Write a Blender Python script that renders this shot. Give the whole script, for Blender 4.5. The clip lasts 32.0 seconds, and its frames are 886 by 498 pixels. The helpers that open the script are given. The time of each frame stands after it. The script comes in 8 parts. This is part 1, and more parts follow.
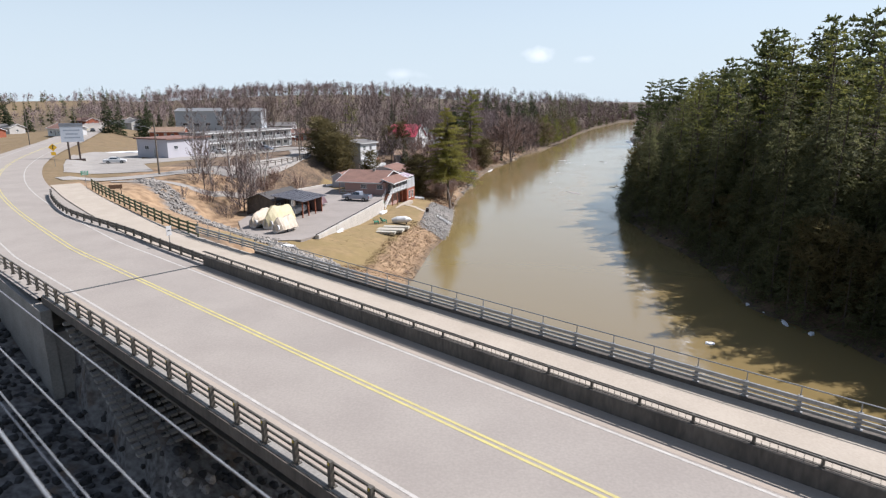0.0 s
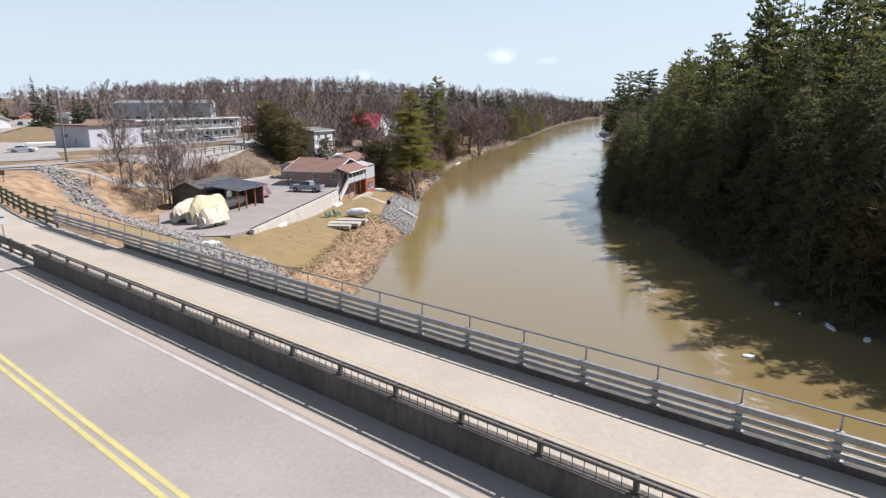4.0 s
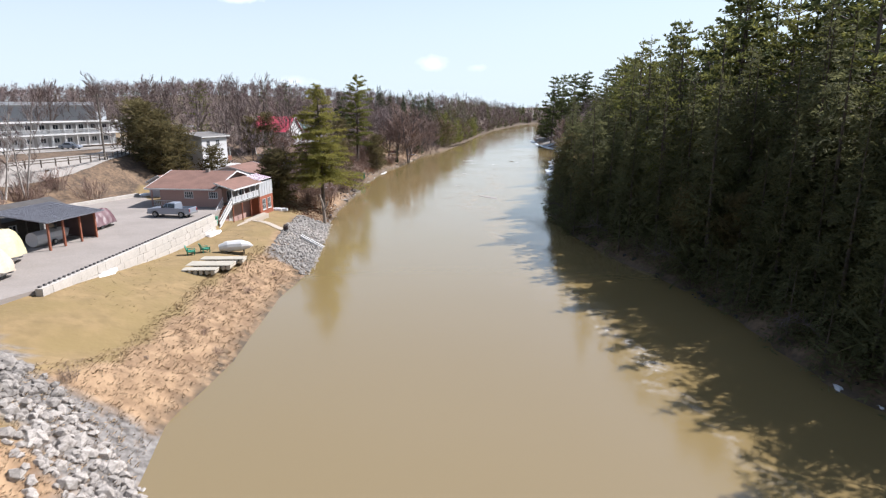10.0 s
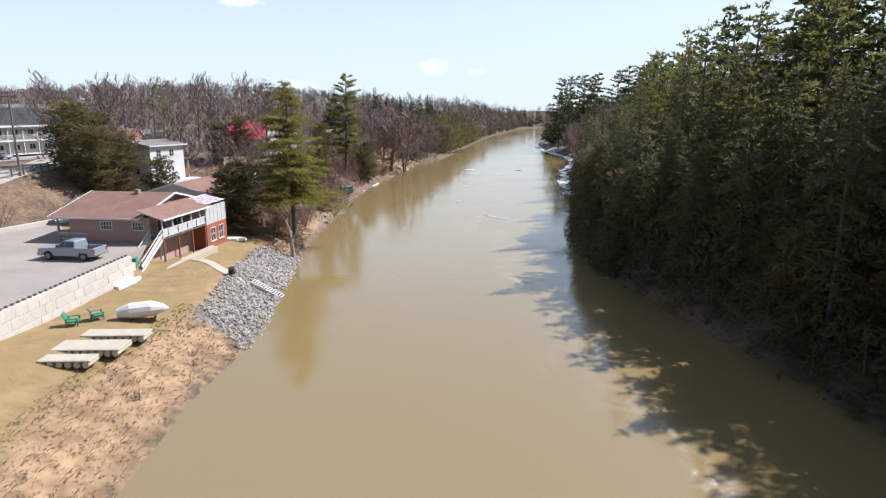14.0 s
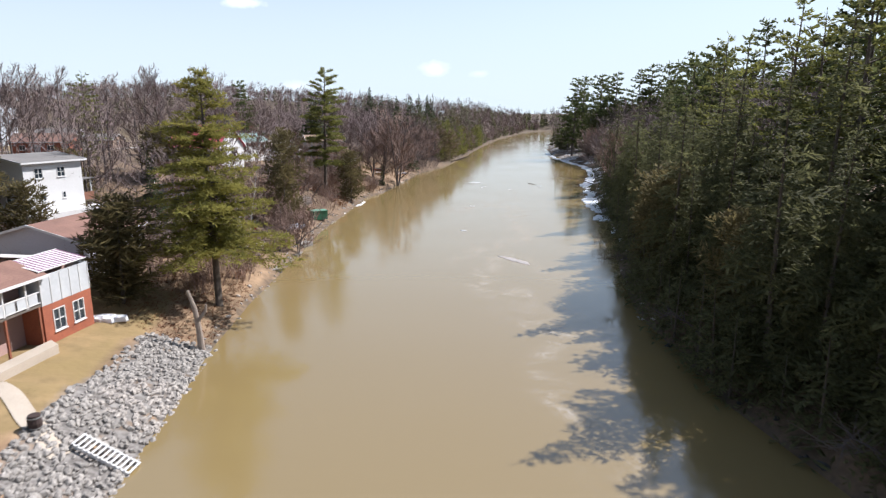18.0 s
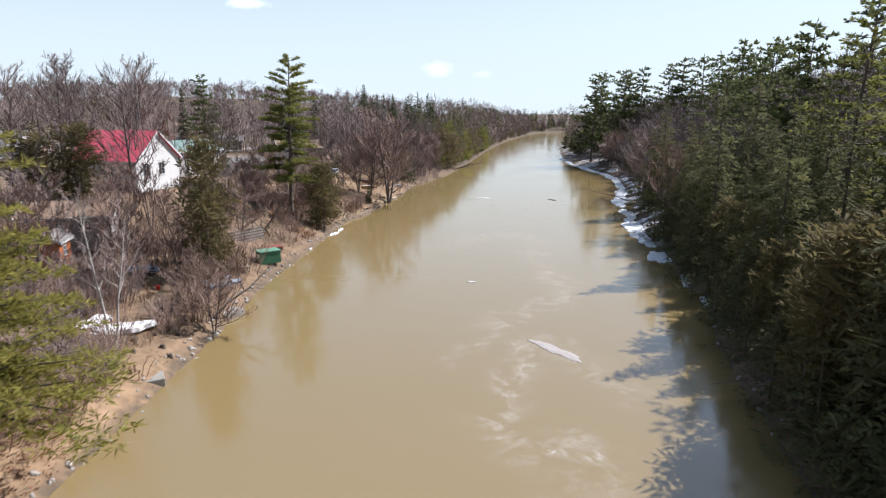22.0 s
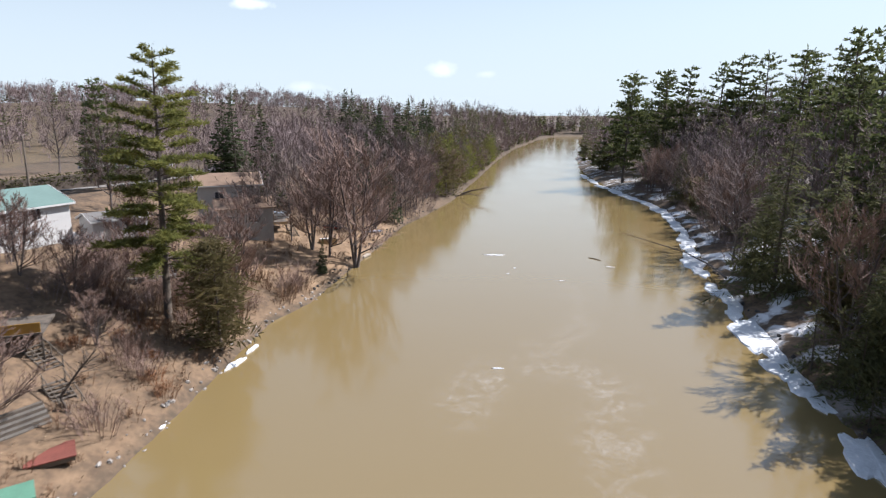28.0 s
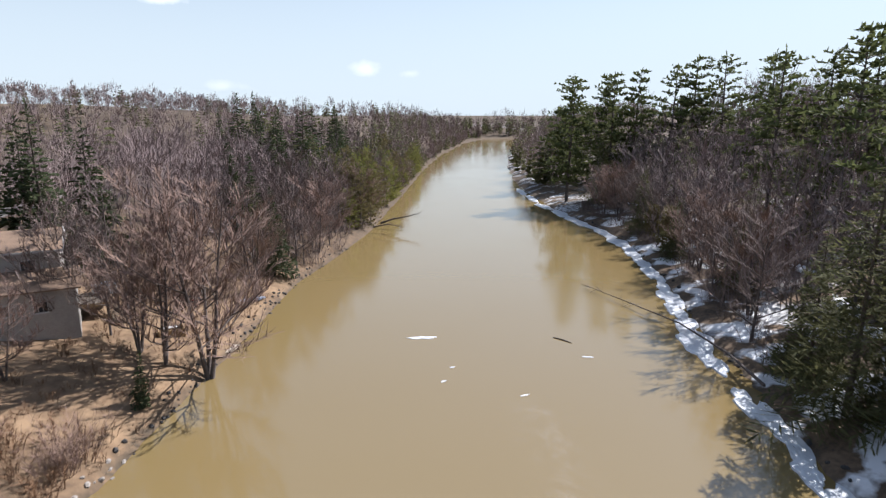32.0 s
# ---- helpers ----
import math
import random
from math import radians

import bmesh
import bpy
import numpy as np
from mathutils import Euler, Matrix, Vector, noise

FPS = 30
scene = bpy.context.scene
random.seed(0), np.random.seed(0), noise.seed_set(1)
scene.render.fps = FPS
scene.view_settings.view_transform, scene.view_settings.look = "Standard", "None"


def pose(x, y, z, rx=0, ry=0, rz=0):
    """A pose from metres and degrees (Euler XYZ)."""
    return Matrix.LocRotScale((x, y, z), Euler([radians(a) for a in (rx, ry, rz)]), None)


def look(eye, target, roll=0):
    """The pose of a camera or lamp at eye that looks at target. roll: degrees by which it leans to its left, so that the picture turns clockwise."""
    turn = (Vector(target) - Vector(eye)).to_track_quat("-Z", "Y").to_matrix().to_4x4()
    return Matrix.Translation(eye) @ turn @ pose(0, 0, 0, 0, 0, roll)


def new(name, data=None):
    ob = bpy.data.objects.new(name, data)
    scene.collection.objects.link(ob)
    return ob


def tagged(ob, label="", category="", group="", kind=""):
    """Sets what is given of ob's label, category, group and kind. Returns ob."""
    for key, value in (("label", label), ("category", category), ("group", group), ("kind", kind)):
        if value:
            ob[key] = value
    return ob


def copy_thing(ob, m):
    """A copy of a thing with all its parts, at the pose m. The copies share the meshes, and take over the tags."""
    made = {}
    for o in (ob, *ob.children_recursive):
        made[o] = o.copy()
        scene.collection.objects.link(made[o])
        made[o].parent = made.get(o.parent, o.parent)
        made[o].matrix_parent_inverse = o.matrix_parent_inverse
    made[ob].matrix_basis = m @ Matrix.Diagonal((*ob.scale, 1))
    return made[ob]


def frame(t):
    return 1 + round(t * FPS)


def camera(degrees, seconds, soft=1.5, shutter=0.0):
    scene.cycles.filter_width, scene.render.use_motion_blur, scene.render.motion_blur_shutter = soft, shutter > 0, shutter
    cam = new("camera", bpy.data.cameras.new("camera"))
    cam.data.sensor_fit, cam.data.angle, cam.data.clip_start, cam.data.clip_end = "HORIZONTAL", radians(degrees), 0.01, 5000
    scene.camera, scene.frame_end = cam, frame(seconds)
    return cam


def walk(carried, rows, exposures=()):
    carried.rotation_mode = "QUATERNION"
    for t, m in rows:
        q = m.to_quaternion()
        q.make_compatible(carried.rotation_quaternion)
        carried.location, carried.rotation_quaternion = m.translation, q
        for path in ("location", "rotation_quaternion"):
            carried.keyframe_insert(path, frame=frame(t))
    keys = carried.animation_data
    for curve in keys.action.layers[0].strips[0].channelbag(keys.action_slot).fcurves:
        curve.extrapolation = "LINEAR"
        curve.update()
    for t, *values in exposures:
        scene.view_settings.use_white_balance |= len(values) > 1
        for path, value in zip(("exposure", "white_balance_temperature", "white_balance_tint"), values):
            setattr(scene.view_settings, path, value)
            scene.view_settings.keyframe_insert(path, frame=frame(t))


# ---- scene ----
cam = camera(72.8, 32.0, soft=1.25, shutter=0.5)
METRES, EYE, TILT, LEAN, TURN = 200.0, 24.5, -13.75, 0.0, 0.0
ROWS = [
    (0.0, 0.0, 0.0, 0.0, 0.0, 0.0, -0.0),
    (0.5, 0.0001, 0.0101, -0.0011, -0.01, 0.02, 0.01),
    (1.0, 0.0001, 0.0201, -0.0022, -0.02, 0.02, 0.02),
    (1.5, 0.0002, 0.0298, -0.0029, -0.02, 0.03, 0.03),
    (2.0, 0.0004, 0.0391, -0.0031, -0.03, 0.04, 0.05),
    (2.5, 0.0006, 0.0484, -0.0035, -0.04, 0.05, 0.07),
    (4.5, 0.0029, 0.0841, -0.0036, -4.86, 0.06, 1.39),
    (5.0, 0.0039, 0.0925, -0.0033, -6.56, 0.03, 1.86),
    (5.5, 0.0051, 0.1011, -0.0027, -8.31, -0.01, 2.31),
    (6.0, 0.0066, 0.1097, -0.0021, -10.01, -0.07, 2.76),
    (6.5, 0.0083, 0.1184, -0.0014, -11.7, -0.15, 3.18),
    (7.0, 0.01, 0.1268, 0.0002, -12.94, -0.18, 3.49),
    (7.5, 0.0129, 0.1383, 0.003, -13.75, -0.17, 3.68),
    (8.0, 0.0155, 0.1502, 0.006, -12.86, -0.03, 3.45),
    (8.5, 0.0177, 0.1601, 0.0088, -10.65, 0.17, 2.83),
    (9.0, 0.0199, 0.1701, 0.0116, -9.46, 0.32, 2.45),
    (9.5, 0.0216, 0.18, 0.0143, -9.32, 0.4, 2.37),
    (10.0, 0.0234, 0.1903, 0.0171, -9.29, 0.5, 2.33),
    (10.5, 0.0255, 0.2016, 0.0201, -9.28, 0.6, 2.3),
    (11.0, 0.0276, 0.2136, 0.0232, -9.28, 0.64, 2.28),
    (11.5, 0.0297, 0.2257, 0.0264, -9.3, 0.66, 2.24),
    (12.0, 0.0318, 0.2378, 0.0293, -9.29, 0.68, 2.23),
    (12.5, 0.0339, 0.2497, 0.0321, -9.3, 0.7, 2.22),
    (13.0, 0.036, 0.2622, 0.0352, -9.31, 0.74, 2.22),
    (13.5, 0.0386, 0.2767, 0.0386, -9.32, 0.78, 2.22),
    (14.0, 0.0416, 0.2931, 0.0426, -9.32, 0.8, 2.24),
    (14.5, 0.0446, 0.3107, 0.047, -9.31, 0.83, 2.27),
    (16.5, 0.0578, 0.3836, 0.0656, -9.33, 0.91, 1.92),
    (17.0, 0.061, 0.4019, 0.0702, -9.29, 0.95, 1.92),
    (17.5, 0.0644, 0.4204, 0.0751, -9.28, 0.97, 1.91),
    (18.0, 0.0678, 0.4391, 0.08, -9.26, 1.0, 1.9),
    (18.5, 0.0712, 0.4577, 0.0849, -9.23, 1.02, 1.89),
    (19.0, 0.0748, 0.4765, 0.09, -9.2, 1.03, 1.89),
    (19.5, 0.0784, 0.4955, 0.095, -9.15, 1.04, 1.88),
    (20.0, 0.0819, 0.5144, 0.0999, -9.12, 1.03, 1.83),
    (20.5, 0.0855, 0.5331, 0.1046, -9.05, 1.05, 1.88),
    (21.0, 0.0892, 0.552, 0.109, -9.0, 1.06, 1.84),
    (21.5, 0.0926, 0.5706, 0.1132, -8.96, 1.05, 1.82),
    (22.0, 0.0962, 0.5888, 0.1175, -8.92, 1.04, 1.82),
    (22.5, 0.0998, 0.6073, 0.1219, -8.87, 1.06, 1.79),
    (23.0, 0.1034, 0.6256, 0.1264, -8.82, 1.08, 1.77),
    (23.5, 0.1069, 0.6441, 0.1312, -8.77, 1.08, 1.78),
    (24.0, 0.1104, 0.6621, 0.1365, -8.74, 1.08, 1.8),
    (24.5, 0.1142, 0.6803, 0.1422, -8.68, 1.09, 1.83),
    (25.0, 0.118, 0.6982, 0.1481, -8.61, 1.1, 1.85),
    (25.5, 0.1217, 0.7162, 0.1543, -8.55, 1.12, 1.85),
    (27.5, 0.1368, 0.7838, 0.1807, -8.24, 1.07, 1.77),
    (28.0, 0.1404, 0.8021, 0.1872, -8.56, 1.07, 1.85),
    (28.5, 0.1443, 0.8205, 0.1934, -9.78, 1.02, 2.18),
    (29.0, 0.1484, 0.8388, 0.1999, -10.79, 0.97, 2.46),
    (29.5, 0.1529, 0.8574, 0.2063, -11.28, 0.95, 2.59),
    (30.0, 0.1574, 0.8757, 0.2124, -12.14, 0.9, 2.79),
    (30.5, 0.1621, 0.8937, 0.2182, -13.93, 0.81, 3.25),
    (31.0, 0.1673, 0.9117, 0.2244, -15.05, 0.74, 3.52),
    (31.5, 0.1729, 0.9298, 0.2306, -15.36, 0.71, 3.62),
    (32.0, 0.1788, 0.9476, 0.2371, -15.35, 0.7, 3.59),
]
walk(cam, [(t, pose(0, 0, EYE, TILT, LEAN, TURN) @ pose(METRES * x, METRES * y, METRES * z, 90 + pitch, roll, yaw)) for t, x, y, z, yaw, pitch, roll in ROWS], exposures=[(0.0, 0.61, 6000, 14), (5.0, 0.64, 6000, 14), (7.0, 0.75, 6000, 14), (9.0, 0.82, 6000, 14), (22.0, 0.82, 6000, 14), (32.0, 0.72, 6000, 14)])

# ---- world, sun ----
SUN_DIR = Vector((0.945, 0.327, 1.07)).normalized()
CLOUDS = (((-0.1373, 0.9776, 0.1597), 0.06, 4.0, 1.0), ((0.1487, 0.9863, 0.0712), 0.055, 2.2, 0.75), ((0.2195, 0.9734, 0.0652), 0.035, 2.5, 0.45), ((-0.0622, 0.9971, 0.0427), 0.07, 4.0, 0.4))
world = bpy.data.worlds.new("sky")
world.use_nodes = True
scene.world = world
wn = world.node_tree.nodes
wl = world.node_tree.links
sky = wn.new("ShaderNodeTexSky")
sky.sky_type = "NISHITA"
sky.sun_disc = False
sky.sun_elevation = math.asin(SUN_DIR.z)
sky.sun_rotation = math.atan2(SUN_DIR.x, SUN_DIR.y)
sky.air_density, sky.dust_density, sky.ozone_density = 1.0, 0.4, 1.0
tint = wn.new("ShaderNodeMix")
tint.data_type, tint.blend_type = "RGBA", "MULTIPLY"
tint.inputs[0].default_value, tint.inputs[7].default_value = 1.0, (0.93, 1.0, 1.01, 1)
calm = wn.new("ShaderNodeHueSaturation")
calm.inputs["Saturation"].default_value = 0.62
wl.new(sky.outputs[0], calm.inputs["Color"])
wl.new(calm.outputs[0], tint.inputs[6])
veil = wn.new("ShaderNodeMix")
veil.data_type = "RGBA"
veil.inputs[7].default_value = (6.15, 6.95, 7.2, 1)
wl.new(tint.outputs[2], veil.inputs[6])
# spring haze, thick at the horizon and thinning out overhead
sky_co = wn.new("ShaderNodeTexCoord")
split = wn.new("ShaderNodeSeparateXYZ")
wl.new(sky_co.outputs["Generated"], split.inputs[0])
thick = wn.new("ShaderNodeMapRange")
thick.interpolation_type = "SMOOTHSTEP"
thick.inputs[1].default_value, thick.inputs[2].default_value, thick.inputs[3].default_value, thick.inputs[4].default_value = 0.0, 0.42, 0.92, 0.03
wl.new(split.outputs[2], thick.inputs[0])
wl.new(thick.outputs[0], veil.inputs[0])
# a few small fair-weather clouds low in the sky
puff = wn.new("ShaderNodeTexNoise")
puff.inputs["Scale"].default_value, puff.inputs["Detail"].default_value = 30.0, 9
wl.new(sky_co.outputs["Generated"], puff.inputs["Vector"])


def cloud(under, centre, wide, thin, white):
    """The sky with one cloud more: centre: its direction; wide: its size in radians; thin: how much flatter it is than wide."""
    mp = wn.new("ShaderNodeMapping")
    mp.inputs["Scale"].default_value = (1, 1, thin)
    wl.new(sky_co.outputs["Generated"], mp.inputs[0])
    far = wn.new("ShaderNodeVectorMath")
    far.operation = "DISTANCE"
    far.inputs[1].default_value = (centre[0], centre[1], centre[2] * thin)
    wl.new(mp.outputs[0], far.inputs[0])
    near_ = wn.new("ShaderNodeMapRange")
    near_.inputs[1].default_value, near_.inputs[2].default_value, near_.inputs[3].default_value, near_.inputs[4].default_value = 0, wide, 0.62, -0.25
    wl.new(far.outputs["Value"], near_.inputs[0])
    both = wn.new("ShaderNodeMath")
    wl.new(near_.outputs[0], both.inputs[0]), wl.new(puff.outputs[0], both.inputs[1])
    edge_ = wn.new("ShaderNodeMapRange")
    edge_.inputs[1].default_value, edge_.inputs[2].default_value, edge_.inputs[4].default_value = 0.66, 1.1, white
    wl.new(both.outputs[0], edge_.inputs[0])
    mx = wn.new("ShaderNodeMix")
    mx.data_type = "RGBA"
    mx.inputs[7].default_value = (9.3, 9.6, 9.7, 1)
    wl.new(edge_.outputs[0], mx.inputs[0]), wl.new(under, mx.inputs[6])
    return mx.outputs[2]


heaven = veil.outputs[2]
for centre, wide, thin, white in CLOUDS:
    heaven = cloud(heaven, centre, wide, thin, white)
wl.new(heaven, wn["Background"].inputs[0])
wn["Background"].inputs[1].default_value = 0.078
sun_data = bpy.data.lights.new("sun", "SUN")
sun_data.energy, sun_data.angle, sun_data.color = 5.0, radians(0.53), (1.0, 0.95, 0.87)
sun = new("sun", sun_data)
sun.matrix_world = look(SUN_DIR * 300, (0, 0, 0))



# ---- materials ----
def mat(name, col, rough=0.8, col2=None, scale=1.0, fine=12.0, bump=0.15, metal=0.0, vary=0.0, spec=0.5, stretch=(1, 1, 1), contrast=0.5):
    """A surface of two colours mixed by coarse and fine noise, in metres, with fine relief; vary: brightness spread from piece to piece."""
    m = bpy.data.materials.new(name)
    m.use_nodes = True
    n, l = m.node_tree.nodes, m.node_tree.links
    b = n["Principled BSDF"]
    col2 = col2 or tuple(c * 0.72 for c in col)
    tc = n.new("ShaderNodeTexCoord")
    mp = n.new("ShaderNodeMapping")
    mp.inputs["Scale"].default_value = stretch
    l.new(tc.outputs["Object"], mp.inputs[0])
    a = n.new("ShaderNodeTexNoise")
    a.inputs["Scale"].default_value, a.inputs["Detail"].default_value = scale, 5
    f = n.new("ShaderNodeTexNoise")
    f.inputs["Scale"].default_value, f.inputs["Detail"].default_value = fine, 4
    l.new(mp.outputs[0], a.inputs["Vector"]), l.new(mp.outputs[0], f.inputs["Vector"])
    add = n.new("ShaderNodeMath")
    add.operation = "ADD"
    l.new(a.outputs[0], add.inputs[0]), l.new(f.outputs[0], add.inputs[1])
    ramp = n.new("ShaderNodeMapRange")
    ramp.inputs[1].default_value, ramp.inputs[2].default_value = 1.0 - contrast * 0.5, 1.0 + contrast * 0.5
    l.new(add.outputs[0], ramp.inputs[0])
    mix = n.new("ShaderNodeMix")
    mix.data_type = "RGBA"
    mix.inputs[6].default_value, mix.inputs[7].default_value = (*col, 1), (*col2, 1)
    l.new(ramp.outputs[0], mix.inputs[0])
    out = mix.outputs[2]
    if vary:
        oi, ge = n.new("ShaderNodeObjectInfo"), n.new("ShaderNodeNewGeometry")
        s = n.new("ShaderNodeMath")
        s.operation = "ADD"
        l.new(oi.outputs["Random"], s.inputs[0]), l.new(ge.outputs["Random Per Island"], s.inputs[1])
        r = n.new("ShaderNodeMapRange")
        r.inputs[2].default_value, r.inputs[3].default_value, r.inputs[4].default_value = 2.0, 1 - vary, 1 + vary
        l.new(s.outputs[0], r.inputs[0])
        h = n.new("ShaderNodeHueSaturation")
        l.new(out, h.inputs["Color"]), l.new(r.outputs[0], h.inputs["Value"])
        out = h.outputs[0]
    l.new(out, b.inputs["Base Color"])
    b.inputs["Roughness"].default_value, b.inputs["Metallic"].default_value = rough, metal
    b.inputs["Specular IOR Level"].default_value = spec
    if bump:
        bm = n.new("ShaderNodeBump")
        bm.inputs["Strength"].default_value, bm.inputs["Distance"].default_value = bump, 0.05
        l.new(f.outputs[0], bm.inputs["Height"]), l.new(bm.outputs[0], b.inputs["Normal"])
    return m


def glassy(name, col=(0.03, 0.04, 0.05), rough=0.05):
    m = bpy.data.materials.new(name)
    m.use_nodes = True
    b = m.node_tree.nodes["Principled BSDF"]
    b.inputs["Base Color"].default_value, b.inputs["Roughness"].default_value = (*col, 1), rough
    b.inputs["Specular IOR Level"].default_value = 0.8
    return m


def leafy(name, col, col2, trans=0.25, scale=0.6):
    """Foliage: two greens, each clump its own shade, a little light coming through."""
    m = mat(name, col, 0.75, col2, scale, 6.0, 0, vary=0.3, spec=0.15, contrast=0.7)
    n, l = m.node_tree.nodes, m.node_tree.links
    b, o = n["Principled BSDF"], n["Material Output"]
    t = n.new("ShaderNodeBsdfTranslucent")
    l.new(b.inputs["Base Color"].links[0].from_socket, t.inputs[0])
    mx = n.new("ShaderNodeMixShader")
    mx.inputs[0].default_value = trans
    l.new(b.outputs[0], mx.inputs[1]), l.new(t.outputs[0], mx.inputs[2]), l.new(mx.outputs[0], o.inputs[0])
    return m


M = dict(
    asphalt=mat("asphalt_pale", (0.311, 0.274, 0.24), 0.9, (0.255, 0.222, 0.196), 0.25, 9.0, 0.1),
    asphalt_dark=mat("asphalt_lot", (0.296, 0.259, 0.233), 0.9, (0.233, 0.204, 0.181), 0.3, 7.0, 0.15),
    concrete=mat("concrete_old", (0.296, 0.274, 0.244), 0.9, (0.2, 0.185, 0.167), 0.6, 8.0, 0.25),
    concrete_walk=mat("concrete_walk", (0.41, 0.35, 0.285), 0.9, (0.345, 0.293, 0.235), 0.5, 10.0, 0.12),
    paint_white=mat("road_paint_white", (0.488, 0.459, 0.422), 0.8, (0.34, 0.311, 0.281), 2.0, 15.0, 0.05),
    paint_yellow=mat("road_paint_yellow", (0.518, 0.444, 0.148), 0.8, (0.4, 0.34, 0.163), 2.0, 15.0, 0.05),
    galv=mat("galvanised_steel", (0.33, 0.33, 0.325), 0.5, (0.22, 0.22, 0.216), 3.0, 20.0, 0.05, metal=0.55),
    steel_brown=mat("weathered_steel", (0.126, 0.111, 0.0925), 0.6, (0.074, 0.0666, 0.0555), 2.0, 14.0, 0.1, metal=0.3),
    bark=mat("bark", (0.118, 0.0925, 0.074), 0.95, (0.0629, 0.0503, 0.0407), 2.0, 14.0, 0.5, stretch=(1, 1, 0.25)),
    bark_grey=mat("bark_grey", (0.126, 0.102, 0.0932), 0.95, (0.0666, 0.054, 0.0496), 2.0, 14.0, 0.4, stretch=(1, 1, 0.3)),
    twig=mat("bare_twigs", (0.215, 0.16, 0.143), 0.95, (0.125, 0.096, 0.088), 0.5, 5.0, 0, vary=0.3),
    twig_red=mat("bare_twigs_reddish", (0.27, 0.178, 0.142), 0.95, (0.155, 0.105, 0.086), 0.5, 5.0, 0, vary=0.3),
    far_twig=mat("far_bare_twigs", (0.245, 0.185, 0.178), 0.95, (0.14, 0.105, 0.10), 0.15, 2.0, 0, vary=0.25),
    birch=mat("birch_bark", (0.488, 0.459, 0.422), 0.85, (0.222, 0.2, 0.178), 3.0, 9.0, 0.2, stretch=(1, 1, 2.5)),
    pine=leafy("pine_needles", (0.235, 0.225, 0.062), (0.085, 0.098, 0.034), 0.5),
    hemlock=leafy("hemlock_needles", (0.175, 0.17, 0.077), (0.066, 0.073, 0.038), 0.5),
    cedar=leafy("cedar_sprays", (0.19, 0.155, 0.07), (0.085, 0.074, 0.038), 0.45),
    pine_gold=leafy("pine_needles_golden", (0.34, 0.30, 0.075), (0.14, 0.145, 0.042), 0.55),
    pine_dark=leafy("pine_needles_dark", (0.13, 0.14, 0.053), (0.052, 0.068, 0.028), 0.45),
    spruce=leafy("spruce_needles", (0.08, 0.095, 0.043), (0.036, 0.048, 0.025), 0.4),
    stone=mat("riprap_stone", (0.34, 0.311, 0.281), 0.9, (0.192, 0.17, 0.152), 1.5, 7.0, 0.5, vary=0.35),
    stone_small=mat("riprap_small", (0.32, 0.295, 0.268), 0.9, (0.2, 0.183, 0.166), 3.0, 10.0, 0.5, vary=0.35),
    glass=glassy("window_glass"),
    white_siding=mat("white_siding", (0.577, 0.57, 0.562), 0.6, (0.518, 0.511, 0.503), 0.4, 6.0, 0.05),
    white_trim=mat("white_trim", (0.592, 0.585, 0.577), 0.5, (0.533, 0.525, 0.518), 0.6, 8.0, 0.03),
    snow=mat("old_snow", (0.82, 0.83, 0.86), 0.7, (0.66, 0.65, 0.65), 0.8, 6.0, 0.3),
)


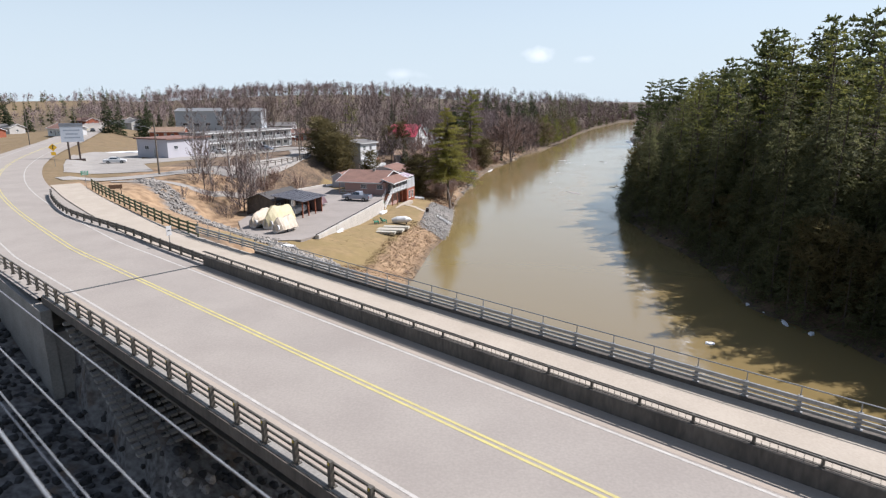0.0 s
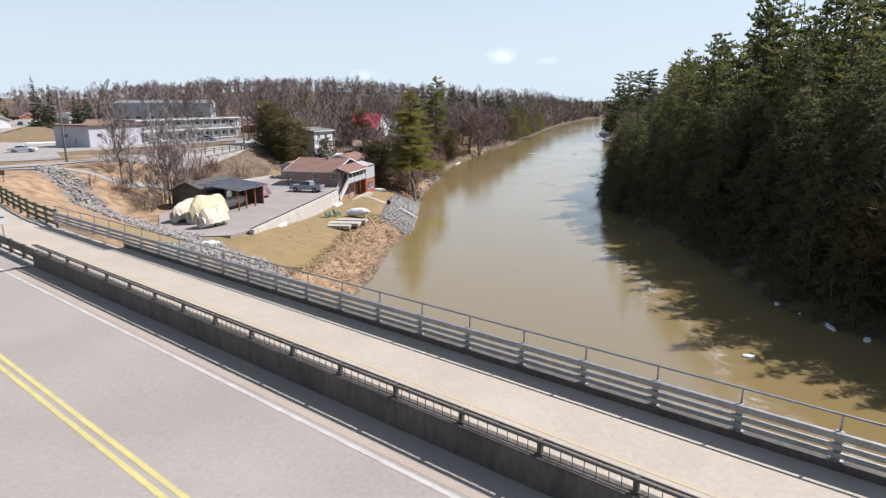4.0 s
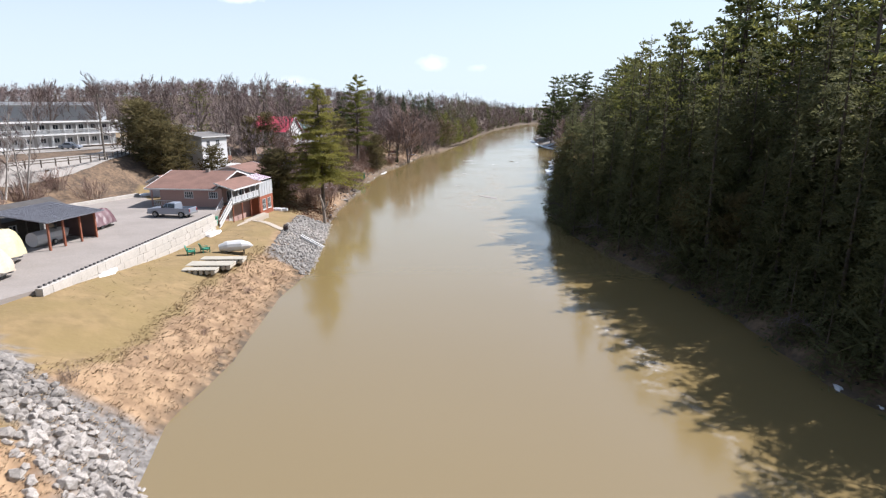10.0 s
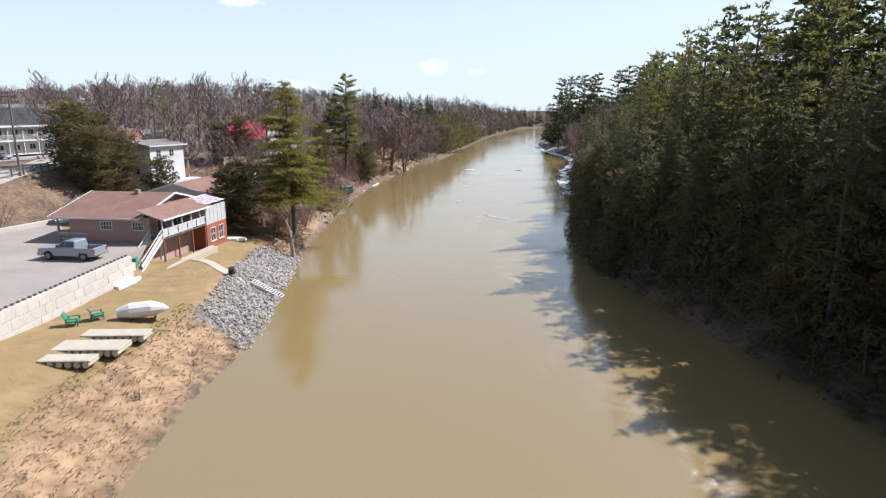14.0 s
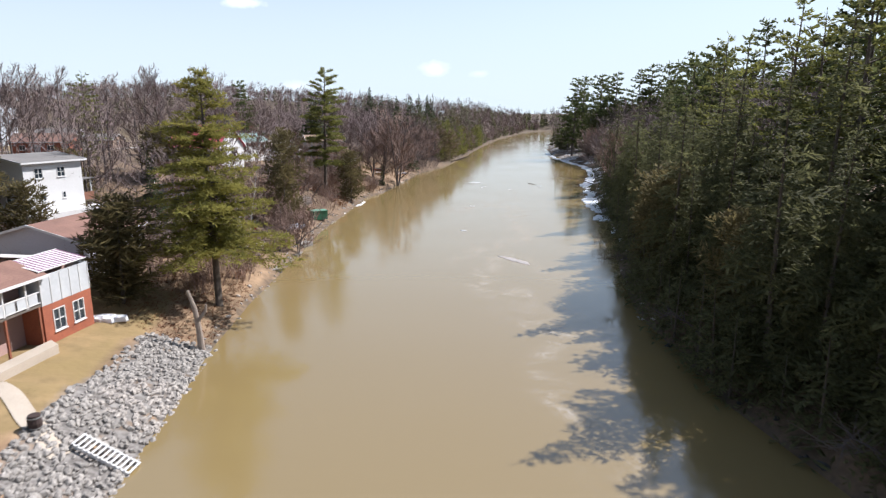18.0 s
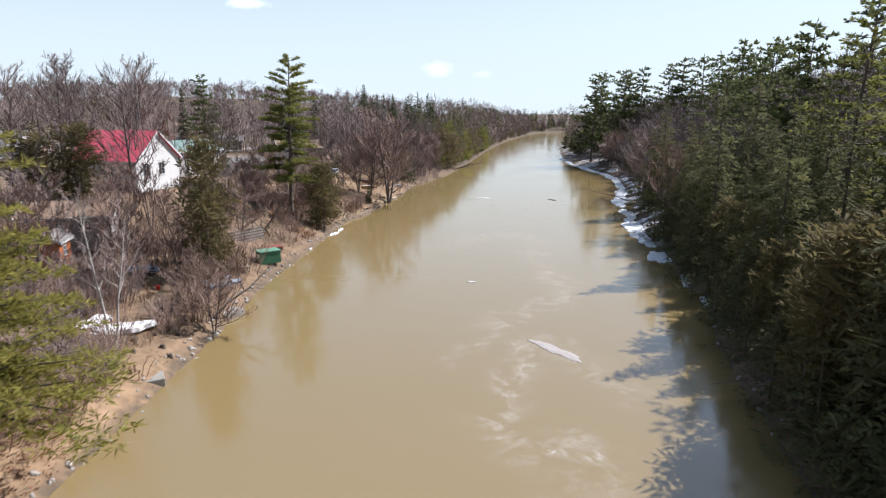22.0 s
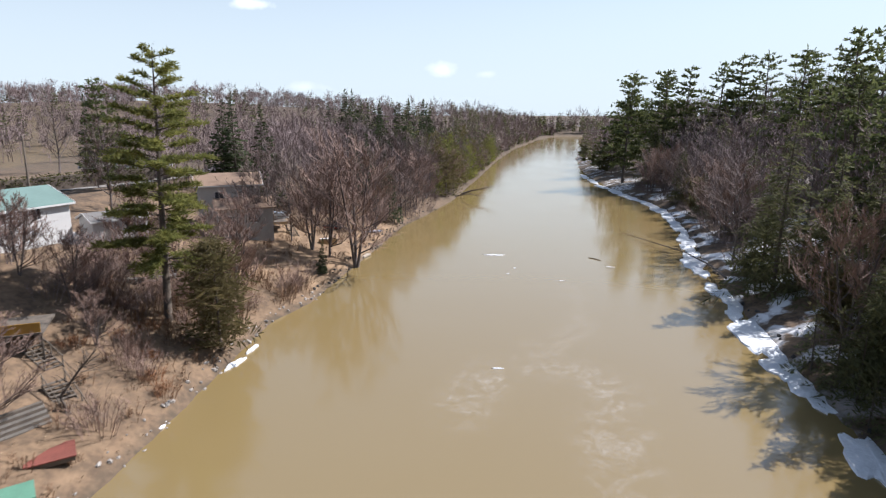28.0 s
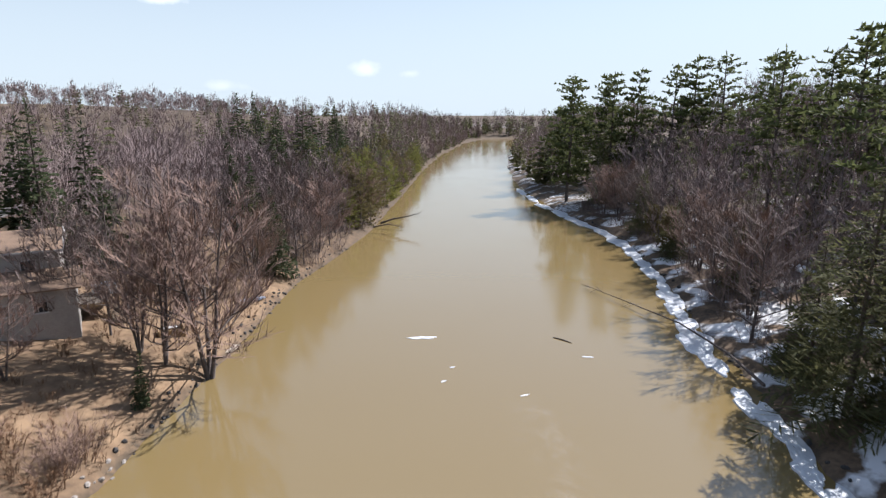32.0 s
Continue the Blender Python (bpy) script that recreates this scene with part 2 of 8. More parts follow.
# ---- mesh building ----
class Geo:
    """Vertices and faces of one mesh, built up piece by piece."""

    def __init__(self):
        self.v, self.f = [], []

    def add(self, vs, fs):
        k = len(self.v)
        self.v += [tuple(p) for p in vs]
        self.f += [tuple(i + k for i in q) for q in fs]
        return self

    def box(self, x0, x1, y0, y1, z0, z1):
        return self.add([(x, y, z) for z in (z0, z1) for x, y in ((x0, y0), (x1, y0), (x1, y1), (x0, y1))],
                        [(3, 2, 1, 0), (4, 5, 6, 7), (0, 1, 5, 4), (1, 2, 6, 5), (2, 3, 7, 6), (3, 0, 4, 7)])

    def bar(self, a, b, w, h=None, up=(0, 0, 1)):
        """A square bar from a to b, w wide and h high."""
        a, b = Vector(a), Vector(b)
        d = (b - a).normalized()
        s = d.cross(Vector(up))
        s = s.normalized() if s.length > 1e-5 else Vector((1, 0, 0))
        t = s.cross(d).normalized() * ((h or w) / 2)
        s = s * (w / 2)
        return self.add([p + o for p in (a, b) for o in (-s - t, s - t, s + t, -s + t)],
                        [(3, 2, 1, 0), (4, 5, 6, 7), (0, 1, 5, 4), (1, 2, 6, 5), (2, 3, 7, 6), (3, 0, 4, 7)])

    def tube(self, pts, radii, sides=6, cap=True):
        pts = [Vector(p) for p in pts]
        rings, k = [], len(self.v)
        for i, p in enumerate(pts):
            d = (pts[min(i + 1, len(pts) - 1)] - pts[max(i - 1, 0)]).normalized()
            s = d.cross(Vector((0, 0, 1)))
            s = s.normalized() if s.length > 1e-3 else Vector((1, 0, 0))
            t = d.cross(s)
            for j in range(sides):
                q = 2 * math.pi * j / sides
                self.v.append(tuple(p + (s * math.cos(q) + t * math.sin(q)) * radii[i]))
        for i in range(len(pts) - 1):
            for j in range(sides):
                a, b = k + i * sides + j, k + i * sides + (j + 1) % sides
                self.f.append((a, b, b + sides, a + sides))
        if cap:
            self.f.append(tuple(k + j for j in range(sides)))
            self.f.append(tuple(k + (len(pts) - 1) * sides + j for j in reversed(range(sides))))
        return self

    def slab(self, ring, z0, z1):
        """A flat slab over a ring of (x, y)."""
        m = len(ring)
        return self.add([(x, y, z0) for x, y in ring] + [(x, y, z1) for x, y in ring],
                        [tuple(reversed(range(m))), tuple(range(m, 2 * m))] + [(i, (i + 1) % m, m + (i + 1) % m, m + i) for i in range(m)])

    def prism(self, ring, a, b):
        """A ring of (y, z) drawn along x from a to b."""
        m = len(ring)
        return self.add([(a, y, z) for y, z in ring] + [(b, y, z) for y, z in ring],
                        [tuple(reversed(range(m))), tuple(range(m, 2 * m))] + [(i, (i + 1) % m, m + (i + 1) % m, m + i) for i in range(m)])

    def mesh(self, name, smooth=False):
        me = bpy.data.meshes.new(name)
        me.from_pydata(self.v, [], self.f)
        if smooth:
            me.polygons.foreach_set("use_smooth", [True] * len(me.polygons))
        me.update()
        return me


def fix_normals(me):
    bm = bmesh.new()
    bm.from_mesh(me)
    bmesh.ops.recalc_face_normals(bm, faces=bm.faces)
    bm.to_mesh(me)
    bm.free()


def part(name, geo, material, parent=None, label="", bevel=0.0, smooth=False):
    """One mesh object, under a thing or a part."""
    me = geo if isinstance(geo, bpy.types.Mesh) else geo.mesh(name, smooth)
    if not me.materials:
        me.materials.append(material)
    if not isinstance(geo, bpy.types.Mesh) and len(me.polygons) < 4000:
        fix_normals(me)
    ob = new(name, me)
    if parent:
        ob.parent = parent
    if label:
        tagged(ob, label)
    if bevel:
        mod = ob.modifiers.new("edges", "BEVEL")
        mod.width, mod.segments, mod.limit_method = bevel, 1, "ANGLE"
    return ob


def thing(name, label, category, x, y, z, rz=0.0, group="", kind=""):
    ob = new(name)
    ob.empty_display_size = 0.3
    ob.matrix_basis = pose(x, y, z, 0, 0, rz)
    return tagged(ob, label, category, group, kind)


# ---- the lie of the land ----
LEFT_Y = (-90, 0, 40, 62, 73.7, 82, 98, 109, 134, 150, 172, 188, 216, 231, 238, 250, 267, 287, 306, 330, 396, 475, 580, 660, 787, 860)
LEFT_X = (-6, -6, -6, -6, -6.6, -4.1, -2.2, 0.7, 2.2, 3.5, 7, 9.3, 15.5, 18.8, 23, 26.5, 32, 38, 47, 57, 79, 105, 143, 177, 229, 280)
RIGHT_Y = (-90, 40, 60, 69, 85, 95, 109, 125, 145, 165, 180, 195, 216, 237, 258, 275, 305, 348, 395, 430, 520, 610, 720, 860)
RIGHT_X = (46, 46, 41, 37.5, 40, 40, 39, 39, 43, 51, 58, 62.5, 70, 78, 87, 95, 106, 111, 121, 132, 165, 205, 270, 345)
TOE_Y = (40, 90, 115, 132, 142, 155, 175, 200, 220, 245, 270, 300, 330, 400)
TOE_X = (-37, -35, -35, -34, -29, -25, -24, -20, -14, -8, -2, 6, 16, 40)
U, N = Vector((-0.743, 0.669)), Vector((0.669, 0.743))
DECK = 12.2
ABUT = 46.0
ROAD = [tuple(U * s + N * 16.1) for s in (-70, 0, 58)] + [(-54, 74), (-70, 94), (-85.5, 118), (-101, 148), (-122, 195), (-160, 275), (-228, 405), (-330, 570), (-700, 1100)]


def fine_line(pts, step):
    """The same line, rounded and with points no further apart than step."""
    p = [Vector(q) for q in pts]
    out = []
    for i in range(len(p) - 1):
        a, b = p[i], p[i + 1]
        ta = (b - p[i - 1]) / 2 if i else (b - a)
        tb = (p[i + 2] - a) / 2 if i + 2 < len(p) else (b - a)
        L = (b - a).length
        if ta.length:
            ta = ta.normalized() * L
        if tb.length:
            tb = tb.normalized() * L
        k = max(2, int(L / step))
        for j in range(k):
            t = j / k
            out.append(a * (2 * t**3 - 3 * t * t + 1) + ta * (t**3 - 2 * t * t + t) + b * (3 * t * t - 2 * t**3) + tb * (t**3 - t * t))
    return out + [p[-1]]


AXIS = fine_line(ROAD, 6.0)
LAND_AXIS = [p for p in AXIS if p.dot(U) > ABUT - 1]


def line_dist(x, y, pts):
    best = np.full(x.shape, 1e9)
    for a, b in zip(pts[:-1], pts[1:]):
        d = b - a
        t = np.clip(((x - a.x) * d.x + (y - a.y) * d.y) / max(d.length_squared, 1e-9), 0, 1)
        best = np.minimum(best, np.hypot(x - a.x - t * d.x, y - a.y - t * d.y))
    return best


def smooth(a, b, v):
    t = np.clip((v - a) / (b - a), 0, 1)
    return t * t * (3 - 2 * t)


def waves(x, y):
    """Gentle unevenness."""
    return (np.sin(x * 0.9 + 1.3 * np.sin(y * 0.37)) * np.cos(y * 0.8 + np.sin(x * 0.5)) * 0.5
            + np.sin(x * 0.23 + 2) * np.cos(y * 0.19 + 1) + 0.3 * np.sin(x * 2.1 + y * 1.7) * np.sin(y * 2.3 - x))


def land(x, y):
    """Height of the ground above the river."""
    x, y = np.asarray(x, float), np.asarray(y, float)
    xl, xr = np.interp(y, LEFT_Y, LEFT_X), np.interp(y, RIGHT_Y, RIGHT_X)
    lean_l = 1 / np.sqrt(1 + ((np.interp(y + 6, LEFT_Y, LEFT_X) - np.interp(y - 6, LEFT_Y, LEFT_X)) / 12) ** 2)
    lean_r = 1 / np.sqrt(1 + ((np.interp(y + 6, RIGHT_Y, RIGHT_X) - np.interp(y - 6, RIGHT_Y, RIGHT_X)) / 12) ** 2)
    dl, dr = (xl - x) * lean_l, (x - xr) * lean_r
    w = waves(x, y)
    dl2, dr2 = dl + 0.5 * w * np.clip(dl, 0, 1), dr + 0.8 * w
    # left bank: lawn and house pad, then gardens further up the river
    lawn = np.interp(dl2, (0, 1.2, 5, 9, 30), (0, 0.5, 2.4, 3.1, 3.3))
    lawn = lawn + 1.65 * smooth(110, 86, y) * smooth(6, 15, dl2)
    wall_x = np.interp(y, (80, 87, 120, 130), (-24, -18.7, -12.2, -12.2))
    pad = np.where((x < wall_x - 0.7) & (y > 84) & (y < 150), 5.08, lawn)
    pad = np.where((y >= 128) & (y < 150) & (x > -12.5), np.interp(dl2, (0, 1.2, 5, 9, 30), (0, 0.4, 1.8, 2.5, 2.6)), pad)
    garden = np.interp(dl2, (0, 0.8, 3, 8, 14, 20, 30), (0, 0.7, 1.6, 3.0, 5.2, 8.0, 9.2)) + 0.12 * w * smooth(0.5, 4, dl)
    gentle = np.interp(dl2, (0, 0.8, 3, 8, 14, 20, 30, 40), (0, 0.7, 1.5, 2.4, 3.3, 4.2, 5.4, 8.0)) + 0.12 * w * smooth(0.5, 4, dl)
    ease = np.maximum(smooth(206, 186, y), smooth(236, 246, y) * smooth(300, 285, y))
    garden = garden * (1 - ease) + gentle * ease
    low = np.where(y < 140, pad, 0) * (y < 140) + np.where(y >= 140, pad * (1 - smooth(142, 152, y)) + garden * smooth(142, 152, y), 0)
    far = np.interp(dl2, (0, 1, 4, 15, 40), (0, 0.8, 1.7, 4, 9))
    low = low * (1 - smooth(300, 340, y)) + far * smooth(300, 340, y)
    toe = np.interp(y, TOE_Y, TOE_X)
    upland = np.interp(y, (60, 150, 220, 330, 700), (11.6, 11.0, 10.0, 9.0, 10.0))
    rise = smooth(0, 15, toe - x + 0.6 * w)
    hl = low + (np.maximum(upland, low) - low) * rise + 0.05 * w * (dl > 3) * ((y > 150) | (rise > 0.05))
    # road fill
    rd = line_dist(x, y, LAND_AXIS)
    hl = np.maximum(hl, np.minimum(np.minimum(DECK - 0.18, DECK - 0.18 - 0.4 * (rd - 10.6)), 0.7 * np.maximum(dl, 0)))
    hl = np.where((rd < 10) & (hl > DECK - 0.2), DECK - 0.2, hl)
    sp, np_ = x * U.x + y * U.y, x * N.x + y * N.y
    hl = np.where((np_ < 11.1) & (np_ > -40) & (sp < 62), np.minimum(hl, np.maximum(3.2 + 0.3 * (sp - 44) - 0.1 * np.maximum(9.7 - np_, 0), 0.3 * np.maximum(dl, 0))), hl)
    # right bank: steep hemlock slope, easing off upriver
    steep = np.interp(dr2, (0, 1, 4, 14, 40, 80, 160), (0, 0.6, 1.8, 6, 15, 21, 23))
    easy = np.interp(dr2, (0, 1, 4, 15, 35, 60, 110), (0, 0.5, 1.2, 3.0, 9, 17, 23))
    hr = steep * (1 - smooth(190, 240, y)) + easy * smooth(190, 240, y) + 0.15 * w * smooth(0, 4, dr)
    bed = np.maximum(-2.5, np.maximum(dl, dr) * 0.5)
    h = np.where(dl > 0, hl, np.where(dr > 0, hr, bed))
    closed = smooth(838, 850, y - 0.02 * x + 3 * np.sin(x * 0.05))
    h = h * (1 - closed) + closed * np.maximum(h, 1.5 + 8 * smooth(850, 900, y))
    hill = 14 * smooth(360, 600, y) * smooth(150, -60, x - 0.25 * (y - 400)) + 8 * np.exp(-(((x + 110) / 130) ** 2 + ((y - 600) / 120) ** 2))
    h = h + hill * (dl > 10)
    # behind the bridge the river goes on out of sight
    return h


def bisect(vals, v):
    """How many of the rising vals are at or below v."""
    lo, hi = 0, len(vals)
    while lo < hi:
        k = (lo + hi) // 2
        lo, hi = (lo, k) if v < vals[k] else (k + 1, hi)
    return lo


def axis(lo, a, b, hi, step, grow=1.14):
    vals = list(np.arange(a, b + step / 2, step))
    s, v = step, vals[-1]
    while v < hi:
        s *= grow
        v += s
        vals.append(v)
    s, v = step, vals[0]
    while v > lo:
        s *= grow
        v -= s
        vals.insert(0, v)
    return np.array(vals)


gx, gy = axis(-3200, -46, 112, 3200, 1.0), axis(-1500, -6, 330, 4200, 1.2)
XX, YY = np.meshgrid(gx, gy)
ZZ = land(XX, YY)
nx, ny = len(gx), len(gy)
ground_mesh = bpy.data.meshes.new("ground")
idx = np.arange(nx * ny).reshape(ny, nx)
quads = np.stack([idx[:-1, :-1], idx[:-1, 1:], idx[1:, 1:], idx[1:, :-1]], -1).reshape(-1, 4)
ground_mesh.from_pydata(np.stack([XX, YY, ZZ], -1).reshape(-1, 3).tolist(), [], quads.tolist())
ground_mesh.polygons.foreach_set("use_smooth", [True] * len(ground_mesh.polygons))
# what grows or lies where: r lawn, g snow, b wet shore plus painted woods shade
dl_all = np.interp(YY, LEFT_Y, LEFT_X) - XX
dr_all = XX - np.interp(YY, RIGHT_Y, RIGHT_X)
lawn_mask = ((dl_all > 5.5) & (YY > 66) & (YY < 150) & (XX > -30)).astype(float)
far_field = ((XX < -60) & (YY > 60)).astype(float)
snow_mask = smooth(185, 235, YY) * (dr_all > -2) * (0.25 + 0.75 * smooth(16, 5, dr_all)) * smooth(75, 40, dr_all) + 0.0
# low shore is wet; far woods floor is darkened for understory shade
wet_and_woods_shade = np.maximum(smooth(0.7, 0.1, ZZ), 0.9 * smooth(305, 335, YY) * (XX > -300))
straw_mask = ((dl_all > -0.5) & (YY > 58) & (YY < 128) & (XX > -60)).astype(float) + (0.26 - 0.1 * smooth(190, 215, YY) + 0.4 * smooth(134, 140, YY) * smooth(172, 160, YY) + 0.45 * smooth(234, 242, YY) * smooth(294, 284, YY)) * ((dl_all > 0) & (YY >= 128) & (YY < 300) & (dl_all < 30))
col = np.stack([np.clip(np.maximum(lawn_mask, 0.55 * far_field), 0, 1), np.clip(snow_mask, 0, 1), wet_and_woods_shade, np.clip(straw_mask, 0, 1)], -1)
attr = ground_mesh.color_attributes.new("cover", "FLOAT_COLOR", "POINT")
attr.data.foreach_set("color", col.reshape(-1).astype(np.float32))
rd_all = line_dist(XX, YY, LAND_AXIS)
green_patch = ((XX + 13) / 5.0) ** 2 + ((YY - 61.5) / 6.5) ** 2 < 1
strip_all = line_dist(XX, YY, [Vector(q) for q in ((-52, 104), (-41, 94.7), (-26.7, 83), (-17, 75))])
grit = ~green_patch & (((rd_all > 19) & (rd_all < 29) & (dl_all > -0.8) & (YY < 102) & (XX > -22)) | (strip_all < 2.2) | ((XX * N.x + YY * N.y < 20) & (XX * U.x + YY * U.y > 18) & (XX * U.x + YY * U.y < 64) & (XX * N.x + YY * N.y > -25) & (dl_all > -1)) | ((dl_all > -0.8) & (dl_all < 13) & (YY > 40) & (YY < 73)) | ((dl_all > -0.8) & (dl_all < 5) & (YY > 109) & (YY < 139)))
attr = ground_mesh.attributes.new("grit", "FLOAT", "POINT")
attr.data.foreach_set("value", grit.reshape(-1).astype(np.float32))
GX, GY = [float(v) for v in gx], [float(v) for v in gy]


def ground_at(x, y):
    """Height of the ground sheet at one place."""
    i = min(max(bisect(GX, x) - 1, 0), nx - 2)
    j = min(max(bisect(GY, y) - 1, 0), ny - 2)
    u, v = (x - GX[i]) / (GX[i + 1] - GX[i]), (y - GY[j]) / (GY[j + 1] - GY[j])
    return float((ZZ[j, i] * (1 - u) + ZZ[j, i + 1] * u) * (1 - v) + (ZZ[j + 1, i] * (1 - u) + ZZ[j + 1, i + 1] * u) * v)


def ground_material():
    m = mat("ground_cover", (0.185, 0.122, 0.074), 0.95, (0.0666, 0.0459, 0.0311), 0.45, 2.2, 1.0, contrast=0.45)
    n, l = m.node_tree.nodes, m.node_tree.links
    b = n["Principled BSDF"]
    base = b.inputs["Base Color"].links[0].from_socket
    a = n.new("ShaderNodeAttribute")
    a.attribute_name = "cover"
    sep = n.new("ShaderNodeSeparateColor")
    l.new(a.outputs["Color"], sep.inputs[0])
    tc = n.new("ShaderNodeTexCoord")

    def blotch(scale, lo, hi, detail=6):
        t = n.new("ShaderNodeTexNoise")
        t.inputs["Scale"].default_value, t.inputs["Detail"].default_value = scale, detail
        l.new(tc.outputs["Object"], t.inputs["Vector"])
        r = n.new("ShaderNodeMapRange")
        r.inputs[1].default_value, r.inputs[2].default_value = lo, hi
        l.new(t.outputs[0], r.inputs[0])
        return r.outputs[0]

    def mixed(f, a_, b_):
        x = n.new("ShaderNodeMix")
        x.data_type = "RGBA"
        l.new(f, x.inputs[0])
        for s, v in ((6, a_), (7, b_)):
            if isinstance(v, tuple):
                x.inputs[s].default_value = (*v, 1)
            else:
                l.new(v, x.inputs[s])
        return x.outputs[2]

    def times(p, q):
        x = n.new("ShaderNodeMath")
        x.operation = "MULTIPLY"
        x.use_clamp = True
        l.new(p, x.inputs[0]), l.new(q, x.inputs[1])
        return x.outputs[0]

    straw = mixed(blotch(0.8, 0.35, 0.7), (0.255, 0.176, 0.082), (0.175, 0.122, 0.054))
    lawn = mixed(blotch(0.22, 0.42, 0.66), straw, (0.205, 0.146, 0.06))
    bank = mixed(blotch(0.7, 0.36, 0.66), (0.335, 0.224, 0.13), (0.175, 0.108, 0.06))
    base = mixed(a.outputs["Alpha"], base, bank)
    c = mixed(sep.outputs[0], base, lawn)
    c = mixed(times(sep.outputs[1], blotch(0.2, 0.5, 0.56, 9)), c, (0.80, 0.81, 0.84))
    # one dark brown for wet shore and for shade painted under far woods
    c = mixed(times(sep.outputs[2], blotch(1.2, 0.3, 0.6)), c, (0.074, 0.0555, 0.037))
    gr = n.new("ShaderNodeAttribute")
    gr.attribute_name = "grit"
    c = mixed(times(gr.outputs["Fac"], blotch(0.5, 0.3, 0.45)), c, mixed(blotch(2.5, 0.35, 0.65), (0.222, 0.207, 0.192), (0.0888, 0.0777, 0.0703)))
    l.new(c, b.inputs["Base Color"])
    return m


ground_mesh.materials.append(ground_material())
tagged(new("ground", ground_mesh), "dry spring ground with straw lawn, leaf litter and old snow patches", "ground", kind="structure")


# ---- river ----
def water_material():
    m = bpy.data.materials.new("muddy_water")
    m.use_nodes = True
    n, l = m.node_tree.nodes, m.node_tree.links
    b = n["Principled BSDF"]
    tc = n.new("ShaderNodeTexCoord")
    big = n.new("ShaderNodeTexNoise")
    big.inputs["Scale"].default_value, big.inputs["Detail"].default_value = 0.04, 4
    l.new(tc.outputs["Object"], big.inputs["Vector"])
    mx = n.new("ShaderNodeMix")
    mx.data_type = "RGBA"
    mx.inputs[6].default_value, mx.inputs[7].default_value = (0.212, 0.151, 0.06, 1), (0.222, 0.164, 0.078, 1)
    l.new(big.outputs[0], mx.inputs[0]), l.new(mx.outputs[2], b.inputs["Base Color"])
    b.inputs["IOR"].default_value = 2.05
    slick = n.new("ShaderNodeTexNoise")
    slick.inputs["Scale"].default_value, slick.inputs["Detail"].default_value, slick.inputs["Distortion"].default_value = 0.055, 5, 1.2
    l.new(tc.outputs["Object"], slick.inputs["Vector"])
    ro = n.new("ShaderNodeMapRange")
    ro.inputs[1].default_value, ro.inputs[2].default_value, ro.inputs[3].default_value, ro.inputs[4].default_value = 0.35, 0.65, 0.07, 0.13
    l.new(slick.outputs[0], ro.inputs[0]), l.new(ro.outputs[0], b.inputs["Roughness"])
    rip = n.new("ShaderNodeTexNoise")
    rip.inputs["Scale"].default_value, rip.inputs["Detail"].default_value = 1.3, 5
    l.new(tc.outputs["Object"], rip.inputs["Vector"])
    bp = n.new("ShaderNodeBump")
    bp.inputs["Strength"].default_value, bp.inputs["Distance"].default_value = 0.11, 0.06
    l.new(rip.outputs[0], bp.inputs["Height"]), l.new(bp.outputs[0], b.inputs["Normal"])
    return m


g = Geo()
ys = list(range(-400, 900, 20))
for y in ys:
    xl = float(np.interp(y, LEFT_Y, LEFT_X)) - 9
    xr = float(np.interp(y, RIGHT_Y, RIGHT_X)) + 9
    g.v += [(xl, y, 0), ((xl + xr) / 2, y, 0), (xr, y, 0)]
for i in range(len(ys) - 1):
    k = 3 * i
    g.f += [(k, k + 1, k + 4, k + 3), (k + 1, k + 2, k + 5, k + 4)]
tagged(part("water", g, water_material()), "wide muddy brown river with a smooth slow surface", "river", kind="structure")


# ---- trees ----
ROLL = random.Random(3)


def spike(g, p, d, s, w):
    """One flat, pointed blade at p along d, s long and w to either side."""
    e = p + d * s
    side = d.cross(Vector((0, 0, 1)))
    side = side.normalized() if side.length > 1e-3 else Vector((1, 0, 0))
    roll = ROLL.uniform(-1.3, 1.3)
    side = (side * math.cos(roll) + side.cross(d) * math.sin(roll)) * w
    mid = p + d * s * 0.45
    k = len(g.v)
    g.v += [tuple(p), tuple(mid + side), tuple(e), tuple(mid - side)]
    g.f += [(k, k + 1, k + 2), (k, k + 2, k + 3)]


def bough(g, root, d, L, sag, half, pairs, r, lift=0.0):
    """A feathered bough along d: blades on both sides of a sagging limb, longest near its middle. half: blade width; lift: how far the blades turn up."""
    side = d.cross(Vector((0, 0, 1)))
    side = side.normalized() if side.length > 1e-3 else Vector((1, 0, 0))
    turn = r.uniform(-0.95, 0.95)
    side = side * math.cos(turn) + side.cross(d) * math.sin(turn)
    over = side.cross(d)
    for j in range(pairs):
        t = 0.1 + 0.86 * (j + 1.6 * r.random()) / (pairs + 0.6)
        p = root + d * (L * t) + Vector((0, 0, -sag * L * t * t))
        n = L * (0.12 + 0.5 * t * (1 - t) * 2) * r.uniform(0.5, 1.3)
        for k in (-1, 1):
            dd = (d * r.uniform(0.3, 1.1) + side * k + over * (lift + r.uniform(-0.6, 0.35))).normalized()
            a = (d + over * r.uniform(-0.7, 0.7)).normalized() * (half * r.uniform(0.7, 1.3))
            m = p + dd * (n * 0.45)
            q = len(g.v)
            g.v += [tuple(p), tuple(m + a), tuple(p + dd * n), tuple(m - a)]
            g.f += [(q, q + 1, q + 2), (q, q + 2, q + 3)]
    spike(g, root + d * (L * 0.85) + Vector((0, 0, -sag * L * 0.72)), (d - Vector((0, 0, 2 * sag))).normalized(), L * 0.22, half)


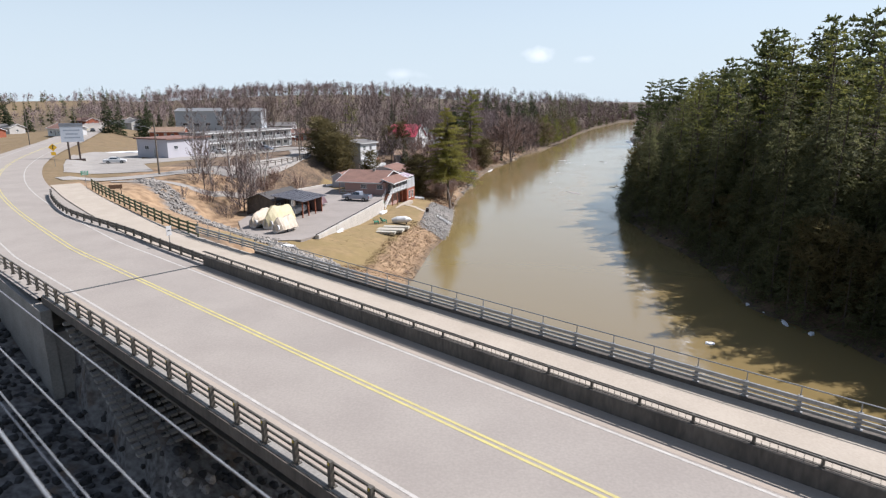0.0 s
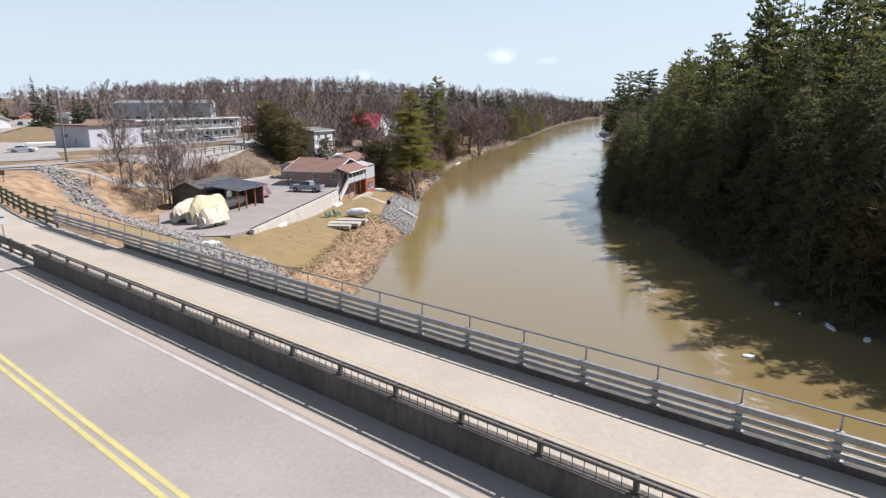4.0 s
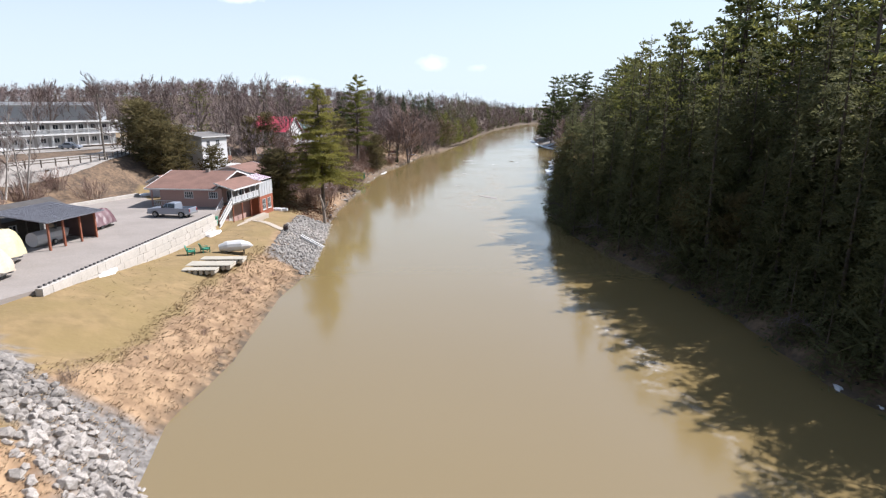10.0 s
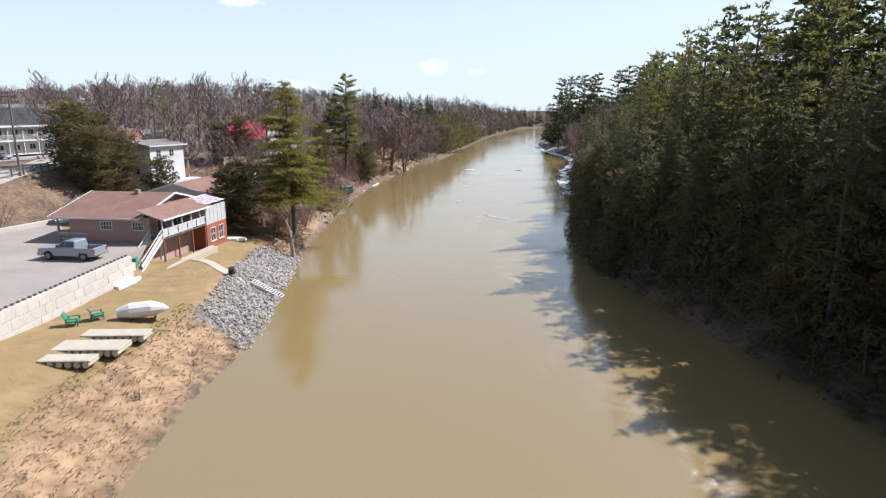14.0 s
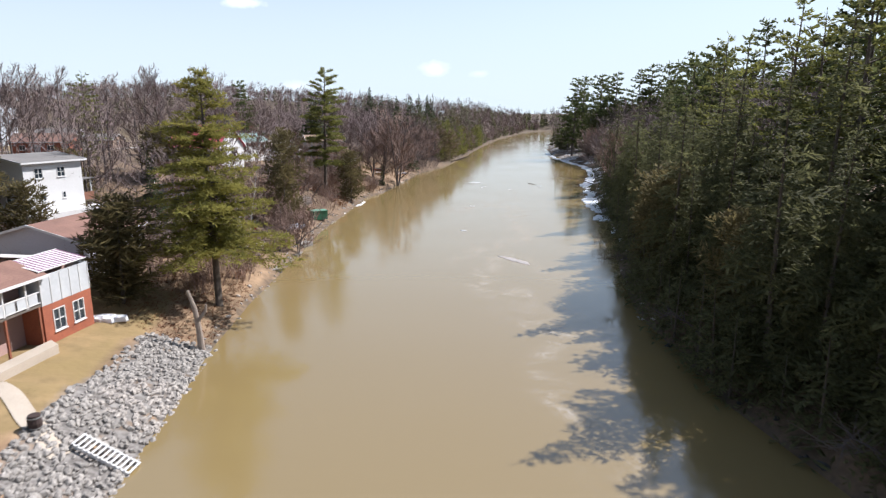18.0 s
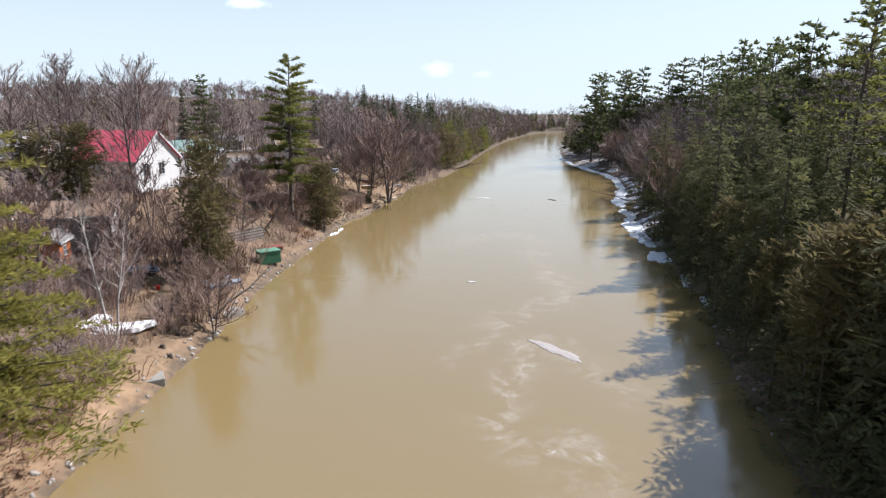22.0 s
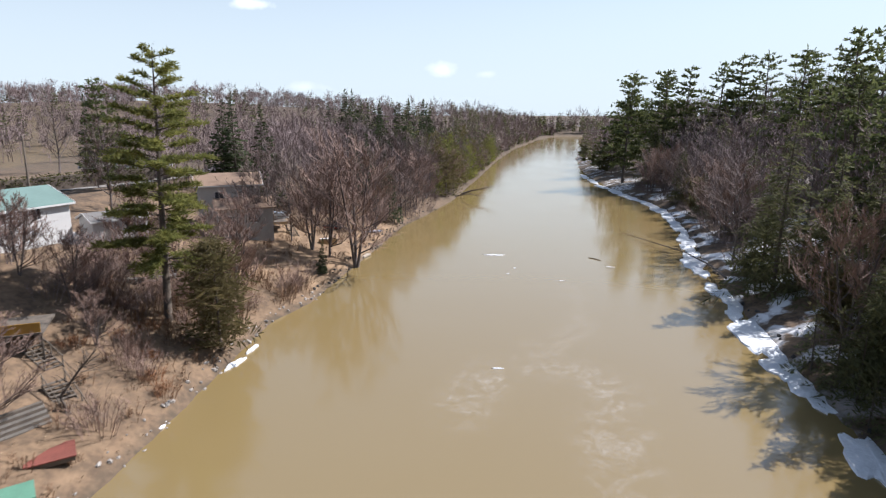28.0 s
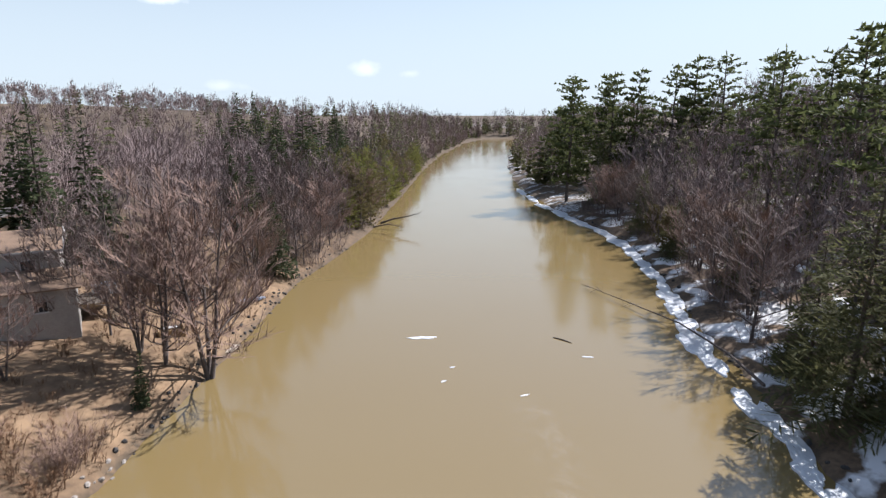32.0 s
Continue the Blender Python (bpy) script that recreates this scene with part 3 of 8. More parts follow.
def feathered(seed, height, radius, bare, shape, rise, whorl, per, pairs, half, sag=0.16, lift=0.0, stem=0.75):
    """Trunk and crown of an evergreen with flat feathered boughs."""
    r = random.Random(seed)
    trunk, crown = Geo(), Geo()
    lean = Vector((r.uniform(-1, 1), r.uniform(-1, 1), 0)) * 0.025 * height
    base = (0.011 * height + 0.06) * stem
    trunk.tube([Vector((0, 0, -0.6)), Vector((0, 0, height * 0.4)) + lean * 0.4, Vector((0, 0, height)) + lean], [base * 1.2, base * 0.7, 0.02], 6)
    z, bulge = height * bare, [r.uniform(0.72, 1.2) for i in range(12)]
    while z < height * 0.97:
        q = min(1.0, max(0.0, (z / height - bare) / (1 - bare)))
        R = radius * shape(q)
        n = max(4, int(per * (0.55 + 0.45 * R / radius)))
        a0 = r.uniform(0, 6.28)
        for i in range(n):
            a = a0 + 6.283 * i / n + r.uniform(-0.4, 0.4)
            L = max(0.5, R * r.uniform(0.55, 1.12) * bulge[int(a * 1.9) % 12])
            d = Vector((math.cos(a), math.sin(a), rise(q) + r.uniform(-0.12, 0.12))).normalized()
            bough(crown, Vector((0, 0, z + r.uniform(-0.5, 0.5) * whorl)) + lean * (z / height), d, L, sag, half, max(3, int(pairs * (0.35 + 0.65 * L / radius))), r, lift)
        z += whorl * r.uniform(0.8, 1.2)
    for i in range(7):
        spike(crown, Vector((0, 0, height * (1 - 0.012 * i))) + lean, (Vector((0, 0, 1)) + rand_dir(r) * (0.3 + 0.12 * i)).normalized(), 0.5 + 0.05 * i, half * 0.6)
    return trunk, crown


def tuft(g, p, d, s, w):
    """A bunch of needles: blades spreading from one point."""
    for i in range(4):
        a = ROLL.uniform(0, 6.28)
        dd = (d * 0.75 + Vector((math.cos(a), math.sin(a), ROLL.uniform(-0.4, 0.9))) * 0.8).normalized()
        spike(g, p, dd, s * ROLL.uniform(0.7, 1.1), w)


def needles(g, p, d, s, w):
    """A soft brush of fine needles."""
    for i in range(7):
        a = ROLL.uniform(0, 6.28)
        dd = (d * 0.7 + Vector((math.cos(a), math.sin(a), ROLL.uniform(-0.5, 0.9))) * 0.85).normalized()
        spike(g, p + dd * 0.04, dd, s * ROLL.uniform(0.6, 1.15), w)


def rand_dir(r, flat=1.0):
    a = r.uniform(0, 2 * math.pi)
    return Vector((math.cos(a), math.sin(a), r.uniform(-1, 1) * flat)).normalized()


def conifer(seed, height, radius, bare, shape, droop, whorl, per, spray, width, tufts, reach=0.25, piece=None):
    """Trunk and crown of one evergreen. bare: trunk without limbs, as a share of the height; shape: how the limbs shorten upwards;
    whorl: metres between rings of limbs; per: limbs a ring; spray, width, tufts: the sprays along a limb."""
    r = random.Random(seed)
    trunk, crown = Geo(), Geo()
    lean = Vector((r.uniform(-1, 1), r.uniform(-1, 1), 0)) * 0.02 * height
    line = [Vector((0, 0, -0.6)), Vector((0, 0, height * 0.33)) + lean * 0.3, Vector((0, 0, height * 0.7)) + lean * 0.7, Vector((0, 0, height)) + lean]
    base = 0.011 * height + 0.06
    trunk.tube(line, [base * 1.2, base * 0.85, base * 0.45, 0.03], 7)
    z = height * bare
    while z < height * 0.985:
        q = min(1.0, max(0.0, (z / height - bare) / (1 - bare)))
        R = radius * shape(q)
        n = max(3, int(per * (0.6 + 0.4 * R / radius)))
        a0 = r.uniform(0, 6.28)
        for i in range(n):
            if r.random() < 0.1:
                continue
            a = a0 + 6.283 * i / n + r.uniform(-0.35, 0.35)
            L = max(0.25, R * r.uniform(0.5, 1.22))
            rise = droop(q) + r.uniform(-0.12, 0.12)
            root = Vector((0, 0, z + r.uniform(-0.3, 0.3) * whorl)) + lean * (z / height)
            d = Vector((math.cos(a), math.sin(a), rise)).normalized()
            if L > 1.0:
                trunk.tube([root, root + d * L * 0.8], [0.018 * L + 0.012, 0.008], 3, False)
            m = max(2, int(tufts * L / radius + 1))
            for j in range(m):
                t = reach + (1.02 - reach) * (j + r.random()) / m
                off = r.uniform(-1, 1) * 0.2 * L * t
                p = root + d * L * t + Vector((-math.sin(a) * off, math.cos(a) * off, -0.10 * L * t * t + r.uniform(-0.1, 0.16)))
                turn = r.uniform(0.25, 1.0) * r.choice((-1, 1))
                dd = Vector((math.cos(a + turn), math.sin(a + turn), rise * 0.5 + r.uniform(-0.35, 0.3))).normalized()
                (piece or tuft)(crown, p, dd, spray * r.uniform(0.7, 1.35) * (0.6 + 0.4 * (1 - q)), width * r.uniform(0.7, 1.3))
        z += whorl * r.uniform(0.75, 1.25)
    top = Vector((0, 0, height)) + lean
    for i in range(5):
        spike(crown, top - Vector((0, 0, 0.4 * i * whorl)), (Vector((0, 0, 1)) + rand_dir(r) * 0.6).normalized(), spray * 0.8, width * 0.6)
    return trunk, crown


def white_pine(seed, h, r, bare=0.25, tufts=17, per=7, whorl=None, spray=0.95, width=0.13):
    g_ = random.Random(seed + 77)
    k = [g_.uniform(0.6, 1.3) for i in range(14)]
    return conifer(seed, h, r, bare, lambda q: (0.62 + 0.72 * q - 1.28 * q ** 1.8) * k[int(q * 13.9)] + 0.07, lambda q: -0.02 + 0.55 * q,
                   whorl or h * 0.05, per, spray, width, tufts * 1.1, 0.26, tuft)


def hemlock(seed, h, r, bare=0.02, pairs=14, per=12, whorl=None, half=0.095):
    return feathered(seed, h, r, bare, lambda q: 1.04 * (1 - q) ** 0.8 * (0.9 + 0.14 * math.sin(q * 21 + seed)) + 0.03, lambda q: -0.2 + 0.42 * q,
                     whorl or h * 0.036, per, pairs, half, 0.26)


def cedar(seed, h, r, pairs=11, per=13, whorl=None, half=0.11):
    return feathered(seed, h * 0.9, r * 1.35, 0.02, lambda q: math.sqrt(max(0.06, 1 - (2 * q - 0.7) ** 2 / 1.75)) * (0.9 + 0.12 * math.sin(q * 18 + seed)), lambda q: 0.45 + 0.35 * q,
                     whorl or h * 0.045, per, pairs, half, 0.05, 0.25)


def spruce(seed, h, r, pairs=9, per=11, whorl=None, half=0.2):
    return feathered(seed, h, r, 0.06, lambda q: (1 - q) ** 0.92 + 0.02, lambda q: -0.15 + 0.35 * q, whorl or h * 0.042, per, pairs, half, 0.12)


def bare_tree(seed, h, spread=0.32, fork=0.25, limbs=9, twigs=7, stems=1, thick=1.0, up=0.55, sub=9, fat=1.0):
    """A leafless tree: stem, limbs, branches, and fine twigs as slender blades."""
    r = random.Random(seed)
    wood, fine = Geo(), Geo()

    def blade(p, d, L, w):
        s = d.cross(Vector((0.3, 0.2, 1))).normalized() * w
        k = len(fine.v)
        fine.v += [tuple(p - s), tuple(p + s), tuple(p + d * L)]
        fine.f.append((k, k + 1, k + 2))

    for st in range(stems):
        a = r.uniform(0, 6.28)
        out = Vector((math.cos(a), math.sin(a), 0)) * (0.03 if stems == 1 else 0.16)
        hh = h * r.uniform(0.8, 1.0) if stems > 1 else h
        n = 6
        stem = [Vector((0, 0, -0.5)) + (out * 0.6 if stems > 1 else Vector())]
        for i in range(1, n + 1):
            stem.append(stem[-1] + (Vector((r.uniform(-1, 1), r.uniform(-1, 1), 0)) * 0.06 + out + Vector((0, 0, 1))) * ((hh + 0.5) / n) * 0.97)
        rb = (0.010 * hh + 0.045) * thick
        rad = [rb * (1 - 0.9 * i / n) + 0.012 for i in range(n + 1)]
        wood.tube(stem, rad, 6)
        for i in range(limbs):
            t = fork + (0.96 - fork) * (i + r.random()) / limbs
            k = min(n - 1, int(t * n))
            p = stem[k].lerp(stem[k + 1], t * n - k)
            a = 2.4 * i + r.uniform(-0.5, 0.5)
            L = hh * spread * (1.15 - 0.75 * t) * r.uniform(0.8, 1.2)
            d = Vector((math.cos(a), math.sin(a), up + 0.6 * t + r.uniform(-0.2, 0.2))).normalized()
            m1 = p + d * L * 0.5
            d2 = (d + Vector((0, 0, 0.35)) + rand_dir(r) * 0.15).normalized()
            e = m1 + d2 * L * 0.5
            rl = rad[k] * 0.5
            wood.tube([p, m1, e], [rl, rl * 0.6, 0.01], 4, False)
            for j in range(twigs):
                u = 0.25 + 0.75 * (j + r.random()) / twigs
                q = p.lerp(m1, u * 2) if u < 0.5 else m1.lerp(e, u * 2 - 1)
                db = (d2 + rand_dir(r) * 0.8 + Vector((0, 0, 0.2))).normalized()
                Lb = L * 0.45 * r.uniform(0.6, 1.2) * (1.2 - 0.6 * u)
                eb = q + db * Lb
                blade(q, db, Lb, (0.032 + 0.008 * Lb) * fat)
                for x in range(sub):
                    v = 0.2 + 0.8 * (x + r.random()) / sub
                    dt = (db + rand_dir(r) * 0.75 + Vector((0, 0, 0.25))).normalized()
                    Lt = Lb * 0.5 * r.uniform(0.5, 1.2)
                    pt = q.lerp(eb, v)
                    blade(pt, dt, Lt, 0.024 * fat)
                    blade(pt + dt * Lt * 0.4, (dt + rand_dir(r) * 0.6).normalized(), Lt * 0.6, 0.019 * fat)
    return wood, fine


def shrub(seed, h, w, stems=16):
    """A leafless thicket: many slender stems from the ground."""
    r = random.Random(seed)
    fine = Geo()
    for i in range(stems):
        a, q = r.uniform(0, 6.28), r.random()
        p = Vector((math.cos(a), math.sin(a), 0)) * w * 0.45 * q
        d = Vector((math.cos(a) * 0.7 * q, math.sin(a) * 0.7 * q, 1)).normalized()
        L = h * r.uniform(0.6, 1.1)
        fine.tube([p - Vector((0, 0, 0.3)), p + d * L * 0.5, p + d * L + rand_dir(r) * 0.1 * L], [0.022, 0.014, 0.004], 3, False)
        for j in range(14):
            t = 0.2 + 0.75 * r.random()
            b = p + d * L * t
            dt = (d + rand_dir(r) * 1.0).normalized()
            s = dt.cross(Vector((0.2, 0.3, 1))).normalized() * 0.015
            k = len(fine.v)
            fine.v += [tuple(b - s), tuple(b + s), tuple(b + dt * L * 0.4 * r.uniform(0.5, 1.1))]
            fine.f.append((k, k + 1, k + 2))
    return fine


def tree_model(name, made, bark, leaf, label, category):
    """One tree below the ground, out of sight, to take copies from."""
    e = thing(name, label, category, 0, 0, 0)
    a, b = made
    part("trunk", a.mesh("trunk", True), M[bark], e)
    part("crown", b.mesh("crown"), M[leaf], e)
    return e


USED = set()


def plant(model, x, y, s=1.0, turn=None, group="", label="", dz=0.0, sz=1.0):
    """A copy of a model tree on the ground at (x, y); the first one is the model itself."""
    turn = random.uniform(0, 360) if turn is None else turn
    m = pose(x, y, ground_at(x, y) + dz, random.uniform(-2, 2), random.uniform(-2, 2), turn)
    if model in USED:
        ob = copy_thing(model, m)
    else:
        USED.add(model)
        ob = model
    ob.matrix_basis = m @ Matrix.Diagonal((s, s, s * sz, 1))
    return tagged(ob, label, "", group)


def plant_top(model, x, y, top, tall, group="", wide=1.0):
    """A tree whose tip reaches the height top above the river; tall: the model's own height."""
    k = (top - ground_at(x, y)) / tall
    return plant(model, x, y, k * wide, group=group, sz=1 / wide)


def garden_pine(seed, h, r, bare=0.12):
    return conifer(seed, h, r, bare, lambda q: (1 - q) ** 0.62 * (0.86 + 0.2 * math.sin(q * 31 + seed)) + 0.04, lambda q: -0.02 + 0.35 * q, h * 0.036, 11, 0.55, 0.042, 62, 0.14, needles)


HEML = [tree_model("hemlock_tree", hemlock(10 + i, 16 + 2 * i, 4.9 + 0.45 * i), "bark", "hemlock", "dense dark green hemlock with drooping sprays on the river bank", "tree") for i in range(4)]
CEDR = [tree_model("cedar_tree", cedar(30 + i, 11 + 2 * i, 2.9 + 0.3 * i), "bark", "cedar", "olive brown-green cedar with upswept sprays", "tree") for i in range(3)]
PINE = [tree_model("white_pine", white_pine(50 + i, 25 + 2 * i, 7.0 + 0.3 * i, 0.1 + 0.06 * i), "bark", "pine", "tall white pine with layered tufted limbs", "tree") for i in range(4)]
SPRU = [tree_model("spruce_tree", spruce(70 + i, 14 + 3 * i, 3.0 + 0.6 * i), "bark", "spruce", "dark narrow pointed spruce", "tree") for i in range(2)]
BARE = [tree_model("bare_tree", bare_tree(90 + i, 13 + 1.5 * i, 0.5 + 0.03 * (i % 3), 0.14, 17 - 6 * (i % 2), 11, 1 + (i % 2) * 2, up=0.38, sub=10, fat=1.4), "bark_grey", ("twig", "twig_red")[i % 2], "leafless deciduous tree with fine grey-brown twigs", "tree") for i in range(5)]
MAPLE = [tree_model("maple_tree", bare_tree(120 + i, 15 + i, 0.5, 0.2, 20, 11, 1, 1.1, 0.75, 8, 1.25), "bark_grey", "twig", "large leafless maple with a broad rounded crown", "tree") for i in range(2)]
GPINE = tree_model("white_pine", garden_pine(201, 20, 6.3, 0.25), "bark", "pine_gold", "broad golden-green white pine standing at the water's edge", "tree")
KNOT = [random.Random(8).uniform(0.5, 1.3) for i in range(15)]
TALLP = tree_model("white_pine", conifer(57, 25.5, 8.0, 0.22, lambda q: (0.72 + 0.6 * q - 1.05 * q ** 2) * KNOT[int(q * 13.9)] + 0.08, lambda q: 0.02 + 0.5 * q, 0.95, 5, 0.7, 0.055, 110, 0.3, needles), "bark", "pine", "tall open-crowned white pine over a garden", "tree")
FAR_P = [tree_model("white_pine", white_pine(150 + i, 24, 6.8 + 0.8 * i, 0.2, 13, 7, 1.3, 1.25, 0.21), "bark", "pine_dark", "tall white pine standing above the woods", "tree") for i in range(3)]
FAR_H = [tree_model("hemlock_tree", hemlock(160 + i, 17, 5.2, 0.03, 7, 7, 0.9, 0.17), "bark", "hemlock", "dark hemlock further back on the slope", "tree") for i in range(2)]
LOW_H = tree_model("hemlock_tree", hemlock(165, 9, 3.8, 0.02, 7, 7, 0.7, 0.12), "bark", "hemlock", "low dark hemlock hanging over the water", "tree")
FAR_B = [tree_model("bare_tree", bare_tree(170 + i, 14, 0.52, 0.14, 14, 8, up=0.45, sub=6, fat=1.6), "bark_grey", "far_twig", "leafless tree in the woods behind", "tree") for i in range(3)]


def row(lo, hi, step):
    y = lo
    while y < hi:
        yield y
        y += step * random.uniform(0.7, 1.3)


def shore_r(y):
    return float(np.interp(y, RIGHT_Y, RIGHT_X))


def shore_l(y):
    return float(np.interp(y, LEFT_Y, LEFT_X))


random.seed(5)
RIGHT_WOOD = "woods on the far bank"
for y in row(30, 205, 4.0):
    plant(random.choice(HEML + CEDR[1:]), shore_r(y) + random.uniform(3.2, 5.2), y, random.uniform(0.62, 0.95), group=RIGHT_WOOD)
for y in row(28, 205, 4.6):
    plant(random.choice(HEML), shore_r(y) + random.uniform(8.5, 12.5), y, random.uniform(0.8, 1.05), group=RIGHT_WOOD)
for y in row(30, 215, 5.5):
    plant(random.choice(FAR_H + [HEML[2], BARE[0]]), shore_r(y) + random.uniform(15, 19), y, random.uniform(0.8, 1.05), group=RIGHT_WOOD)
for y in row(28, 210, 3.0):
    plant(LOW_H, shore_r(y) + random.uniform(0.5, 2.4), y, random.uniform(0.55, 0.95), group=RIGHT_WOOD, sz=0.85)
for lo, hi, step in ((22, 29, 7.5), (30, 40, 11), (42, 56, 15)):
    for y in row(35, 250, step):
        plant(random.choice(FAR_H + FAR_P + FAR_B), shore_r(y) + random.uniform(lo, hi), y, random.uniform(0.95, 1.2), group=RIGHT_WOOD)
for x, y, h in ((54, 122, 24), (64, 161, 24), (60, 100, 25), (56, 80, 27), (58, 140, 22), (66, 118, 26), (70, 175, 25), (55, 132, 24), (62, 150, 25)):
    k = random.randrange(4)
    plant(PINE[k], x, y, h / (25 + 2 * k), group=RIGHT_WOOD)
for y in row(205, 330, 4.5):
    if 219 < y < 243:
        continue
    plant(random.choice(BARE + [BARE[1], BARE[3], HEML[0], CEDR[0]]), shore_r(y) + random.uniform(3.5, 7), y, random.uniform(0.6, 0.9), group=RIGHT_WOOD)
for y in row(200, 340, 5):
    if 222 < y < 240:
        continue
    plant(random.choice(FAR_B * 3 + [HEML[1]]), shore_r(y) + random.uniform(9, 15), y, random.uniform(0.8, 1.1), group=RIGHT_WOOD)
for lo, hi, step in ((16, 26, 5), (27, 42, 5.5)):
    for y in row(200, 350, step):
        plant(random.choice(FAR_B * 5 + FAR_H), shore_r(y) + random.uniform(lo, hi), y, random.uniform(1.0, 1.35), group=RIGHT_WOOD)
plant_top(HEML[3], 80, 230, 22.5, 22, RIGHT_WOOD, 1.2)
plant_top(HEML[2], 82.5, 225, 19, 20, RIGHT_WOOD, 1.2)
plant_top(HEML[1], 83.5, 237, 16, 18, RIGHT_WOOD, 1.1)
for y in row(12, 112, 4.5):
    plant(random.choice(HEML[1:]), shore_r(y) + random.uniform(6, 13), y, random.uniform(0.95, 1.15), group=RIGHT_WOOD)
for y in row(26, 104, 3.6):
    plant(random.choice(HEML[1:]), shore_r(y) + random.uniform(7, 13), y, random.uniform(0.9, 1.1), group=RIGHT_WOOD)
for x, y, top in ((134, 386, 39), (145, 380, 38), (131, 342, 37), (139, 337, 38), (143, 334, 40), (149, 329, 41), (131, 293, 38), (157, 322, 41), (137, 287, 37), (142, 282, 41), (122, 268, 38), (126, 345, 36), (116, 350, 35)):
    plant_top(random.choice(FAR_P), x, y, top, 24, RIGHT_WOOD, 1.0)
for x, y, top, k in ((52, 108, 29, 2), (61, 118, 36, 3), (47, 112, 23, 1), (55, 76, 31, 3), (57, 104, 34, 0), (58, 92, 35, 2), (64, 84, 36, 1), (62, 70, 36, 0)):
    plant_top(PINE[k], x, y, top, 25 + 2 * k, RIGHT_WOOD, 0.95)
for x, y, h in ((142, 404, 25), (146, 396, 24), (104, 246, 25), (96, 232, 22), (90, 214, 25), (84, 200, 25)):
    plant(random.choice(FAR_P), x, y, h / 24, group=RIGHT_WOOD)

# left bank, trees that stand out
LEFT_TREES = "trees along the gardens"
plant_top(GPINE, 1.3, 148.2, 23, 20, LEFT_TREES)
plant_top(TALLP, 9.8, 225.2, 28.8, 25.5, LEFT_TREES)
plant_top(CEDR[2], 4.3, 186, 18.5, 15, LEFT_TREES, 0.75)
for x, y, top in ((6.9, 283.1, 27), (4.4, 284.5, 25.5), (11.1, 287.5, 24.8), (30.6, 445, 34), (39, 362, 27), (45, 340, 27), (49, 346, 24), (42, 352, 25), (33, 348, 26), (52, 358, 26), (55, 372, 25), (51, 342, 19), (54, 350, 18)):
    plant_top(SPRU[1], x, y, top, 17, LEFT_TREES, 1.1)
for x, y, k, s in ((-6.2, 144.8, 2, 0.72), (-7.2, 147.2, 1, 0.72), (-19.0, 157, 1, 0.66), (-31, 160, 2, 0.85), (-28, 156.5, 1, 0.85), (-33.5, 163, 2, 0.8), (-26.5, 161, 2, 0.72), (-30, 165, 1, 0.9),
                   (-24, 182, 1, 0.7), (-14, 202.5, 2, 0.7), (-17.5, 200, 1, 0.75), (-15, 236, 1, 0.6), (3, 244, 0, 0.5)):
    plant(CEDR[k], x, y, s * 1.3, group=LEFT_TREES, sz=0.78)
for x, y, k, s in ((23.8, 248, 0, 0.36), (-11, 172, 1, 0.6), (-25, 300, 1, 1.0), (-20, 305, 0, 0.95), (-2, 330, 1, 1.0)):
    plant(SPRU[k], x, y, s, group=LEFT_TREES)
plant(CEDR[2], 15.4, 221.5, 0.95, group=LEFT_TREES, sz=0.85)
plant_top(FAR_P[0], -15, 281, 28.5, 24, LEFT_TREES)
plant_top(PINE[0], -31, 206, 26, 25, LEFT_TREES)
# big bare trees that stand by themselves
for x, y, k, s in ((-62, 226, 4, 0.95), (-52, 232, 2, 0.9), (-38, 236, 4, 0.9), (-19.5, 242, 4, 1.05), (-30, 236, 4, 1.0), (-12, 222, 2, 0.95), (-25, 228, 2, 0.95), (-8, 203, 2, 0.9), (-45, 210, 2, 0.9),
                   (7.2, 173.4, 1, 0.46), (28.6, 255, 3, 1.1), (24.6, 255.5, 1, 0.95), (22, 258, 3, 0.8), (-37, 201, 2, 0.85), (-28, 190, 4, 0.8), (-20, 199, 0, 0.8), (3, 238, 1, 0.55), (-5, 228, 1, 0.5),
                   (-70, 214, 2, 0.85), (-36, 188, 0, 0.85), (-42, 180, 2, 0.75), (2, 196, 1, 0.5), (5, 203, 3, 0.5),
                   (8, 235, 3, 0.5), (9, 246, 1, 0.5), (13.3, 266, 2, 0.8), (15, 263.5, 0, 0.85), (14.3, 234.8, 1, 0.6), (12.6, 251.7, 3, 0.55), (18.5, 262, 2, 0.7), (-4, 184, 1, 0.55), (-9, 178, 3, 0.6), (-12, 186, 0, 0.7), (-20, 176, 4, 0.7)):
    plant(MAPLE[k // 4] if s > 0.84 and k in (2, 4) else BARE[k], x, y, s * (1.12 if s > 0.84 else 1), group=LEFT_TREES)
for x, y, k, s in ((1.8, 203.8, 2, 0.5), (-1.0, 194.5, 1, 0.5), (3.4, 190.6, 3, 0.4), (-4.5, 197.0, 3, 0.5), (0.8, 187.6, 1, 0.42), (-7.5, 194.0, 1, 0.55), (-6.0, 189.0, 3, 0.45), (-1.5, 177.0, 1, 0.42), (4.2, 181.4, 1, 0.36), (-9, 199.5, 1, 0.5),
                   (2.4, 222.5, 3, 0.45), (-2.5, 224.0, 1, 0.5), (6.4, 216.6, 3, 0.3)):
    plant(BARE[k], x, y, s, group=LEFT_TREES)
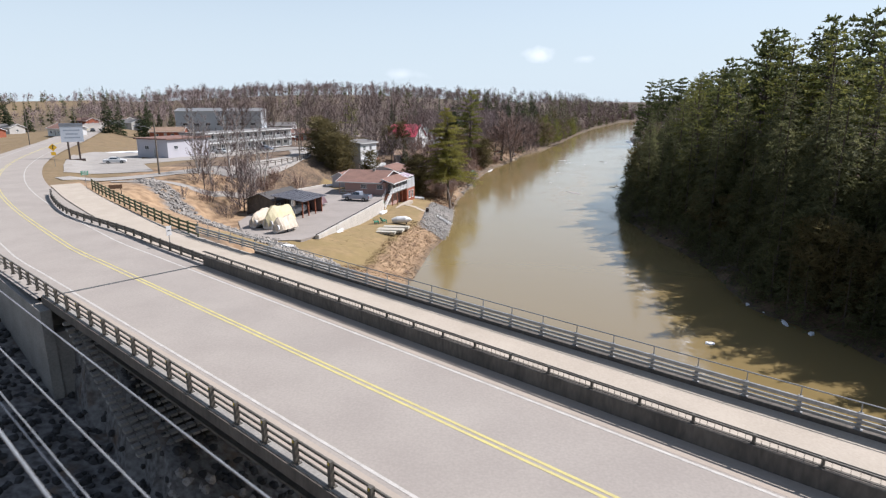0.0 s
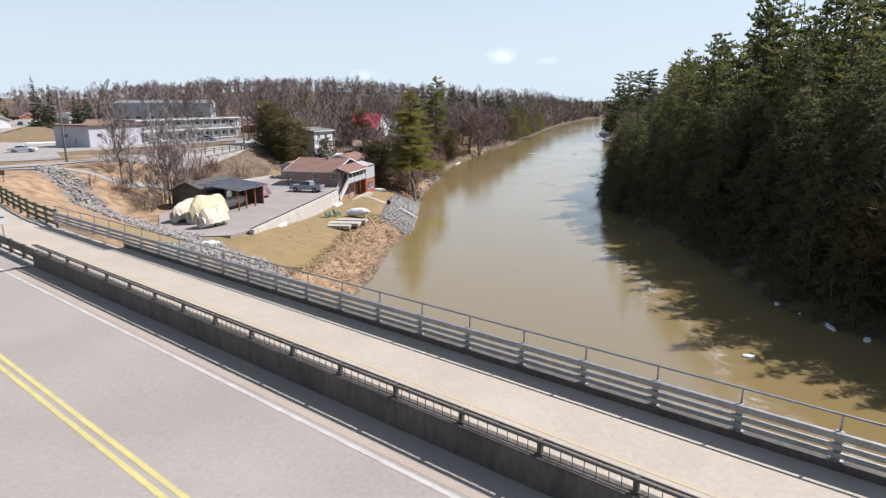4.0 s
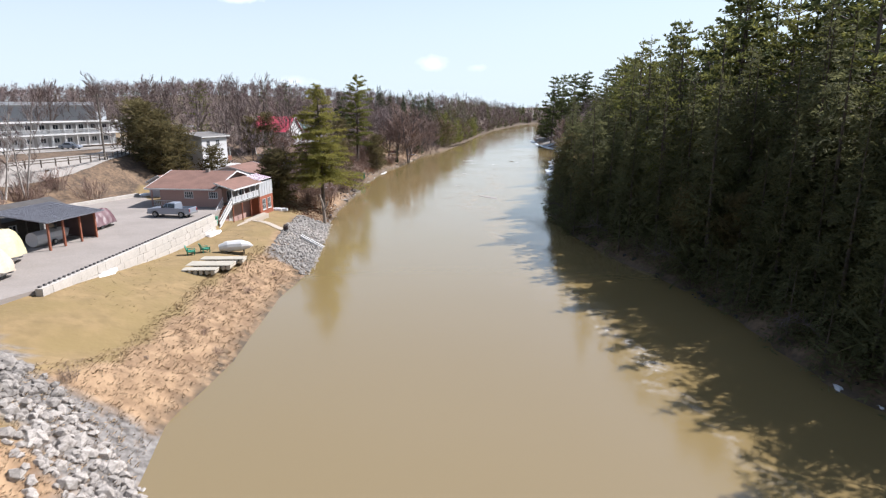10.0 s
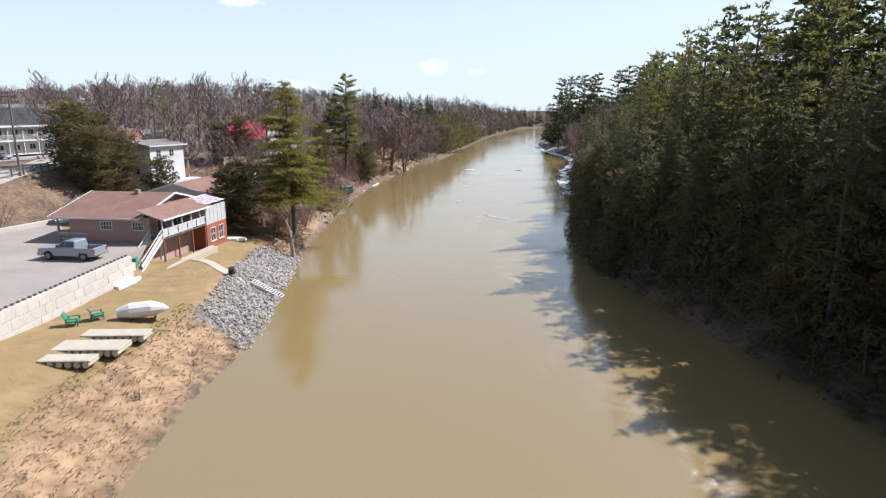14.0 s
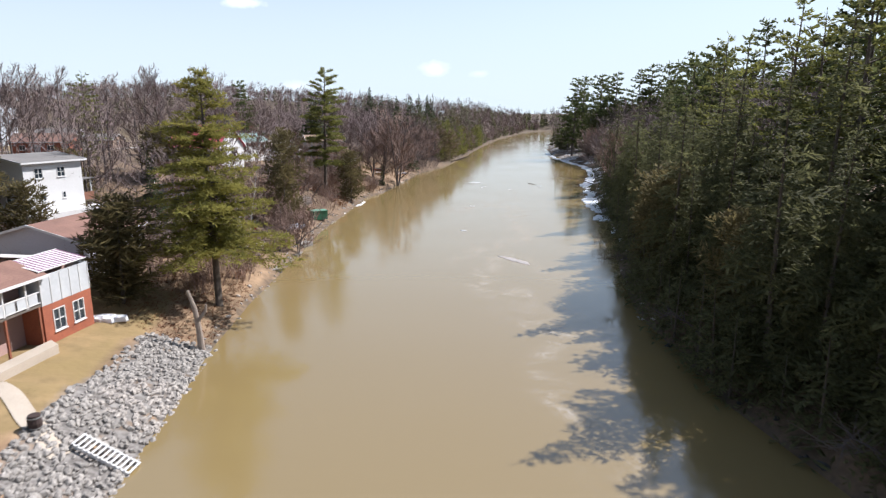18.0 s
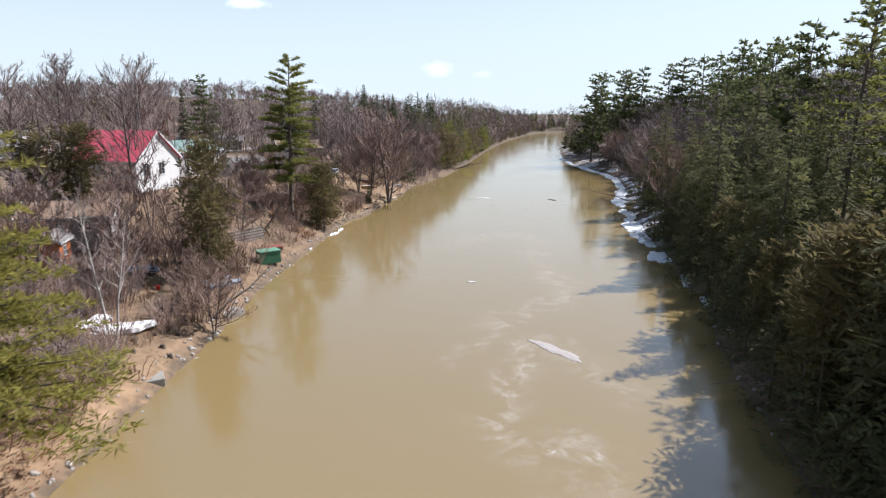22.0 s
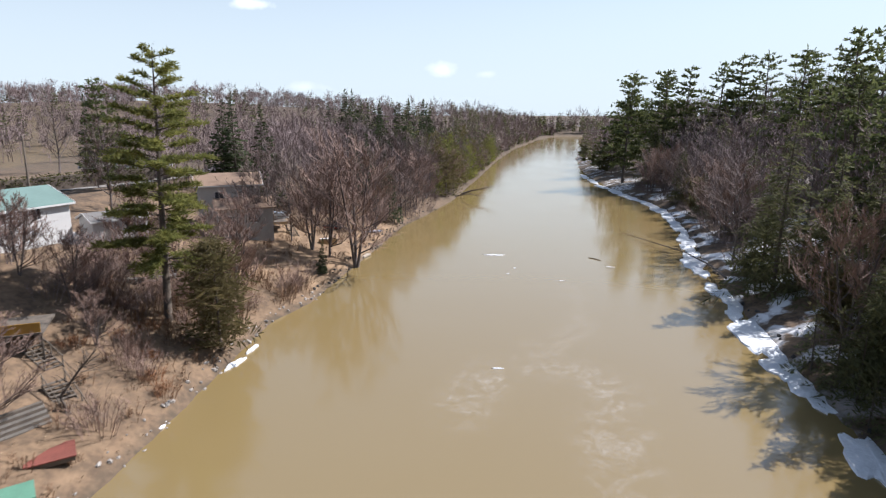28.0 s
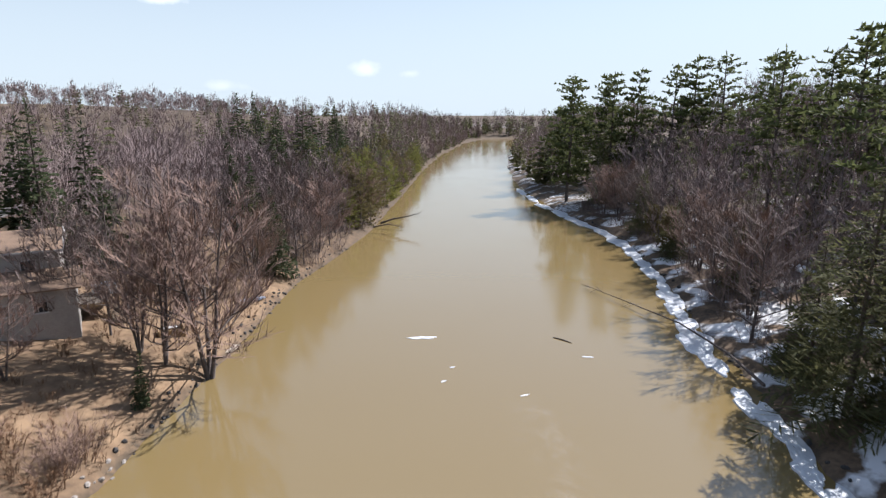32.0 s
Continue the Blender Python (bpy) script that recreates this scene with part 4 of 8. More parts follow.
for x, y, k, s in ((-75, 262, 0, 1.0), (-92, 285, 1, 1.05), (-48, 288, 0, 1.0), (-110, 300, 0, 1.1), (-8, 262, 1, 0.85), (-84, 238, 1, 0.95), (-130, 320, 1, 1.1), (-40, 320, 0, 1.1), (-66, 310, 1, 1.15)):
    plant(MAPLE[k], x, y, s, group=LEFT_TREES)
# thin stems and birches on the slope above the parking lot
BIRCH = [tree_model("birch_tree", bare_tree(210 + i, 15 + i, 0.26, 0.3, 14, 6, 2, 0.75, 0.7), "birch", "twig", "white-barked leafless birch on the slope", "tree") for i in range(2)]
for x, y, k, s in ((1.3, 166.7, 1, 0.8), (-39, 130, 0, 1.0), (-42.8, 122, 1, 1.0), (-40.3, 127, 1, 0.9), (-45, 131, 0, 0.95), (-50, 123, 1, 0.85), (-47.5, 117, 0, 0.8), (-44, 114, 1, 0.7), (-38, 117.5, 0, 0.85)):
    plant(BIRCH[k], x, y, s, group=LEFT_TREES)
for x, y, k, s in ((-36, 107.5, 0, 0.72), (-37.2, 109, 0, 0.7), (-43.5, 109.3, 0, 0.6), (-34.8, 105.5, 0, 0.62)):
    plant(BARE[k], x, y, s, group=LEFT_TREES)
for y in row(279, 345, 3.2):
    plant(random.choice(BARE), shore_l(y) - random.uniform(2, 8), y, random.uniform(0.55, 0.8), group=LEFT_TREES)
for lo, hi, step in ((8, 16, 3.8), (17, 27, 4.4)):
    for y in row(283, 350, step):
        x_ = shore_l(y) - random.uniform(lo, hi)
        plant(random.choice(FAR_B), x_, y, random.uniform(0.75, 1.05), group=LEFT_TREES)
for lo, hi, step in ((24, 38, 6),):
    for y in row(172, 225, step):
        plant(random.choice(FAR_B), shore_l(y) - random.uniform(lo, hi), y, random.uniform(0.6, 0.85), group=LEFT_TREES)
for y in row(288, 430, 4.5):
    plant(random.choice(FAR_H + SPRU + FAR_B), shore_l(y) - random.uniform(3, 9), y, random.uniform(0.6, 0.85), group=LEFT_TREES)
FAR_C = [tree_model("cedar_tree", cedar(40 + i, 12, 2.9, 6, 7, 0.8, 0.2), "bark", "pine" if i else "cedar", "yellow-green evergreen leaning over the far shore", "tree") for i in range(2)]
for y in row(322, 470, 4.2):
    plant(random.choice(FAR_C), shore_l(y) - random.uniform(0.8, 4.5), y, random.uniform(0.65, 1.15), group=LEFT_TREES)
for y in row(330, 480, 5.5):
    plant(random.choice(FAR_C + FAR_H), shore_l(y) - random.uniform(6, 15), y, random.uniform(0.8, 1.25), group=LEFT_TREES)
for y in row(300, 430, 4.6):
    plant(SPRU[random.randrange(2)], shore_l(y) - random.uniform(9, 24), y, random.uniform(0.75, 1.1), group=LEFT_TREES)
for x, y, s in ((-145, 266, 1.15), (-138, 262, 1.0), (-132, 268, 0.8), (-122, 252, 0.85), (-116, 262, 0.95), (-158, 330, 1.1), (-150, 325, 0.9), (-235, 330, 1.2), (-225, 318, 1.0), (-218, 322, 1.1), (-212, 300, 0.8)):
    plant(random.choice(SPRU), x, y, s, group="village evergreens")
# dark spruces and yellow-green cedars that stand out of the bare wood downstream
kept_state = random.getstate()
for x, y, top, wide in ((37.5, 350, 25.5, 1.35), (43.5, 354, 26.5, 1.5), (31.5, 372, 27.5, 1.4), (27, 378, 31, 1.6), (21, 392, 26.5, 1.5), (49, 366, 24, 1.3), (54, 378, 28, 1.4), (36, 366, 25, 1.5)):
    plant_top(SPRU[1], x, y, top, 17, LEFT_TREES, wide)
for x, y, top, k in ((52, 331, 16, 0), (55, 335, 17.5, 1), (60, 352, 17, 0), (49.5, 337, 18, 1), (53, 345, 19, 0), (47, 344, 19, 1), (61, 362, 18, 1)):
    plant_top(FAR_C[k], x, y, top, 12, LEFT_TREES, 0.85)
random.setstate(kept_state)


for model in PINE + HEML + CEDR + SPRU + BARE + FAR_P + FAR_H + FAR_B:
    if model not in USED:
        for o_ in list(model.children_recursive) + [model]:
            bpy.data.objects.remove(o_)


def woods(name, spots, label):
    """Far woods: many simple trees in one mesh for each look."""
    r = random.Random(name)
    ever, twig = Geo(), Geo()
    for x, y, h, kind in spots:
        z = ground_at(x, y)
        if kind == "e":
            n = 9
            for i in range(n):
                q = i / n
                R = h * 0.17 * (1 - q) ** 0.8 * r.uniform(0.8, 1.2) + 0.3
                for j in range(7):
                    a = r.uniform(0, 6.28)
                    p = Vector((x, y, z + h * (0.12 + 0.88 * q)))
                    spike(ever, p, Vector((math.cos(a), math.sin(a), r.uniform(-0.4, 0.4))).normalized(), R * r.uniform(0.8, 1.3), R * 0.34)
        else:
            h *= r.uniform(0.65, 1.25)
            wide, mid = h * r.uniform(0.22, 0.36), h * r.uniform(0.46, 0.58)
            twig.tube([(x, y, z - 0.5), (x + r.uniform(-0.6, 0.6), y, z + h * 0.7)], [0.13, 0.03], 3, False)
            s = 0.022 + 0.00022 * math.hypot(x - 20, y - 130)
            for i in range(58):
                d = Vector((r.gauss(0, 1), r.gauss(0, 1), r.gauss(0.35, 0.9))).normalized()
                p = Vector((x, y, z + mid)) + Vector((d.x * wide, d.y * wide, d.z * h * 0.42)) * (r.random() ** 0.5 * 0.8)
                L = h * r.uniform(0.12, 0.24)
                up = (d + Vector((0, 0, 0.5))).normalized()
                for t in range(3):
                    dd = (up + rand_dir(r) * (0.25 + 0.35 * t)).normalized()
                    w_ = dd.cross(Vector((0.3, 0.1, 1))).normalized() * (s * (1 - 0.25 * t))
                    k = len(twig.v)
                    twig.v += [tuple(p - w_), tuple(p + w_), tuple(p + dd * L * (1 - 0.2 * t))]
                    twig.f.append((k, k + 1, k + 2))
    for geo, m_, nm in ((ever, "hemlock", "evergreen_woods"), (twig, "far_twig", "leafless_woods")):
        if geo.v:
            tagged(part(nm, geo.mesh(nm), M[m_]), label, "woods", kind="stuff")


random.seed(11)
spots = []
for i in range(420):
    y = random.uniform(345, 840)
    spots.append((shore_l(y) - 4 - random.random() ** 1.6 * 60, y, random.uniform(11, 18), "e" if random.random() < 0.3 else "b"))
for i in range(420):
    y = random.uniform(360, 850)
    spots.append((shore_r(y) + 4 + random.random() ** 1.6 * 80, y, random.uniform(12, 19), "e" if random.random() < 0.45 else "b"))
for i in range(420):
    x = random.uniform(-100, 900)
    spots.append((x, random.uniform(858, 960), random.uniform(14, 24), "e" if random.random() < 0.5 else "b"))
for i in range(1500):
    y = random.uniform(345, 640)
    spots.append((min(shore_l(y) - 40, random.uniform(-260, 60)), y, random.uniform(8, 14), "b" if random.random() < 0.93 else "e"))
for i in range(240):
    spots.append((random.uniform(-520, -120), random.uniform(430, 640), random.uniform(8, 13), "b" if random.random() < 0.75 else "e"))
for i in range(300):
    y = random.uniform(200, 365)
    spots.append((shore_r(y) + random.uniform(42, 95), y, random.uniform(14, 20), "b" if random.random() < 0.9 else "e"))
for i in range(170):
    y = random.uniform(288, 362)
    spots.append((shore_l(y) - random.uniform(26, 62), y, random.uniform(10, 14), "b"))
for i in range(170):
    spots.append((random.uniform(150, 430), random.uniform(848, 885), random.uniform(12, 22), "e" if random.random() < 0.55 else "b"))
for i in range(230):
    y = random.uniform(330, 840)
    spots.append((shore_l(y) - random.uniform(0.5, 5), y, random.uniform(5, 10), "e" if random.random() < 0.25 else "b"))
woods("far_woods", spots, "far mixed woods of bare trees and evergreens")


# ---- bridge ----
def at(s, n, z=0.0):
    """A place on the bridge: s along it, n across it."""
    p = U * s + N * n
    return (p.x, p.y, z)


def along(a, b, n0, n1, z0, z1):
    return Geo().slab([at(a, n0)[:2], at(b, n0)[:2], at(b, n1)[:2], at(a, n1)[:2]], z0, z1)


def ribbon(line, o0, o1, z, drape=False, across=1, thick=0.0):
    """A strip along a line of (x, y), from o0 to o1 to its right; drape: z above the ground."""
    g_ = Geo()
    n_ = across + 1
    for i, p in enumerate(line):
        d = (line[min(i + 1, len(line) - 1)] - line[max(i - 1, 0)]).normalized()
        right = Vector((d.y, -d.x))
        for j in range(n_):
            q = p + right * (o0 + (o1 - o0) * j / across)
            g_.v.append((q.x, q.y, (ground_at(q.x, q.y) if drape else 0) + z))
    for i in range(len(line) - 1):
        for j in range(across):
            k = i * n_ + j
            g_.f.append((k, k + 1, k + n_ + 1, k + n_))
    return g_


bridge = thing("road_bridge", "concrete highway bridge with steel rails and a raised footway", "bridge", 0, 0, 0)
S0, S1 = -70.0, 43.9
part("deck", along(S0, S1, 10.16, 21.0, DECK - 0.35, DECK), M["asphalt"], bridge, "pale worn asphalt deck")
part("footway", along(S0, S1, 21.35, 25.5, DECK - 0.35, DECK + 0.16), M["concrete_walk"], bridge, "raised pale concrete footway")
part("kerb", along(S0, S1, 10.14, 10.5, DECK + 0.004, DECK + 0.2), M["concrete"], bridge)
stained = mat("stained_concrete", (0.126, 0.107, 0.0888), 0.9, (0.0666, 0.057, 0.0481), 0.8, 6.0, 0.25, stretch=(1, 1, 0.3))
part("divider_wall", along(S0, S1, 20.98, 21.36, DECK - 0.3, DECK + 0.74), stained, bridge, "weathered concrete wall between road and footway", bevel=0.03)
part("parapet", along(S0, S1, 25.42, 25.82, DECK - 0.4, DECK + 0.34), stained, bridge, bevel=0.02)
sandy = mat("sandy_shoulder", (0.363, 0.303, 0.248), 0.95, (0.303, 0.255, 0.211), 0.4, 8.0, 0.1, contrast=0.8)
for n in (10.56, 19.9):
    part("shoulder", along(S0, S1, n, n + 1.06, DECK + 0.001, DECK + 0.004), sandy, bridge, "sandy tan road shoulder")
part("expansion_joint", along(S1, S1 + 0.28, 10.56, 20.9, DECK - 0.3, DECK + 0.012), mat("joint_rubber", (0.074, 0.074, 0.074), 0.8), bridge)
part("fascia", along(S0, S1, 10.06, 10.155, DECK - 0.36, DECK + 0.16), stained, bridge)
for n in (11.4, 14.6, 17.8, 21.0, 24.2):
    gd = Geo()
    z0, z1 = DECK - 2.1, DECK - 0.352
    for (a0, a1, b0, b1) in ((n - 0.3, n + 0.3, z0, z0 + 0.12), (n - 0.06, n + 0.06, z0 + 0.12, z1)):
        gd.slab([at(S0, a0)[:2], at(S1 - 0.6, a0)[:2], at(S1 - 0.6, a1)[:2], at(S0, a1)[:2]], b0, b1)
    part("girder", gd, M["steel_brown"], bridge, "dark weathered steel girder")
# abutment with its wing wall, and piers out in the river
ab = thing("abutment", "grey concrete bridge abutment with a tapering wing wall", "abutment", 0, 0, 0)
part("seat_wall", along(S1 - 1.2, S1 + 0.4, 9.9, 25.6, 2.0, DECK - 2.1), M["concrete"], ab)
part("back_wall", along(S1 + 0.3, S1 + 1.0, 9.9, 25.6, 2.0, DECK - 0.4), M["concrete"], ab)
wing = Geo()
for n0, n1 in ((9.55, 10.15), (25.3, 25.9)):
    ring = [(S1 - 1.4, 3.0), (S1 + 0.4, 2.2), (S1 + 15, 9.0), (S1 + 15, DECK + 0.05), (S1 - 1.4, DECK - 0.45)]
    k = len(wing.v)
    wing.v += [at(s, n0, z) for s, z in ring] + [at(s, n1, z) for s, z in ring]
    m5 = len(ring)
    wing.f += [tuple(k + i for i in range(m5)), tuple(k + m5 + i for i in reversed(range(m5)))] + [(k + i, k + (i + 1) % m5, k + m5 + (i + 1) % m5, k + m5 + i) for i in range(m5)]
part("wing_wall", wing, M["concrete"], ab)
for s in (6.0, -34.0):
    pr = thing("bridge_pier", "round-nosed concrete pier standing in the river", "pier", *at(s, 17.5, -2.5), rz=math.degrees(math.atan2(N.y, N.x)))
    part("shaft", Geo().slab([(-7 + 0.9 * (1 - math.cos(a)), 0.9 * math.sin(a)) for a in (-1.57, -0.8, 0, 0.8, 1.57)][::-1] + [(7, -0.9), (7, 0.9)][::1], 0, DECK - 0.9 + 0.2), M["concrete"], pr)
    part("cap_beam", Geo().box(-8.2, 8.2, -1.1, 1.1, DECK - 1.1, DECK + 0.38), M["concrete"], pr)


def rail_post_mesh(h, w, d, foot):
    g_ = Geo().box(-w / 2, w / 2, -d / 2, d / 2, 0, h)
    if foot:
        g_.box(-w * 0.9, w * 0.9, -d * 0.9, d * 0.9, 0, 0.03)
    me = g_.mesh("post")
    fix_normals(me)
    return me


BEAR = math.degrees(math.atan2(U.y, U.x))


def railing(name, label, n, z, s0, s1, step, post, rails, post_mat, rail_mat, extra=None):
    """A run of rail along the bridge. rails: (height, width, depth, offset) of each bar."""
    th = thing(name, label, "railing", *at(s0, n, z), rz=BEAR)
    L = s1 - s0
    me = rail_post_mesh(*post)
    me.materials.append(post_mat)
    k = int(L / step)
    for i in range(k + 1):
        p_ = new("post", me)
        p_.parent = th
        p_.location = (i * step, 0, 0)
    for h, hh, dd, off in rails:
        part("rail", Geo().box(-0.2, L + 0.2, off - dd / 2, off + dd / 2, h - hh / 2, h + hh / 2), rail_mat, th, bevel=0.012)
    return th, k


# outer rail of the footway, with a slim handrail on stand-offs
th, k = railing("footway_railing", "grey galvanised steel footway railing with four bars and a handrail", 25.6, DECK + 0.34, -60, 54.0, 2.0, (0.68, 0.16, 0.14, True),
                ((0.16, 0.12, 0.09, 0.08), (0.36, 0.12, 0.09, 0.08), (0.60, 0.16, 0.12, 0.08)), M["galv"], M["galv"])
tube = Geo().tube([(-0.2, -0.05, 1.06), (114.2, -0.05, 1.06)], [0.03, 0.03], 8)
part("handrail", tube, M["galv"], th)
stand = Geo().box(-0.02, 0.02, -0.07, -0.03, 0.66, 1.05).mesh("standoff")
stand.materials.append(M["galv"])
for i in range(k + 1):
    o_ = new("standoff", stand)
    o_.parent = th
    o_.location = (i * 2.0, 0, 0)
# two round bars on the divider wall
th, k = railing("divider_railing", "weathered twin-bar steel railing on the divider wall", 21.17, DECK + 0.74, -60, 43.8, 2.08, (0.36, 0.10, 0.10, True),
                ((0.33, 0.07, 0.08, 0.06), (0.33, 0.05, 0.05, -0.08), (0.05, 0.035, 0.04, 0.06)), M["steel_brown"], M["steel_brown"])
picket = Geo()
for i in range(int(103.8 / 0.26)):
    picket.box(i * 0.26, i * 0.26 + 0.014, 0.055, 0.069, 0.0, 0.3)
tagged(part("picket_infill", picket, M["steel_brown"], th), kind="stuff")
# upstream side: posts with three bars and yellow reflectors
th, k = railing("road_railing", "dark weathered three-bar steel railing along the road edge", 10.28, DECK + 0.2, -60, 58.0, 1.95, (0.92, 0.16, 0.16, True),
                ((0.22, 0.09, 0.07, -0.1), (0.5, 0.09, 0.07, -0.1), (0.80, 0.09, 0.09, -0.1)), M["steel_brown"], M["steel_brown"])
refl = Geo().box(-0.03, 0.03, 0.082, 0.1, 0.80, 0.90).mesh("reflector")
refl.materials.append(mat("reflector_yellow", (0.555, 0.407, 0.037), 0.4))
for i in range(k + 1):
    o_ = new("reflector", refl)
    o_.parent = th
    o_.location = (i * 1.95, 0, 0)

# ---- road beyond the bridge ----
road_line = fine_line([tuple(U * s + N * 16.1) for s in (44.2, 51, 58)] + ROAD[3:], 3.0)
near = [p for p in road_line if p.y < 330]
rd = tagged(part("road", ribbon(road_line, -6.3, 6.3, DECK - 0.02), M["asphalt"]), "pale two-lane asphalt road curving away uphill", "road", kind="structure")
for nm, o, w, m_ in (("yellow_line", -0.24, 0.12, "paint_yellow"), ("yellow_line", 0.12, 0.12, "paint_yellow"), ("white_line", -4.2, 0.14, "paint_white"), ("white_line", 3.6, 0.14, "paint_white")):
    part(nm, ribbon(near, o, o + w, DECK - 0.012), M[m_], rd)
for nm, n, m_ in (("yellow_line", 15.86, "paint_yellow"), ("yellow_line", 16.14, "paint_yellow"), ("white_line", 11.82, "paint_white"), ("white_line", 19.65, "paint_white")):
    part(nm, along(S0, S1, n, n + 0.14, DECK + 0.002, DECK + 0.007), M[m_], bridge)
part("yellow_line", along(S0, S1, 22.83, 22.95, DECK + 0.161, DECK + 0.165), mat("faded_yellow_paint", (0.44, 0.345, 0.19), 0.85, (0.39, 0.325, 0.245), 1.2, 12.0, 0.05), bridge, "faded yellow stripe along the footway")
fw_line = fine_line([at(43.95, 23.4)[:2], at(50, 23.4)[:2], at(60, 23.5)[:2], (-46.5, 77.5), (-58, 92)], 2.0)
part("footpath", ribbon(fw_line, -2.0, 2.0, DECK + 0.06, across=2), M["concrete_walk"], rd, "pale concrete footpath ramping down from the bridge")

# wooden and steel guards at the end of the bridge
def guard(name, label, pts, zz, h, bars, mp, mb, step=2.0, bar=(0.16, 0.06)):
    th_ = thing(name, label, "guard rail", pts[0][0], pts[0][1], zz)
    line = fine_line(pts, 0.5)
    acc, last, place = 0.0, line[0], [line[0]]
    for p in line[1:]:
        acc += (p - last).length
        last = p
        if acc >= step:
            place.append(p)
            acc = 0
    o = Vector(pts[0])
    for p in place:
        q = p - o
        part("post", Geo().box(q.x - 0.08, q.x + 0.08, q.y - 0.08, q.y + 0.08, -0.3, h), mp, th_)
    for b in bars:
        for a, c in zip(place[:-1], place[1:]):
            a, c = a - o, c - o
            part("rail", Geo().bar((a.x, a.y, b), (c.x, c.y, b), bar[1], bar[0]), mb, th_)


wood_green = mat("weathered_green_wood", (0.148, 0.148, 0.0814), 0.9, (0.0888, 0.0888, 0.0518), 1.5, 12.0, 0.3)
guard("guard_rail", "low dark steel guard rail on posts beside the road", [at(44.2, 21.3)[:2], at(52, 21.4)[:2], at(60, 21.6)[:2], (-42, 66.5), (-50.5, 77), (-54.5, 83)], DECK, 0.75, (0.38, 0.62), M["steel_brown"], M["steel_brown"], 1.9, (0.2, 0.08))
guard("plank_fence", "old greenish wooden plank fence beside the footpath", [at(54.2, 25.7)[:2], at(60, 26)[:2], (-44, 79), (-52.5, 89.5)], DECK - 0.1, 1.3, (0.3, 0.7, 1.1), wood_green, wood_green, 2.1, (0.2, 0.05))


# ---- buildings ----
def box_uow(g_, P, u0, u1, o0, o1, z0, z1):
    return g_.add([P(u, o, z) for z in (z0, z1) for u, o in ((u0, o0), (u1, o0), (u1, o1), (u0, o1))],
                  [(3, 2, 1, 0), (4, 5, 6, 7), (0, 1, 5, 4), (1, 2, 6, 5), (2, 3, 7, 6), (3, 0, 4, 7)])


def side_map(side, w, d, x0=0.0, y0=0.0):
    """Along a wall, outwards, up -> the house's own x, y, z."""
    if side == "s":
        return (lambda u, o, z: (x0 + u, y0 - o, z)), w
    if side == "n":
        return (lambda u, o, z: (x0 + w - u, y0 + d + o, z)), w
    if side == "e":
        return (lambda u, o, z: (x0 + w + o, y0 + u, z)), d
    return (lambda u, o, z: (x0 - o, y0 + d - u, z)), d


def sheet(P, L, z0, z1, holes, o0, o1):
    """One joined slab with real openings (u0, u1, z0, z1), between the offsets o0 and o1."""
    us = sorted({0.0, L, *[h[0] for h in holes], *[h[1] for h in holes]})
    zs = sorted({z0, z1, *[h[2] for h in holes], *[h[3] for h in holes]})
    us, zs = [u for u in us if -1e-6 <= u <= L + 1e-6], [z for z in zs if z0 - 1e-6 <= z <= z1 + 1e-6]
    raw = Geo()
    for a, b in zip(us[:-1], us[1:]):
        for c, d in zip(zs[:-1], zs[1:]):
            if not any(h[0] < (a + b) / 2 < h[1] and h[2] < (c + d) / 2 < h[3] for h in holes):
                box_uow(raw, P, a, b, o0, o1, c, d)
    g_, where, ids = Geo(), {}, []
    for v in raw.v:
        k = tuple(round(c, 4) for c in v)
        if k not in where:
            where[k] = len(g_.v)
            g_.v.append(tuple(v))
        ids.append(where[k])
    faces = [tuple(ids[i] for i in f) for f in raw.f]
    seen = {}
    for f in faces:
        seen[frozenset(f)] = seen.get(frozenset(f), 0) + 1
    g_.f = [f for f in faces if seen[frozenset(f)] == 1]
    return g_


def pierced(P, L, z0, z1, holes, t=0.2):
    """A wall of thickness t with real openings (u0, u1, z0, z1)."""
    return sheet(P, L, z0, z1, holes, -t, 0)


DOORS = mat("door_paint", (0.407, 0.392, 0.37), 0.6)


def window(P, parent, u, z, w, h, cols=2, rows=1, trim=None):
    f = 0.07
    lites = [(u + f if i == 0 else u + w * i / cols + 0.025, u + w - f if i == cols - 1 else u + w * (i + 1) / cols - 0.025,
              z + f if j == 0 else z + h * j / rows + 0.02, z + h - f if j == rows - 1 else z + h * (j + 1) / rows - 0.02) for i in range(cols) for j in range(rows)]
    fr = sheet(lambda u_, o_, z_: P(u + u_, o_, z_), w, z, z + h, [(a - u, b - u, c, d) for a, b, c, d in lites], -0.12, 0.04)
    ob = part("window", fr, trim or M["white_trim"], parent)
    part("pane", box_uow(Geo(), P, u + f * 0.5, u + w - f * 0.5, -0.08, -0.06, z + f * 0.5, z + h - f * 0.5), M["glass"], ob, "dark glass pane")
    part("sill", box_uow(Geo(), P, u - 0.06, u + w + 0.06, 0.042, 0.12, z - 0.05, z + 0.0), trim or M["white_trim"], ob)


